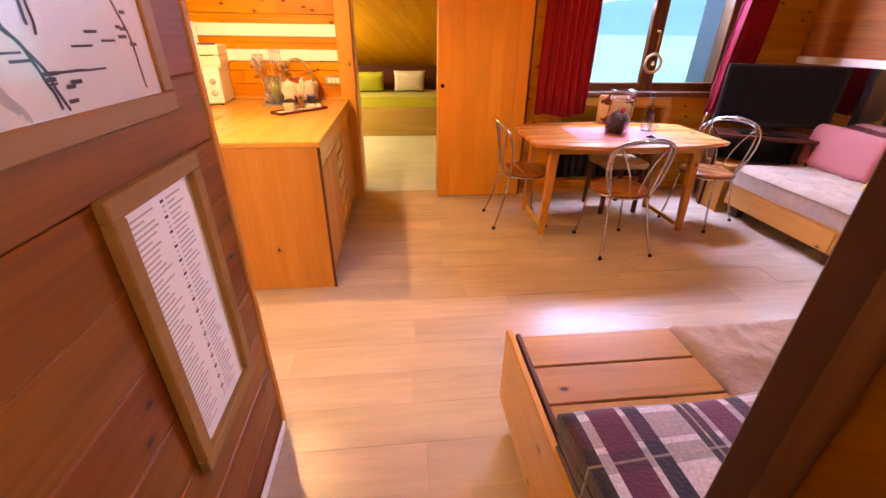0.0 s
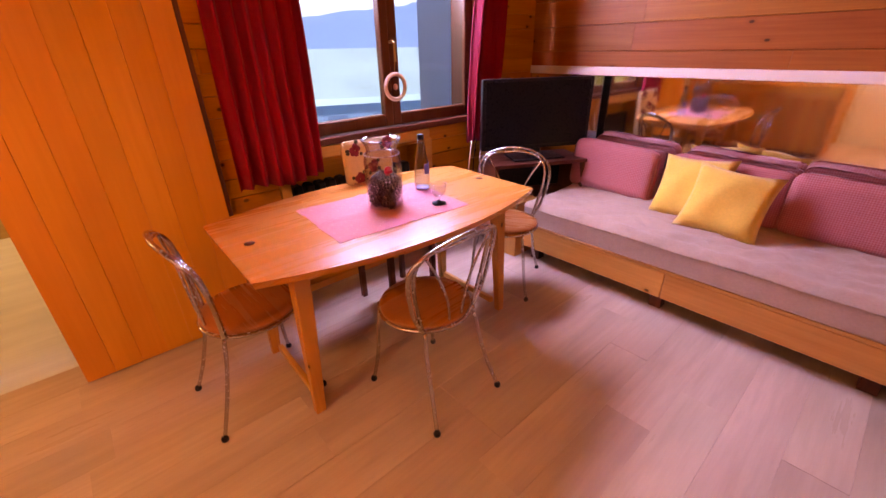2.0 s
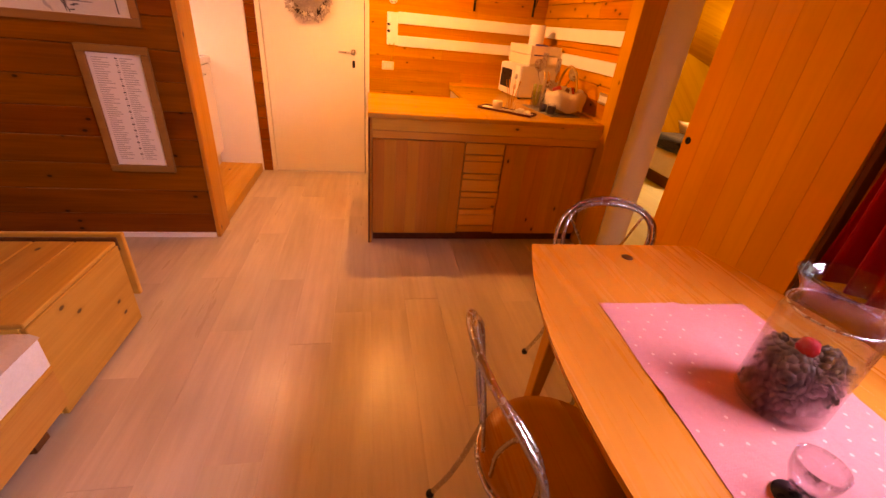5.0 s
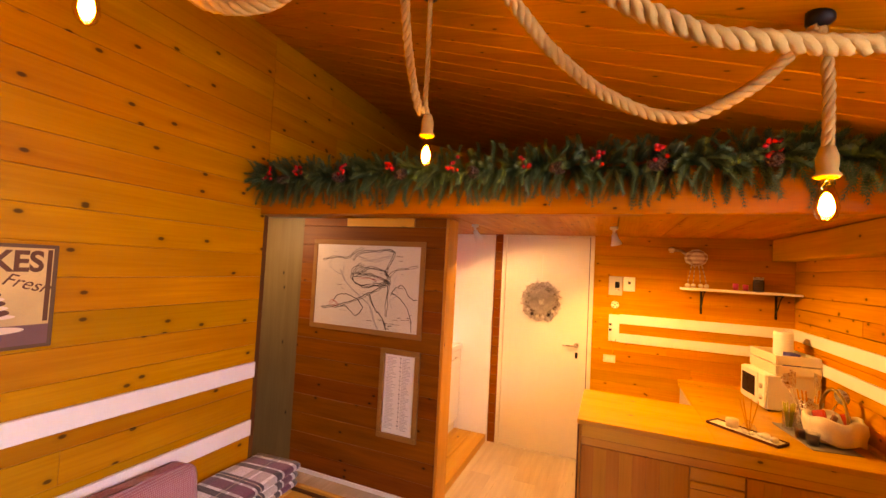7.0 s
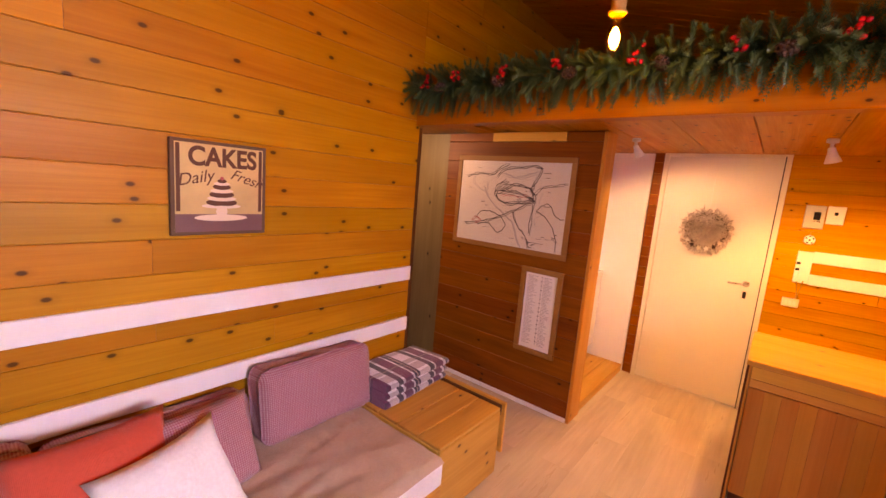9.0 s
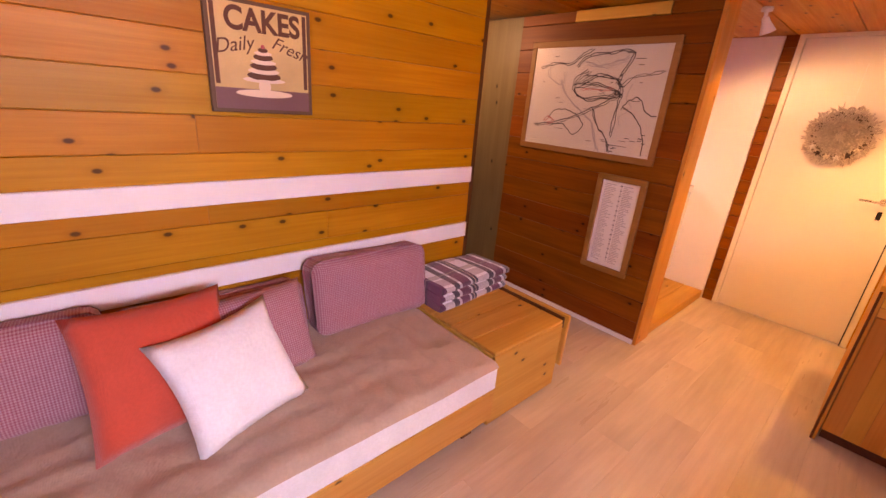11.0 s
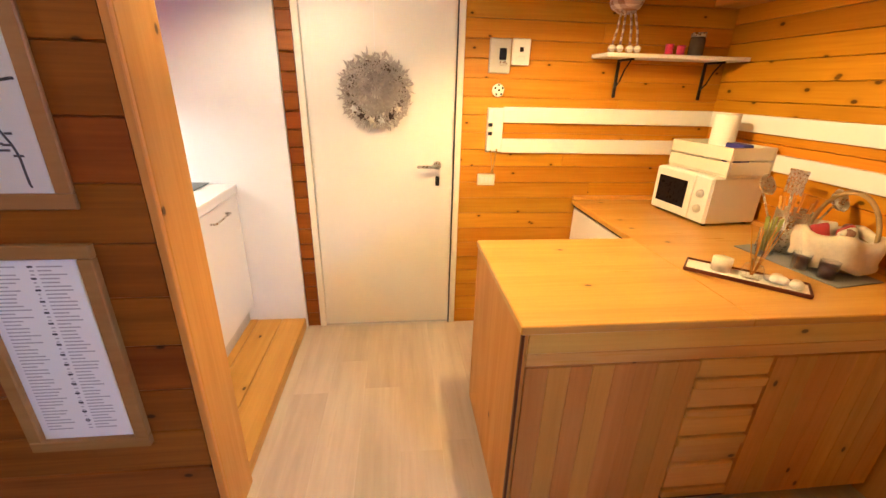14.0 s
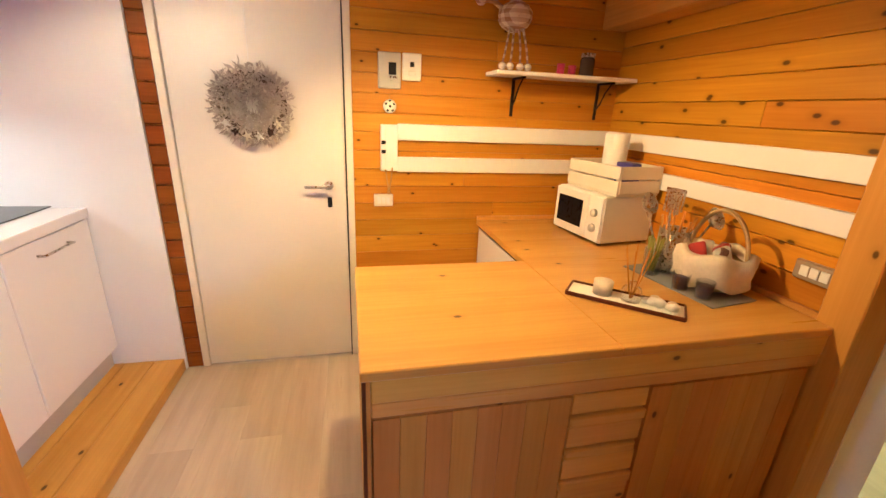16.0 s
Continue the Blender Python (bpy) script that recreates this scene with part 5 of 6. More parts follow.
bread_basket()
for x, y in ((-0.765, 3.50), (-0.675, 3.525)):
    t = thing("candle_glass", pose(x, y, 0.9065), "small tumbler with a dark plum candle", "candle", "candles before the basket")
    part("tumbler", lathe([(0, 0), (0.028, 0), (0.033, 0.07), (0.0315, 0.07), (0.0265, 0.004), (0, 0.004)], 24), jar_glass, t)
    part("wax", lathe([(0, 0.0045), (0.026, 0.0045), (0.0295, 0.052), (0, 0.052)], 20), paint("dark_plum_wax", (0.06, 0.02, 0.035), 0.4), t)

b = box(-0.22, 0.22, -0.12, 0.12, 0, 0.0055, bevel=0.002)
b.transform(pose(-0.83, 3.585, 0.9005, 0, 0, 8))
tagged(part("serving_mat", b, paint("blue_grey_slate", (0.22, 0.24, 0.27), 0.5, spots=0.2)), "thin blue-grey mat under the basket and utensils", "mat")


def tray_set():
    t = thing("candle_tray", pose(-0.702, 3.205, 0.9005, 0, 0, 48.5), "narrow white tray with candles, stones and scent sticks", "tray")
    part("tray_body", box(-0.20, 0.20, -0.062, 0.062, 0, 0.008, bevel=0.003), white_plastic, t)
    b = bmesh.new()
    for x0, x1, y0, y1 in ((-0.2, 0.2, -0.065, -0.058), (-0.2, 0.2, 0.058, 0.065), (-0.203, -0.196, -0.06, 0.06), (0.196, 0.203, -0.06, 0.06)):
        box(x0, x1, y0, y1, 0.0, 0.016, bevel=0.002, bm=b)
    part("tray_rim", b, dark_wood_x, t)
    part("candle_jar", lathe([(0, 0.009), (0.034, 0.009), (0.036, 0.06), (0, 0.058)], 24, centre=(-0.08, 0.01, 0)), basket_cloth, t, "pale cream candle")
    part("scent_bottle", lathe([(0, 0.009), (0.033, 0.009), (0.04, 0.035), (0.03, 0.06), (0.012, 0.068), (0.012, 0.085), (0, 0.085)], 24, centre=(0.02, 0.0, 0)), jar_glass, t, "round glass scent bottle")
    for i in range(7):
        a = i * 0.9
        part("scent_stick", tube([(0.02 + 0.004 * math.cos(a), 0.004 * math.sin(a), 0.02), (0.02 + 0.05 * math.cos(a), 0.05 * math.sin(a), 0.21)], 0.0018, 5), spruce_z, t)
    rng = random.Random(6)
    for i in range(8):
        r = rng.uniform(0.014, 0.024)
        b = bmesh.new()
        bmesh.ops.create_icosphere(b, subdivisions=2, radius=r)
        for v in b.verts:
            v.co *= 1 + 0.25 * noise.noise(v.co * 40 + Vector((i, 0, 0)))
            v.co.z *= 0.75
        b.transform(Matrix.Translation((0.075 + 0.1 * rng.random(), rng.uniform(-0.035, 0.035), 0.008 + r * 0.72)))
        for f in b.faces:
            f.smooth = True
        part("stone", b, white_plastic if i % 3 else basket_cloth, t)


tray_set()


def wall_shelf():
    t = thing("wall_shelf", pose(W, 3.38, 1.735), "white wall shelf on two black iron brackets", "shelf")
    part("shelf_board", box(0.002, 0.20, -0.385, 0.45, 0, 0.02, bevel=0.003), white_paint, t)
    for y in (-0.215, 0.33):
        b = box(0.002, 0.012, y - 0.009, y + 0.009, -0.21, -0.0005, bevel=0.002)
        box(0.002, 0.16, y - 0.009, y + 0.009, -0.012, -0.0005, bevel=0.002, bm=b)
        tube([(0.012, y, -0.15), (0.05, y, -0.12), (0.085, y, -0.06), (0.14, y, -0.01)], 0.0045, 6, bm=b)
        part("bracket", b, black_iron, t, "black iron bracket")


wall_shelf()


def sheep():
    t = thing("sheep_ornament", pose(W + 0.11, 3.10, 1.756), "patchwork woolly sheep ornament with dangling legs on the shelf", "ornament")
    b = bmesh.new()
    bmesh.ops.create_icosphere(b, subdivisions=4, radius=0.075)
    for v in b.verts:
        v.co *= 1 + 0.10 * noise.noise(v.co * 55)
        v.co.y *= 1.2
        v.co.z += 0.265
    for f in b.faces:
        f.smooth = True
    join(b, tube([(0, -0.07, 0.295), (0, -0.12, 0.325), (0, -0.19, 0.33)], 0.014, 8))
    q = bmesh.new()
    bmesh.ops.create_icosphere(q, subdivisions=3, radius=0.03)
    q.transform(Matrix.Translation((0, -0.19, 0.33)))
    join(b, q)
    for y in (-0.055, -0.02, 0.025, 0.06):
        tube([(0.03, y * 0.6, 0.215), (0.05, y, 0.11), (0.05, y * 1.25, 0.03)], 0.006, 6, bm=b)
        q = bmesh.new()
        bmesh.ops.create_icosphere(q, subdivisions=2, radius=0.021)
        q.transform(Matrix.Translation((0.05, y * 1.25, 0.021)))
        join(b, q)
    part("figure", b, fabric("patchwork_wool", (0.84, 0.78, 0.70), (0.36, 0.20, 0.13), check=26), t)


sheep()
for i, (y, r, h, mat) in enumerate(((3.40, 0.022, 0.06, pink_lacquer), (3.47, 0.022, 0.055, pink_lacquer))):
    t = thing("tea_light_glass", pose(W + 0.10, y, 1.7555), "small pink tea light glass on the shelf", "candle", "tea lights on the shelf")
    part("cup", lathe([(0, 0), (r * 0.9, 0), (r, h), (r * 0.9, h), (r * 0.8, 0.006), (0, 0.006)], 20), mat, t)
t = thing("preserving_jar", pose(W + 0.10, 3.56, 1.7555), "small glass jar with dark contents and steel lid", "jar")
part("glass_body", lathe([(0, 0), (0.036, 0), (0.04, 0.01), (0.04, 0.085), (0.034, 0.1), (0, 0.1)], 24), paint("dark_jar_contents", (0.07, 0.05, 0.045), 0.12), t)
part("lid", lathe([(0, 0.1005), (0.038, 0.1005), (0.038, 0.122), (0, 0.124)], 24), steel, t)


def wall_plate(name, y0, y1, z0, z1, mat, label, category, keys, m=None):
    t = thing(name, m or pose(W, (y0 + y1) / 2, (z0 + z1) / 2), label, category)
    w, h = (y1 - y0) / 2, (z1 - z0) / 2
    part("housing", box(0.001, 0.022, -w, w, -h, h, bevel=0.004), mat, t)
    for i in range(keys):
        s = 2 * w * 0.7 / keys
        part("key", box(0.0225, 0.027, -w * 0.7 + i * s + 0.002, -w * 0.7 + (i + 1) * s - 0.002, -h * 0.55, h * 0.55, bevel=0.002), white_plastic, t)
    return t


t = wall_plate("thermostat", 2.394, 2.515, 1.64, 1.82, grey_plastic, "grey wall thermostat with small dark display", "thermostat", 0)
part("display", box(0.0225, 0.026, -0.005, 0.035, -0.02, 0.04, bevel=0.002), screen_black, t)
part("badge", box(0.0225, 0.027, 0.0, 0.04, -0.05, -0.028, bevel=0.002), steel, t)
t = wall_plate("smoke_alarm", 2.523, 2.625, 1.685, 1.822, white_plastic, "white wall alarm box beside the thermostat", "alarm", 0)
part("indicator", box(0.0225, 0.024, -0.01, 0.012, 0.0, 0.025, bevel=0.001), black_plastic, t)
part("push_bar", box(0.0225, 0.028, -0.02, 0.02, -0.045, -0.02, bevel=0.003), white_plastic, t)
wall_plate("wall_socket", 2.366, 2.475, 0.995, 1.065, cream_paint, "cream triple switch plate on the pine wall", "switch", 3)
wall_plate("switch_plate", 0, 0.145, 0, 0.07, paint("bronze_plate", (0.42, 0.33, 0.24), 0.4, 0.3), "bronze switch plate with three pale keys beside the doorway", "switch", 3, pose(-0.53, N, 1.05, 0, 0, -90))
t = thing("coat_hook_bar", pose(W + 0.026, 2.42, 1.33), "narrow white key rack at the rail's end", "key rack")
part("bar", box(0.0005, 0.012, -0.014, 0.014, -0.12, 0.12, bevel=0.003), white_paint, t)
for z in (-0.02, 0.03):
    part("hook", box(0.0125, 0.024, -0.012, 0.012, z - 0.01, z + 0.01, bevel=0.003), black_plastic, t)
t = thing("ladybird_ornament", pose(W + 0.025, 2.455, 1.55), "white spotted hanging ball ornament with a cord", "ornament")
b = bmesh.new()
bmesh.ops.create_icosphere(b, subdivisions=3, radius=0.036)
for v in b.verts:
    v.co.x *= 0.65
for f in b.faces:
    f.smooth = True
part("ball", b, white_plastic, t)
for y, z in ((0, 0), (-0.02, 0.012), (0.02, 0.012), (-0.012, -0.02), (0.014, -0.02), (0.0, 0.027)):
    q = lathe([(0, 0.001), (0.007, 0)], 8)
    q.transform(Matrix.Translation((0.0234 * math.sqrt(max(0.05, 1 - (y * y + z * z) / 0.0013)) + 0.001, y, z)) @ Matrix.Rotation(radians(90), 4, "Y"))
    part("spot", q, black_plastic, t)
part("cord", tube([(0, 0, 0.03), (-0.012, 0, 0.05), (-0.016, 0, 0.065)], 0.002, 5), rope_mat, t)
t = thing("key_cord", pose(W + 0.03, 2.45, 1.20), "pale cord with a tassel hanging below the rail", "cord")
part("cord", tube(smooth_path([(0, -0.02, 0.02), (0.006, -0.008, -0.06), (0.006, 0.0, -0.11), (0.006, 0.012, -0.05), (0, 0.02, 0.02)], 5), 0.004, 6), rope_mat, t)
part("tassel", lathe([(0, -0.13), (0.011, -0.128), (0.008, -0.105), (0, -0.1)], 10, centre=(0.008, 0.0, 0)), rope_mat, t)


def door_wreath():
    t = thing("door_wreath", pose(W - 0.008, 1.758, 1.522) @ Matrix.Diagonal((1.0, 1.15, 1.15, 1)), "pale frosted wreath with small stars on the door", "wreath")
    b = tube([(0.03, 0.125 * math.cos(a), 0.125 * math.sin(a)) for a in (2 * math.pi * k / 32 for k in range(32))], 0.022, 8, closed=True)
    part("wreath_ring", b, paint("dry_twig", (0.16, 0.11, 0.08), 0.9), t)
    rng = random.Random(21)
    b = bmesh.new()
    for i in range(2300):
        a, c = rng.uniform(0, 6.2832), rng.uniform(0, 6.2832)
        r = 0.105 + 0.062 * math.cos(c) * rng.uniform(0.2, 1.1)
        x = 0.03 + 0.035 * abs(math.sin(c)) * rng.uniform(0.3, 1.1)
        p0 = Vector((x, r * math.cos(a), r * math.sin(a)))
        d = Vector((rng.uniform(0.1, 1), rng.uniform(-1, 1) + 0.8 * math.cos(a) * math.cos(c), rng.uniform(-1, 1) + 0.8 * math.sin(a) * math.cos(c))).normalized()
        s = d.orthogonal().normalized() * rng.uniform(0.004, 0.008)
        ln = rng.uniform(0.02, 0.042)
        q = d.cross(s).normalized() * 0.002
        vs = [b.verts.new(p0 - s * 0.3), b.verts.new(p0 + d * ln * 0.5 - s + q), b.verts.new(p0 + d * ln), b.verts.new(p0 + d * ln * 0.5 + s + q)]
        b.faces.new(vs)
    tagged(part("frosted_leaves", b, paint("frosted_leaf", (0.60, 0.53, 0.47), 0.7, spots=0.5, scale=60), t), kind="stuff")
    for i in range(6):
        a = radians(215 + i * 22)
        b = bmesh.new()
        pts = [b.verts.new((0.07, 0.13 * math.cos(a) + (0.024 if k % 2 else 0.011) * math.cos(k * 0.6283), 0.13 * math.sin(a) + (0.024 if k % 2 else 0.011) * math.sin(k * 0.6283))) for k in range(10)]
        c1 = b.verts.new((0.078, 0.13 * math.cos(a), 0.13 * math.sin(a)))
        c2 = b.verts.new((0.064, 0.13 * math.cos(a), 0.13 * math.sin(a)))
        for k in range(10):
            b.faces.new((pts[k], pts[(k + 1) % 10], c1))
            b.faces.new((pts[(k + 1) % 10], pts[k], c2))
        part("star", b, [white_plastic, cone_brown, cream_paint][i % 3], t)
    part("hanging_thread", tube([(0.02, 0, 0.15), (0.004, 0, 0.42)], 0.0012, 4), white_paint, t)


door_wreath()


# ---- kitchenette ----
def kitchenette():
    t = thing("kitchenette_unit", pose(-1.30, 0.48, 0.0755), "white kitchenette unit with hob in the niche", "kitchen unit")
    part("carcass", box(-0.575, 0.575, -0.42, 0.42, 0.10, 0.87, bevel=0.003), lacquer_white, t)
    part("plinth", box(-0.575, 0.575, -0.40, 0.40, 0, 0.099), grey_plastic, t, "grey recessed plinth")
    part("top", box(-0.58, 0.58, -0.42, 0.45, 0.872, 0.925, bevel=0.008, segments=2), lacquer_white, t)
    for x0, x1 in ((-0.575, -0.005), (0.005, 0.575)):
        d = part("door", box(x0, x1, 0.421, 0.44, 0.12, 0.866, bevel=0.003), lacquer_white, t)
        xm = (x0 + x1) / 2
        part("handle", tube([(xm - 0.1, 0.44, 0.80), (xm - 0.1, 0.468, 0.80), (xm + 0.1, 0.468, 0.80), (xm + 0.1, 0.44, 0.80)], 0.006, 8), steel, d)
    part("hob", box(-0.58, -0.10, -0.30, 0.30, 0.926, 0.932, bevel=0.002), hob_glass, t, "black glass hob")
    part("sink", box(0.0, 0.5, -0.28, 0.28, 0.926, 0.931, bevel=0.002), steel, t)
    u = thing("wall_cabinet", pose(-1.30, 0.16, 1.47), "raspberry pink wall cupboard over the kitchenette", "cupboard")
    part("body", box(-0.575, 0.575, -0.15, 0.39, 0, 0.70, bevel=0.003), pink_lacquer, u)
    for x0, x1 in ((-0.575, -0.003), (0.003, 0.575)):
        d = part("door", box(x0, x1, 0.391, 0.41, 0.002, 0.698, bevel=0.003), pink_lacquer, u)
        xm = (x0 + x1) / 2
        part("handle", tube([(xm - 0.08, 0.41, 0.22), (xm - 0.08, 0.435, 0.22), (xm + 0.08, 0.435, 0.22), (xm + 0.08, 0.41, 0.22)], 0.005, 8), pink_lacquer, d)


kitchenette()


# ---- on the partition and the south wall ----
def picture_border(bm, x, y0, y1, z0, z1, w, d):
    box(x, x + d, y0, y1, z1 - w, z1, bevel=0.003, bm=bm)
    box(x, x + d, y0, y1, z0, z0 + w, bevel=0.003, bm=bm)
    box(x, x + d, y0, y0 + w, z0 + w + 0.0005, z1 - w - 0.0005, bevel=0.003, bm=bm)
    box(x, x + d, y1 - w, y1, z0 + w + 0.0005, z1 - w - 0.0005, bevel=0.003, bm=bm)
    return bm


def flat_line(pts, w, bm, x):
    """A drawn line of width w on the plane x, through (y, z) points."""
    for (a0, c0), (a1, c1) in zip(pts, pts[1:]):
        d = Vector((a1 - a0, c1 - c0))
        if d.length < 1e-6:
            continue
        n = Vector((-d.y, d.x)).normalized() * w / 2
        bm.faces.new([bm.verts.new((x, a, c)) for a, c in ((a0 - n.x, c0 - n.y), (a1 - n.x, c1 - n.y), (a1 + n.x, c1 + n.y), (a0 + n.x, c0 + n.y))])


def area_map():
    t = thing("wall_map", pose(M, 0, 0), "large framed line map with black routes on white", "map")
    y0, y1, z0, z1 = -0.015, 1.068, 1.245, 2.012
    part("border", picture_border(bmesh.new(), 0.001, y0, y1, z0, z1, 0.042, 0.014), tan_frame, t, "flat dull tan wooden frame")
    sheet = part("sheet", box(0.001, 0.008, y0 + 0.041, y1 - 0.041, z0 + 0.041, z1 - 0.041), map_paper, t)
    rng = random.Random(77)
    inks = {ink: bmesh.new(), ink_grey: bmesh.new(), ink_red: bmesh.new()}

    def route(mat, w, twin, *pts):
        """A wriggling route through points given as shares of the sheet, from its upper corner."""
        path = smooth_path([(y0 + 0.055 + u * (y1 - y0 - 0.11), z1 - 0.055 - v * (z1 - z0 - 0.11), 0) for u, v in pts], 7)
        for k in range(1 + twin):
            seed = rng.uniform(0, 50)
            line = []
            for i, p in enumerate(path):
                q = (p.x + 0.011 * noise.noise(Vector((i * 0.45, seed, 0))) + 0.013 * k, p.y + 0.011 * noise.noise(Vector((i * 0.45, seed, 9))) - 0.009 * k)
                line.append((min(max(q[0], y0 + 0.048), y1 - 0.048), min(max(q[1], z0 + 0.048), z1 - 0.048)))
            flat_line(line, w * rng.uniform(0.9, 1.5), inks[mat], 0.0084 + 0.0003 * (mat is ink) + 0.0006 * (mat is ink_red))

    route(ink, 0.0045, 1, (0.04, 0.18), (0.18, 0.13), (0.30, 0.14), (0.37, 0.07), (0.46, 0.0))
    route(ink, 0.005, 1, (0.36, 0.17), (0.43, 0.07), (0.60, 0.04), (0.76, 0.03), (0.73, 0.18), (0.68, 0.33))
    route(ink, 0.0045, 2, (0.45, 0.20), (0.36, 0.30), (0.37, 0.42), (0.47, 0.48), (0.62, 0.45), (0.71, 0.40), (0.67, 0.28), (0.52, 0.25), (0.40, 0.33))
    route(ink, 0.0045, 2, (0.37, 0.36), (0.50, 0.33), (0.62, 0.36), (0.73, 0.42))
    route(ink_grey, 0.005, 2, (0.42, 0.13), (0.55, 0.16), (0.66, 0.12), (0.74, 0.08))
    route(ink_grey, 0.007, 1, (0.24, 0.30), (0.30, 0.45), (0.45, 0.62), (0.55, 0.72), (0.60, 0.90), (0.64, 1.0))
    route(ink, 0.0045, 1, (0.54, 0.58), (0.60, 0.75), (0.68, 0.86), (0.72, 1.0))
    route(ink, 0.0045, 1, (0.73, 0.42), (0.72, 0.60), (0.71, 0.84))
    route(ink, 0.005, 1, (0.73, 0.42), (0.67, 0.48), (0.54, 0.58), (0.36, 0.70), (0.20, 0.77), (0.05, 0.80))
    route(ink, 0.005, 0, (0.18, 0.72), (0.24, 0.62), (0.36, 0.62), (0.44, 0.68), (0.49, 0.78), (0.42, 0.87), (0.31, 0.77), (0.20, 0.80))
    route(ink, 0.0045, 1, (0.72, 0.36), (0.80, 0.26), (0.90, 0.24), (0.99, 0.20))
    route(ink, 0.0045, 0, (0.76, 0.58), (0.79, 0.50), (0.87, 0.46), (0.92, 0.58), (1.0, 0.62))
    route(ink, 0.0045, 0, (0.77, 0.55), (0.85, 0.62), (0.91, 0.72), (0.95, 0.84), (0.96, 1.0))
    route(ink_grey, 0.005, 0, (0.80, 0.34), (0.78, 0.46), (0.82, 0.56), (0.75, 0.66), (0.78, 0.74))
    route(ink_grey, 0.004, 1, (0.15, 0.14), (0.12, 0.24), (0.18, 0.32), (0.26, 0.35), (0.27, 0.22))
    route(ink_red, 0.0035, 1, (0.42, 0.40), (0.52, 0.38), (0.60, 0.40), (0.66, 0.36))
    route(ink_red, 0.0035, 1, (0.14, 0.75), (0.18, 0.70), (0.22, 0.74), (0.17, 0.78))
    for mat, b in inks.items():
        tagged(part("routes", b, mat, sheet), kind="stuff")
    b = bmesh.new()
    for i in range(30):
        cy, cz = rng.uniform(y0 + 0.06, y1 - 0.12), rng.uniform(z0 + 0.07, z1 - 0.07)
        flat_line([(cy, cz), (cy + rng.uniform(0.02, 0.07), cz)], rng.uniform(0.003, 0.005), b, 0.0094)
    for cy, cz in ((0.71, 0.40), (0.73, 0.94), (0.94, 0.86), (0.60, 0.42), (0.68, 0.30)):
        for k in range(5):
            a0, c0 = y0 + 0.05 + cy * (y1 - y0 - 0.11) + rng.uniform(-0.03, 0.03), z1 - 0.055 - cz * (z1 - z0 - 0.11) + rng.uniform(-0.04, 0.04)
            flat_line([(a0, c0), (a0 + rng.uniform(0.012, 0.03), c0)], 0.006, b, 0.0094)
    tagged(part("place_names", b, ink, sheet), kind="stuff")
    part("cover_glass", box(0.0105, 0.0125, y0 + 0.0445, y1 - 0.0445, z0 + 0.0445, z1 - 0.0445), glass("picture_glass", (1, 1, 1), 0.03), t).visible_shadow = False


area_map()


def price_list():
    t = thing("framed_list", pose(M, 0, 0), "narrow framed list with two columns of small print", "notice")
    y0, y1, z0, z1 = 0.722, 1.070, 0.455, 1.153
    part("border", picture_border(bmesh.new(), 0.001, y0, y1, z0, z1, 0.040, 0.024), tan_frame, t, "flat dull tan wooden frame")
    sheet = part("sheet", box(0.001, 0.008, y0 + 0.039, y1 - 0.039, z0 + 0.039, z1 - 0.039), paper_white, t)
    rng = random.Random(15)
    b = bmesh.new()
    for i in range(48):
        z = z1 - 0.065 - i * 0.0118
        for c0, cw in ((y0 + 0.06, 0.085), (y0 + 0.175, 0.012), (y0 + 0.195, 0.075)):
            flat_line([(c0, z), (c0 + cw * rng.uniform(0.45, 1.0), z)], 0.0042, b, 0.0085)
    tagged(part("small_print", b, ink_grey, sheet), kind="stuff")
    b = bmesh.new()
    for i in range(16):
        z = z1 - 0.065 - i * 0.035
        flat_line([(y0 + 0.172, z), (y0 + 0.186, z)], 0.006, b, 0.0087)
    tagged(part("bold_print", b, ink, sheet), kind="stuff")


price_list()


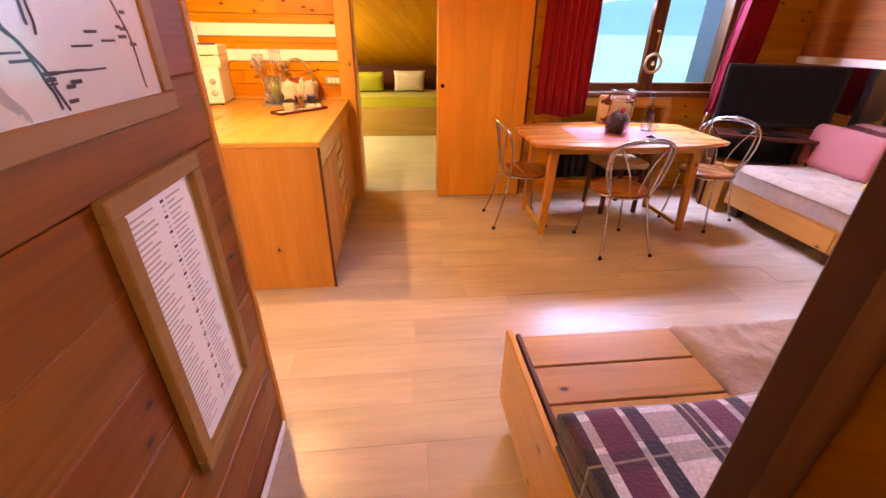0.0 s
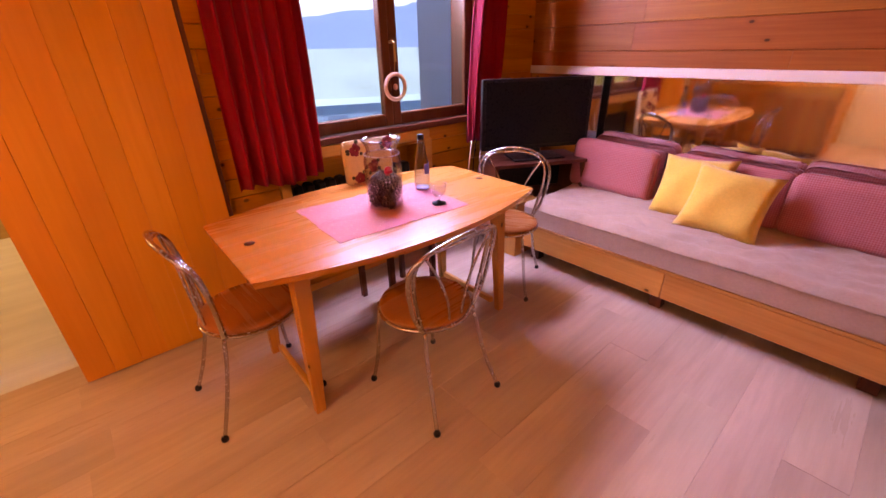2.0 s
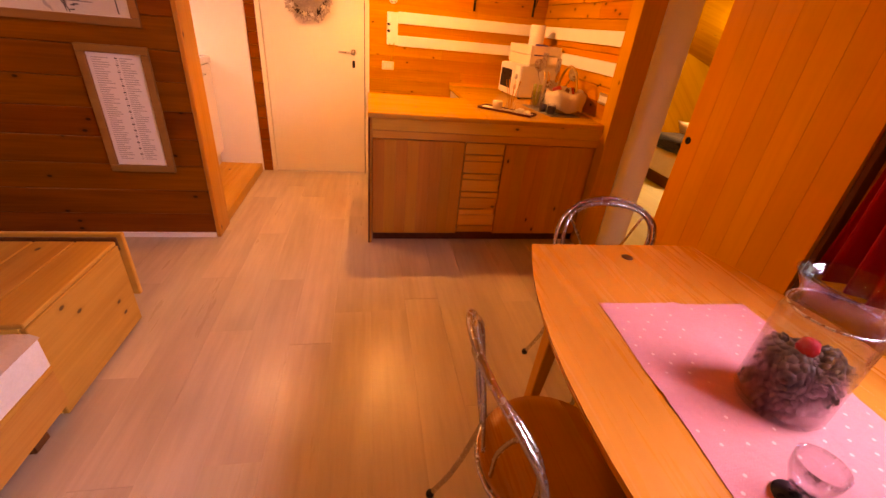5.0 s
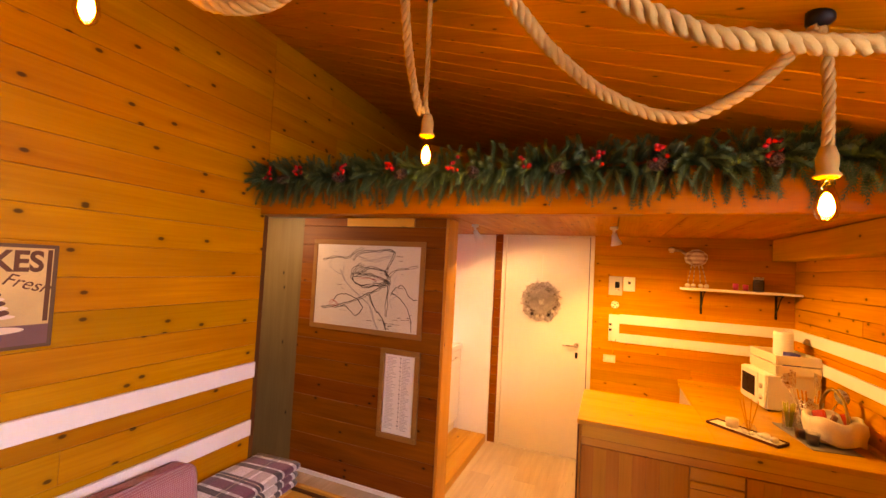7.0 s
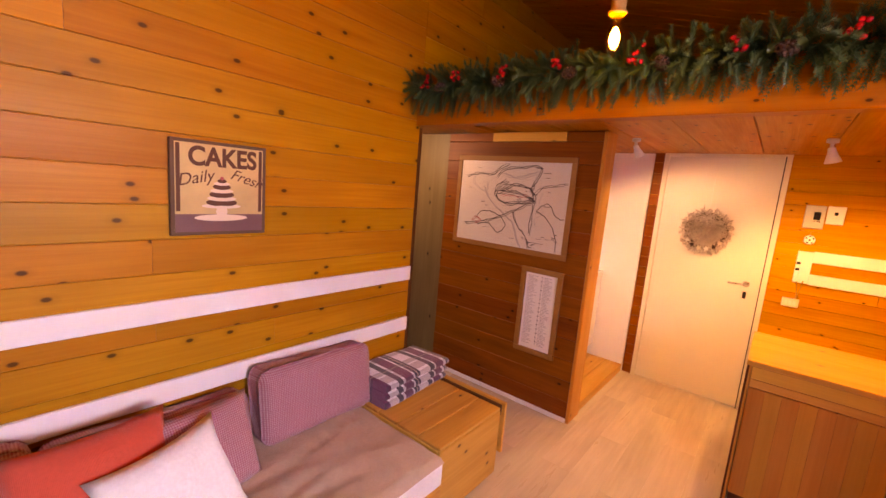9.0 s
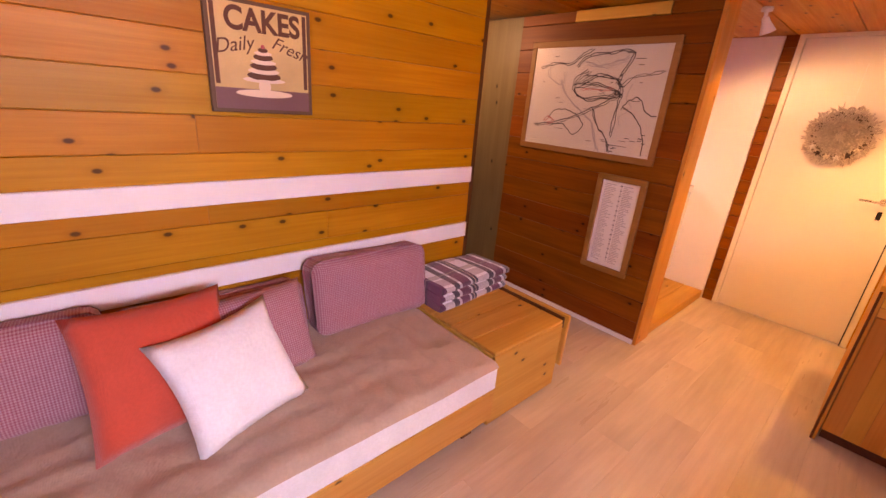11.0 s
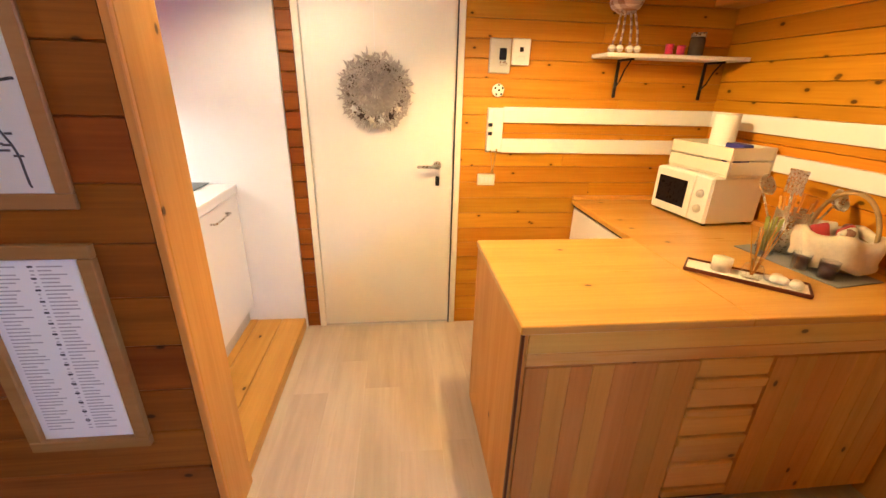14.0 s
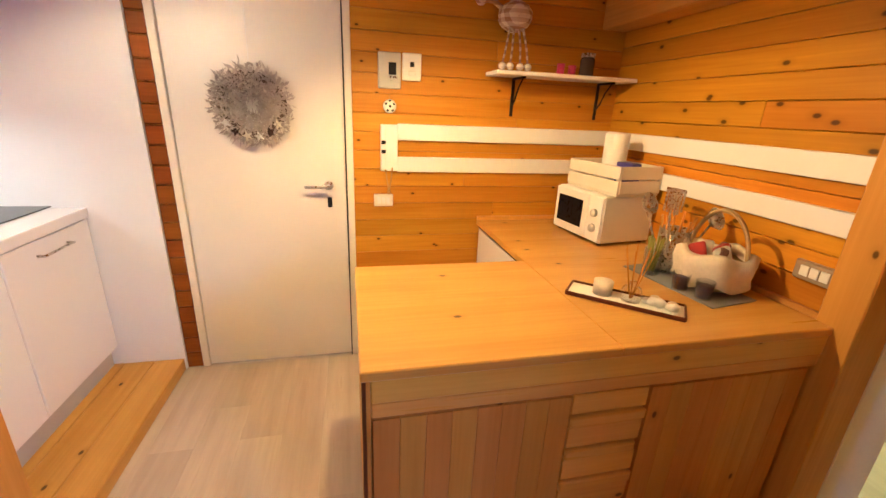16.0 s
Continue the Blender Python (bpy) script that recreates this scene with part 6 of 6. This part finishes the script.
def cakes_sign():
    t = thing("cake_sign", pose(1.668, S, 1.636) @ Matrix.Diagonal((0.955, 1, 0.965, 1)), "square vintage sign lettered CAKES with a tiered cake", "sign")
    m = Matrix.Translation((0, 0.0235, 0)) @ Matrix.Rotation(radians(180), 4, "Z") @ Matrix.Rotation(radians(90), 4, "X")
    part("panel", box(-0.205, 0.205, 0.001, 0.022, -0.205, 0.205, bevel=0.003), paint("dark_aged_edge", (0.13, 0.07, 0.035), 0.6, spots=0.4), t)
    part("ground", box(-0.188, 0.188, 0.0221, 0.0229, -0.19, 0.19), paint("aged_cream_print", (0.72, 0.52, 0.22), 0.55, spots=0.5, scale=22), t)
    part("foot_band", box(-0.188, 0.188, 0.0229, 0.0233, -0.19, -0.112), paint("dull_plum_print", (0.20, 0.10, 0.10), 0.6, spots=0.3), t)
    brown = paint("dark_brown_print", (0.12, 0.042, 0.018), 0.6)
    text_mesh("CAKES", 0.112, brown, m @ Matrix.Translation((0.01, 0.10, 0)) @ Matrix.Diagonal((0.88, 1, 1, 1)), t, bold=0.0035)
    text_mesh("Daily", 0.072, brown, m @ Matrix.Translation((-0.105, 0.022, 0)) @ Matrix.Rotation(radians(12), 4, "Z"), t, shear=0.35)
    text_mesh("Fresh", 0.068, brown, m @ Matrix.Translation((0.105, 0.03, 0)) @ Matrix.Rotation(radians(-16), 4, "Z"), t, shear=0.35)
    pale = paint("pale_icing_print", (0.80, 0.66, 0.48), 0.6)
    for i, (z, w, h, mat) in enumerate(((-0.128, 0.23, 0.03, pale), (-0.10, 0.05, 0.05, pale), (-0.076, 0.17, 0.022, pale), (-0.060, 0.135, 0.034, brown), (-0.042, 0.125, 0.024, pale), (-0.024, 0.108, 0.03, brown), (-0.008, 0.10, 0.02, pale), (0.010, 0.078, 0.026, brown), (0.024, 0.07, 0.016, pale), (0.036, 0.04, 0.018, brown), (0.048, 0.016, 0.016, ink_red))):
        q = lathe([(1.0, 0), (0, 0.3)], 28)
        q.transform(Matrix.Translation((0, 0.0236 + 0.0002 * i, z)) @ Matrix.Rotation(radians(-90), 4, "X") @ Matrix.Diagonal((w / 2, h / 2, 0.001, 1)))
        part("cake_print", q, mat, t)
    for x in (-0.176, 0.176):
        part("side_stripe", box(x - 0.008, x + 0.008, 0.0229, 0.0233, -0.10, 0.185), brown, t)


cakes_sign()


# ---- pendant lamp of rope and bulbs ----
def dense(points, step=0.012):
    path = smooth_path(points, 40)
    out, acc = [path[0]], 0.0
    for a, c in zip(path, path[1:]):
        acc += (c - a).length
        if acc >= step:
            out.append(c)
            acc = 0.0
    out.append(path[-1])
    return out


def rope(points, r, parent):
    pts = dense(points)
    b = bmesh.new()
    side, total, strands = None, 0.0, [[], [], []]
    for i, p in enumerate(pts):
        d = (pts[min(i + 1, len(pts) - 1)] - pts[max(i - 1, 0)]).normalized()
        if side is None:
            side = d.orthogonal().normalized()
        side = (side - d * side.dot(d)).normalized()
        up = d.cross(side)
        total += (p - pts[i - 1]).length if i else 0
        for k in range(3):
            a = total * 75 + k * 2.0944
            strands[k].append(p + 0.52 * r * (math.cos(a) * side + math.sin(a) * up))
    for s in strands:
        tube(s, r * 0.58, 5, bm=b)
    return part("rope", b, rope_mat, parent)


HUB = Vector((1.539, 1.880, roof(1.880)))
HOOKS = [Vector((1.061, 1.752, roof(1.752))), Vector((1.121, 2.872, roof(2.872))), Vector((1.414, 3.289, roof(3.289))), Vector((1.826, 1.211, roof(1.211)))]
BULBS = [Vector((1.009, 1.743, 2.264)), Vector((1.057, 2.914, 2.053)), Vector((1.847, 1.220, 2.423))]
pendant = thing("rope_pendant_lamp", Matrix.Translation(HUB), "pendant lamp of thick jute rope with bare filament bulbs", "lamp")


def local(p):
    return Vector(p) - HUB


def pendant_hook(p):
    b = lathe([(0, 0.012), (0.030, 0.012), (0.030, -0.02), (0.012, -0.03), (0, -0.03)], 16)
    b.transform(Matrix.Translation(local(p)))
    part("ceiling_cup", b, black_iron, pendant, "black ceiling cup")


def bulb(p):
    top = local(p)
    b = lathe([(0, 0.058), (0.024, 0.058), (0.030, 0.064), (0.022, 0.075), (0.024, 0.11), (0.016, 0.14), (0, 0.14)], 16)
    b.transform(Matrix.Translation(top))
    sock = part("lamp_holder", b, rope_mat, pendant, "rope-wrapped lamp holder")
    b = lathe([(0, 0.057), (0.013, 0.055), (0.015, 0.035), (0.024, 0.002), (0.027, -0.022), (0.022, -0.043), (0.010, -0.055), (0, -0.057)], 20)
    b.transform(Matrix.Translation(top))
    part("bulb", b, bulb_glass, sock, "amber glass bulb")
    b = lathe([(0, 0.022), (0.006, 0.018), (0.014, 0.0), (0.0165, -0.02), (0.011, -0.036), (0, -0.042)], 14)
    b.transform(Matrix.Translation(top))
    part("filament", b, bulb_glow, sock, "glowing filament")


for p in HOOKS:
    pendant_hook(p)
pendant_hook(HUB)
for p in BULBS:
    bulb(p)
low = Vector((0, 0, 0.135))
h0 = Vector((0, 0, -0.03))
R0 = 0.019
rope([local(HUB) + h0, local((1.367, 1.809, 2.706)), local((1.207, 1.749, 2.565)), local((1.087, 1.739, 2.404)), local((1.062, 1.744, 2.409))], R0 * 0.85, pendant)
rope([local(HOOKS[0]) + h0, local((1.065, 1.757, 2.564)), local((1.057, 1.752, 2.444)), local(BULBS[0] + low)], 0.010, pendant)
rope([local(HUB) + h0, local((1.416, 2.125, 2.546)), local((1.299, 2.235, 2.434)), local((1.164, 2.388, 2.339)), local((1.072, 2.577, 2.294)), local((1.062, 2.736, 2.359)), local((1.087, 2.824, 2.439)), local(HOOKS[1]) + h0], R0, pendant)
rope([local(HOOKS[1]) + h0, local(BULBS[1] + Vector((0.03, -0.01, 0.3))), local(BULBS[1] + low)], 0.014, pendant)
rope([local(HUB) + h0, local((1.713, 2.090, 2.572)), local((1.682, 2.240, 2.423)), local((1.584, 2.496, 2.289)), local((1.534, 2.647, 2.260)), local((1.461, 2.855, 2.264)), local((1.431, 3.090, 2.318)), local(HOOKS[2]) + h0], R0, pendant)
rope([local(HUB) + h0, local((1.575, 1.672, 2.614)), local((1.611, 1.567, 2.504)), local((1.663, 1.446, 2.480)), local((1.710, 1.355, 2.527)), local((1.778, 1.256, 2.738)), local(HOOKS[3]) + h0], R0, pendant)
rope([local(HOOKS[3]) + h0, local(BULBS[2] + Vector((0.012, 0.01, 0.28))), local(BULBS[2] + low)], 0.014, pendant)


def spot_lamp(p, aim, name_label):
    t = thing("ceiling_spot", Matrix.Translation(p), name_label, "spotlight", "spotlights under the loft")
    p = Vector(p)
    d = (Vector(aim) - p).normalized()
    q = Vector((0, 0, -1)).rotation_difference(d).to_matrix().to_4x4()
    part("mount", lathe([(0, 0), (0.03, 0), (0.03, -0.02), (0.01, -0.026), (0.01, -0.06), (0, -0.06)], 16), white_plastic, t)
    b = lathe([(0, 0.0), (0.018, -0.002), (0.022, -0.03), (0.04, -0.085), (0.042, -0.09), (0.038, -0.088), (0.02, -0.035), (0, -0.03)], 24)
    b.transform(Matrix.Translation((0, 0, -0.05)) @ q)
    head = part("reflector_head", b, white_plastic, t)
    b = lathe([(0, -0.062), (0.028, -0.062), (0.026, -0.066), (0, -0.067)], 20)
    b.transform(Matrix.Translation((0, 0, -0.05)) @ q)
    part("lens", b, spot_glow, head, "glowing lens")
    return t


spot_lamp((-0.98, 2.42, 2.20), (-1.3, 2.75, 0.9), "small white ceiling spotlight over the worktop, lit")
spot_lamp((-0.90, 1.33, 2.20), (-1.4, 1.75, 1.0), "small white ceiling spotlight before the door, lit")


# ---- fir garland ----
def garland():
    t = thing("fir_garland", pose(0.505, S, 2.315), "artificial fir garland with red berries and cones along the beam", "garland")
    length = N - S - 0.06
    rng = random.Random(31)
    spine = [(0.0, 0.04 + length * k / 30, -0.02 + 0.012 * math.sin(k * 1.3) - 0.06 * max(0, k / 30 - 0.75)) for k in range(31)]
    part("wire", tube(spine, 0.012, 6), needle_green, t)
    verts, faces = [], []
    for i in range(760):
        f = (i + rng.random()) / 760
        y = 0.01 + f * length
        a = rng.uniform(-2.1, 2.1)
        d0 = Vector((0.25 + 0.75 * math.cos(a), rng.uniform(-0.6, 0.6), math.sin(a))).normalized()
        room = min(0.17, max(0.07, roof(S + y) - 2.30))
        ln = rng.uniform(0.09, 0.165) * (1.0 if d0.z < 0.2 else room / 0.17)
        base = Vector((0.0, y, -0.005 - 0.05 * max(0, f - 0.75)))
        side = d0.orthogonal().normalized()
        up = d0.cross(side)
        steps = 15
        for k in range(steps):
            s = (k + 1) / steps
            c = base + d0 * ln * s + Vector((0, 0, -0.03 * s * s))
            for q in range(6):
                ang = q * 1.0472 + k * 0.6
                nd = (math.cos(ang) * side + math.sin(ang) * up + d0 * 0.8).normalized()
                nl = rng.uniform(0.024, 0.040) * (1.15 - 0.5 * s)
                w = nd.cross(d0).normalized() * 0.0028
                j = len(verts)
                verts += [c - w, c + w, c + nd * nl]
                faces.append((j, j + 1, j + 2))
    me = bpy.data.meshes.new("fir_needles")
    me.from_pydata(verts, [], faces)
    me.materials.append(needle_green)
    ob = new("fir_needles", me)
    ob.parent = t
    tagged(ob, kind="stuff")
    for i in range(11):
        y = 0.15 + i * (length - 0.25) / 10.5 + rng.uniform(-0.05, 0.05)
        b = bmesh.new()
        for k in range(9):
            q = bmesh.new()
            bmesh.ops.create_icosphere(q, subdivisions=1, radius=0.0105)
            join(b, q, Matrix.Translation((0.115 + rng.uniform(-0.012, 0.012), y + rng.uniform(-0.03, 0.03), rng.uniform(-0.03, 0.035))))
        for f in b.faces:
            f.smooth = True
        part("berry_sprig", b, berry_red, t, "bright red berries")
    for i in range(8):
        y = 0.3 + i * (length - 0.3) / 8.2
        b = bmesh.new()
        for r in range(6):
            for k in range(6):
                q = lathe([(0, 0.008), (0.011, 0.0), (0, -0.003)], 5)
                w = 0.022 * math.sin(math.pi * (0.2 + 0.75 * r / 6))
                a = k * 1.047 + r * 0.5
                join(b, q, Matrix.Translation((w * math.cos(a), w * math.sin(a), -0.03 + 0.011 * r)) @ Matrix.Rotation(a, 4, "Z") @ Matrix.Rotation(radians(50), 4, "Y"))
        b.transform(pose(0.10, y, -0.035, rng.uniform(60, 120), 0, rng.uniform(0, 90)))
        part("fir_cone", b, cone_brown, t, "small brown cone")


garland()


# ---- bedroom ----
def bunk():
    t = thing("bed", pose(-0.6, 6.5, 0), "low pine bed with green cover under the sloping roof", "bed")
    green = fabric("yellow_green_cover", (0.42, 0.46, 0.06), weave=300)
    # The board's olive tone has the yellowish bedroom light put into it.
    part("front_board", box(-2.1, 1.7, 0.0, 0.03, 0.0, 0.42, bevel=0.004), wood("olive_lit_board", 0, (0.45, 0.34, 0.12), (0.35, 0.25, 0.08), rough=0.45), t)
    part("base", box(-2.1, 1.7, 0.031, 1.0, 0.1, 0.38), spruce_x, t)
    for x in (-2.0, 0.0, 1.5):
        part("foot", box(x, x + 0.08, 0.04, 0.12, 0, 0.099, bevel=0.004), dark_wood, t)
    b = box(-2.08, 1.68, 0.035, 1.0, 0.40, 0.56)
    bmesh.ops.subdivide_edges(b, edges=b.edges[:], cuts=12, use_grid_fill=True)
    for v in b.verts:
        if v.co.z > 0.5:
            v.co.z += 0.02 * noise.noise(v.co * 4)
    part("mattress", b, green, t, "yellow-green bed cover")
    part("headboard_rail", box(-2.1, 1.7, 1.02, 1.08, 0.38, 1.0, bevel=0.004), dark_wood_x, t)
    soft("bed_pillow", cushion(0.62, 0.4, 0.16), white_cloth, pose(-2.1, 7.0, 0.57, 60, 0, 10), "white pillow on the bed", "pillow", "pillows on the bed")
    soft("bed_pillow", cushion(0.5, 0.36, 0.14), green, pose(-0.45, 7.15, 0.57, 30, 0, 0), "yellow-green pillow on the bed", "pillow", "pillows on the bed")
    soft("bed_pillow", cushion(0.5, 0.36, 0.14), cover_side, pose(0.2, 7.2, 0.57, 25, 0, 0), "grey pillow on the bed", "pillow", "pillows on the bed")
    soft("bed_blanket", block_cushion(0.7, 0.45, 0.14, 0.04), fabric("navy_blanket", (0.02, 0.025, 0.06)), pose(-1.9, 6.75, 0.57), "folded navy blanket on the bed", "blanket", "")


bunk()
t = thing("floor_mattress", pose(-1.95, 5.95, 0), "low white mattress on the bedroom floor", "mattress")
b = block_cushion(0.66, 0.9, 0.26, 0.05)
b.transform(Matrix.Translation((0, 0, 0.12)))
part("mattress", b, white_cloth, t)
part("base", box(-0.32, 0.32, -0.44, 0.44, 0, 0.12, bevel=0.01), dark_wood_x, t)
soft("bed_blanket", block_cushion(0.55, 0.4, 0.16, 0.05), bpy.data.materials["navy_blanket"], pose(-1.92, 5.72, 0.375), "folded navy blanket on the white mattress", "blanket", "")
soft("bed_pillow", cushion(0.55, 0.36, 0.15), white_cloth, pose(-1.95, 6.05, 0.38, 40, 0, 0), "white pillow on the white mattress", "pillow", "pillows on the bed")


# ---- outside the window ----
# Cyan in the snow's colour carries the cold outdoor light; also on the chalet's roof.
ground_mat = paint("cold_lit_snow", (0.55, 0.90, 1.0), 0.8, spots=0.3, scale=1.2)
b = bmesh.new()
for y0, y1, x0, x1 in ((8.3, 3000, -3000, 3000), (N + 0.3, 8.3, 1.6, 3000), (N + 0.3, 8.3, -3000, -3.5), (-3000, -2.2, -3000, 3000), (-2.2, N + 0.3, -3000, -2.5), (-2.2, N + 0.3, 4.2, 3000)):
    vs = [b.verts.new(p) for p in ((x0, y0, -3.2), (x1, y0, -3.2), (x1, y1, -3.2), (x0, y1, -3.2))]
    b.faces.new(vs)
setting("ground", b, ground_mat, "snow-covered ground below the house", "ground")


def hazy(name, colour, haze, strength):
    """A far slope whose bright winter haze is put into the material as a bluish glow."""
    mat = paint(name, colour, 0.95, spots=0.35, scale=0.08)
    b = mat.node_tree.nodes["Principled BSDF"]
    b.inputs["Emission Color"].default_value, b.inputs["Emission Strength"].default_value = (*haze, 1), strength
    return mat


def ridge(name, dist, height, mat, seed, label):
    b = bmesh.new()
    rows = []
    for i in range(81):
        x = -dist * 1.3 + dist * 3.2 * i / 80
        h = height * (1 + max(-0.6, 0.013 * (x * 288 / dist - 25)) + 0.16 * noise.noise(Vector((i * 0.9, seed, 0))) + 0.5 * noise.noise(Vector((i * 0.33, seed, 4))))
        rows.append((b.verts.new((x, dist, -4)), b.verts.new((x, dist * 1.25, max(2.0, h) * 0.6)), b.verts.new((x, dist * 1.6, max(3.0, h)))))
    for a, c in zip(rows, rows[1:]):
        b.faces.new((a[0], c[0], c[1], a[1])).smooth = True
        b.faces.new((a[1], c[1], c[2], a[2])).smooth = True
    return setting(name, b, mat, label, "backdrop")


# Both slopes glow blue to imitate haze over the valley.
ridge("backdrop_hill", 180, 6, hazy("hazy_wooded_hill", (0.20, 0.36, 0.58), (0.13, 0.42, 0.95), 0.8), 3, "wooded hillside beyond the valley, its blue haze put in as glow")
ridge("backdrop_mountain", 700, 30, hazy("hazy_mountain", (0.62, 0.74, 0.88), (0.55, 0.80, 1.0), 0.75), 8, "pale snowy mountain far away, its haze put in as glow")


# Curved glowing screen added to the north for a brighter white sky.
b = bmesh.new()
arc = [(1500 * math.sin(a), 1500 * math.cos(a)) for a in (radians(-80 + 10 * k) for k in range(17))]
for (ax, ay), (cx, cy) in zip(arc, arc[1:]):
    b.faces.new([b.verts.new(p) for p in ((ax, ay, -5), (cx, cy, -5), (cx, cy, 900), (ax, ay, 900))])
setting("backdrop_sky", b, glow("white_sky_glow", (0.88, 0.96, 1.0), 1.25), "glowing screen behind the mountains, added for the white sky", "backdrop")


def gabled():
    """House walls with a pointed gable at each end of x."""
    b = bmesh.new()
    ends = [[b.verts.new((x, y, z)) for y, z in ((-4, 0), (4, 0), (4, 2.75), (0, 4.43), (-4, 2.75))] for x in (-6, 6)]
    b.faces.new(ends[0])
    b.faces.new(ends[1][::-1])
    for k in range(5):
        b.faces.new((ends[0][k], ends[1][k], ends[1][(k + 1) % 5], ends[0][(k + 1) % 5]))
    bmesh.ops.recalc_face_normals(b, faces=b.faces[:])
    return b


def neighbour_house():
    t = thing("chalet", pose(16.4, 22.3, -3.25, 0, 0, 159), "neighbouring chalet with snowy roof, its walls coloured blue for the haze", "house")
    # The blue of walls and chimney stands for the haze before the house.
    part("wall", gabled(), paint("haze_blue_boards", (0.16, 0.34, 0.55), 0.8), t)
    b = bmesh.new()
    for s in (-1, 1):
        p = box(-6.6, 6.6, 0, 4.9, 0, 0.28)
        for v in p.verts:
            v.co.z += 4.45 - 0.42 * v.co.y
            v.co.y *= s
        join(b, p)
    bmesh.ops.recalc_face_normals(b, faces=b.faces[:])
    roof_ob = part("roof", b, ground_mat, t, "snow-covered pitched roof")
    part("chimney", box(-2.0, -0.8, 0.6, 1.6, 3.2, 5.0, bevel=0.03), bpy.data.materials["haze_blue_boards"], roof_ob)
    for i in range(5):
        x = -4.6 + i * 2.2
        w = part("window", box(x, x + 1.1, 3.98, 4.03, 1.0, 1.9), bpy.data.materials["haze_blue_boards"], t)
        part("pane", box(x + 0.08, x + 1.02, 4.031, 4.05, 1.08, 1.82), paint("dim_blue_glass", (0.10, 0.20, 0.36), 0.3) if i == 0 else bpy.data.materials["dim_blue_glass"], w)


neighbour_house()
# Wing wall: the blue in its colour imitates the shade it stands in.
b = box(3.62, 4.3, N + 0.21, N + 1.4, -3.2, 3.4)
tagged(part("wing_wall", b, paint("blue_grey_shaded_render", (0.40, 0.58, 0.92), 0.9, scale=4)), "wall of the house's own wing outside the window, coloured blue for shade", "wall", kind="structure")


# ---- boards of walls and floor ----
boards(wall_south, pine_x, 0.432, E, 0.0, RIDGE, 0.142, on_south, length=3.6, gap=0.001, chamfer=0.0028, seed=1)
boards(bpy.data.objects["wall_south_loft"], pine_x, W, 0.43, 2.35, RIDGE, 0.142, on_south, length=2.2, seed=2)
boards(wall_east, east_pine, S, N, 0.0, roof(N) + 0.0, 0.17, on_east, length=2.8, seed=4)
boards(wall_east, east_pine, S, 2.2, roof(N), roof(2.2), 0.17, on_east, length=2.8, seed=5)
boards(wall_north, pine_x, W, E, 0.0, roof(N) + 0.02, 0.10, on_north, length=2.2, gap=0.0018, chamfer=0.003, seed=6, holes=((DX0 - 0.09, DX1, -1, DZ), (WX0, WX1, WZ0 - 0.005, WZ1), (1.5, 2.5, 0.12, 0.86)))
boards(wall_west, map_pine, 1.245, EY0 - 0.031, 0.0, LOFT, 0.10, on_west, length=0, gap=0.004, chamfer=0.005, seed=17)
boards(wall_west, pine_y, EY0 - 0.03, N, 0.0, LOFT, 0.10, on_west, length=2.2, gap=0.002, chamfer=0.003, seed=7, holes=((EY0 - 0.03, EY1 + 0.03, -1, EZ + 0.02),))
boards(wall_map, map_pine, -0.15, 1.225, 0.0, 2.127, 0.168, on_map, length=0, seed=8)
boards(wall_map, map_pine, -0.15, 1.225, 2.128, 2.2, 0.072, on_map, length=0, seed=18, holes=((0.31, 0.955, 2.0, 2.3),))
boards(wall_entry, map_pine, -1.6, S - 0.2, 0.0, 2.2, 0.142, lambda u, v, d: (0.418 - d, u, v), length=0, seed=9)
boards(floor, oak_floor, W, E, -1.6, N + 0.15, 0.192, lambda u, v, d: (u, v, d - 0.012), name="plank", depth=0.012, chamfer=0.0004, length=1.3, gap=0.0004, seed=10)
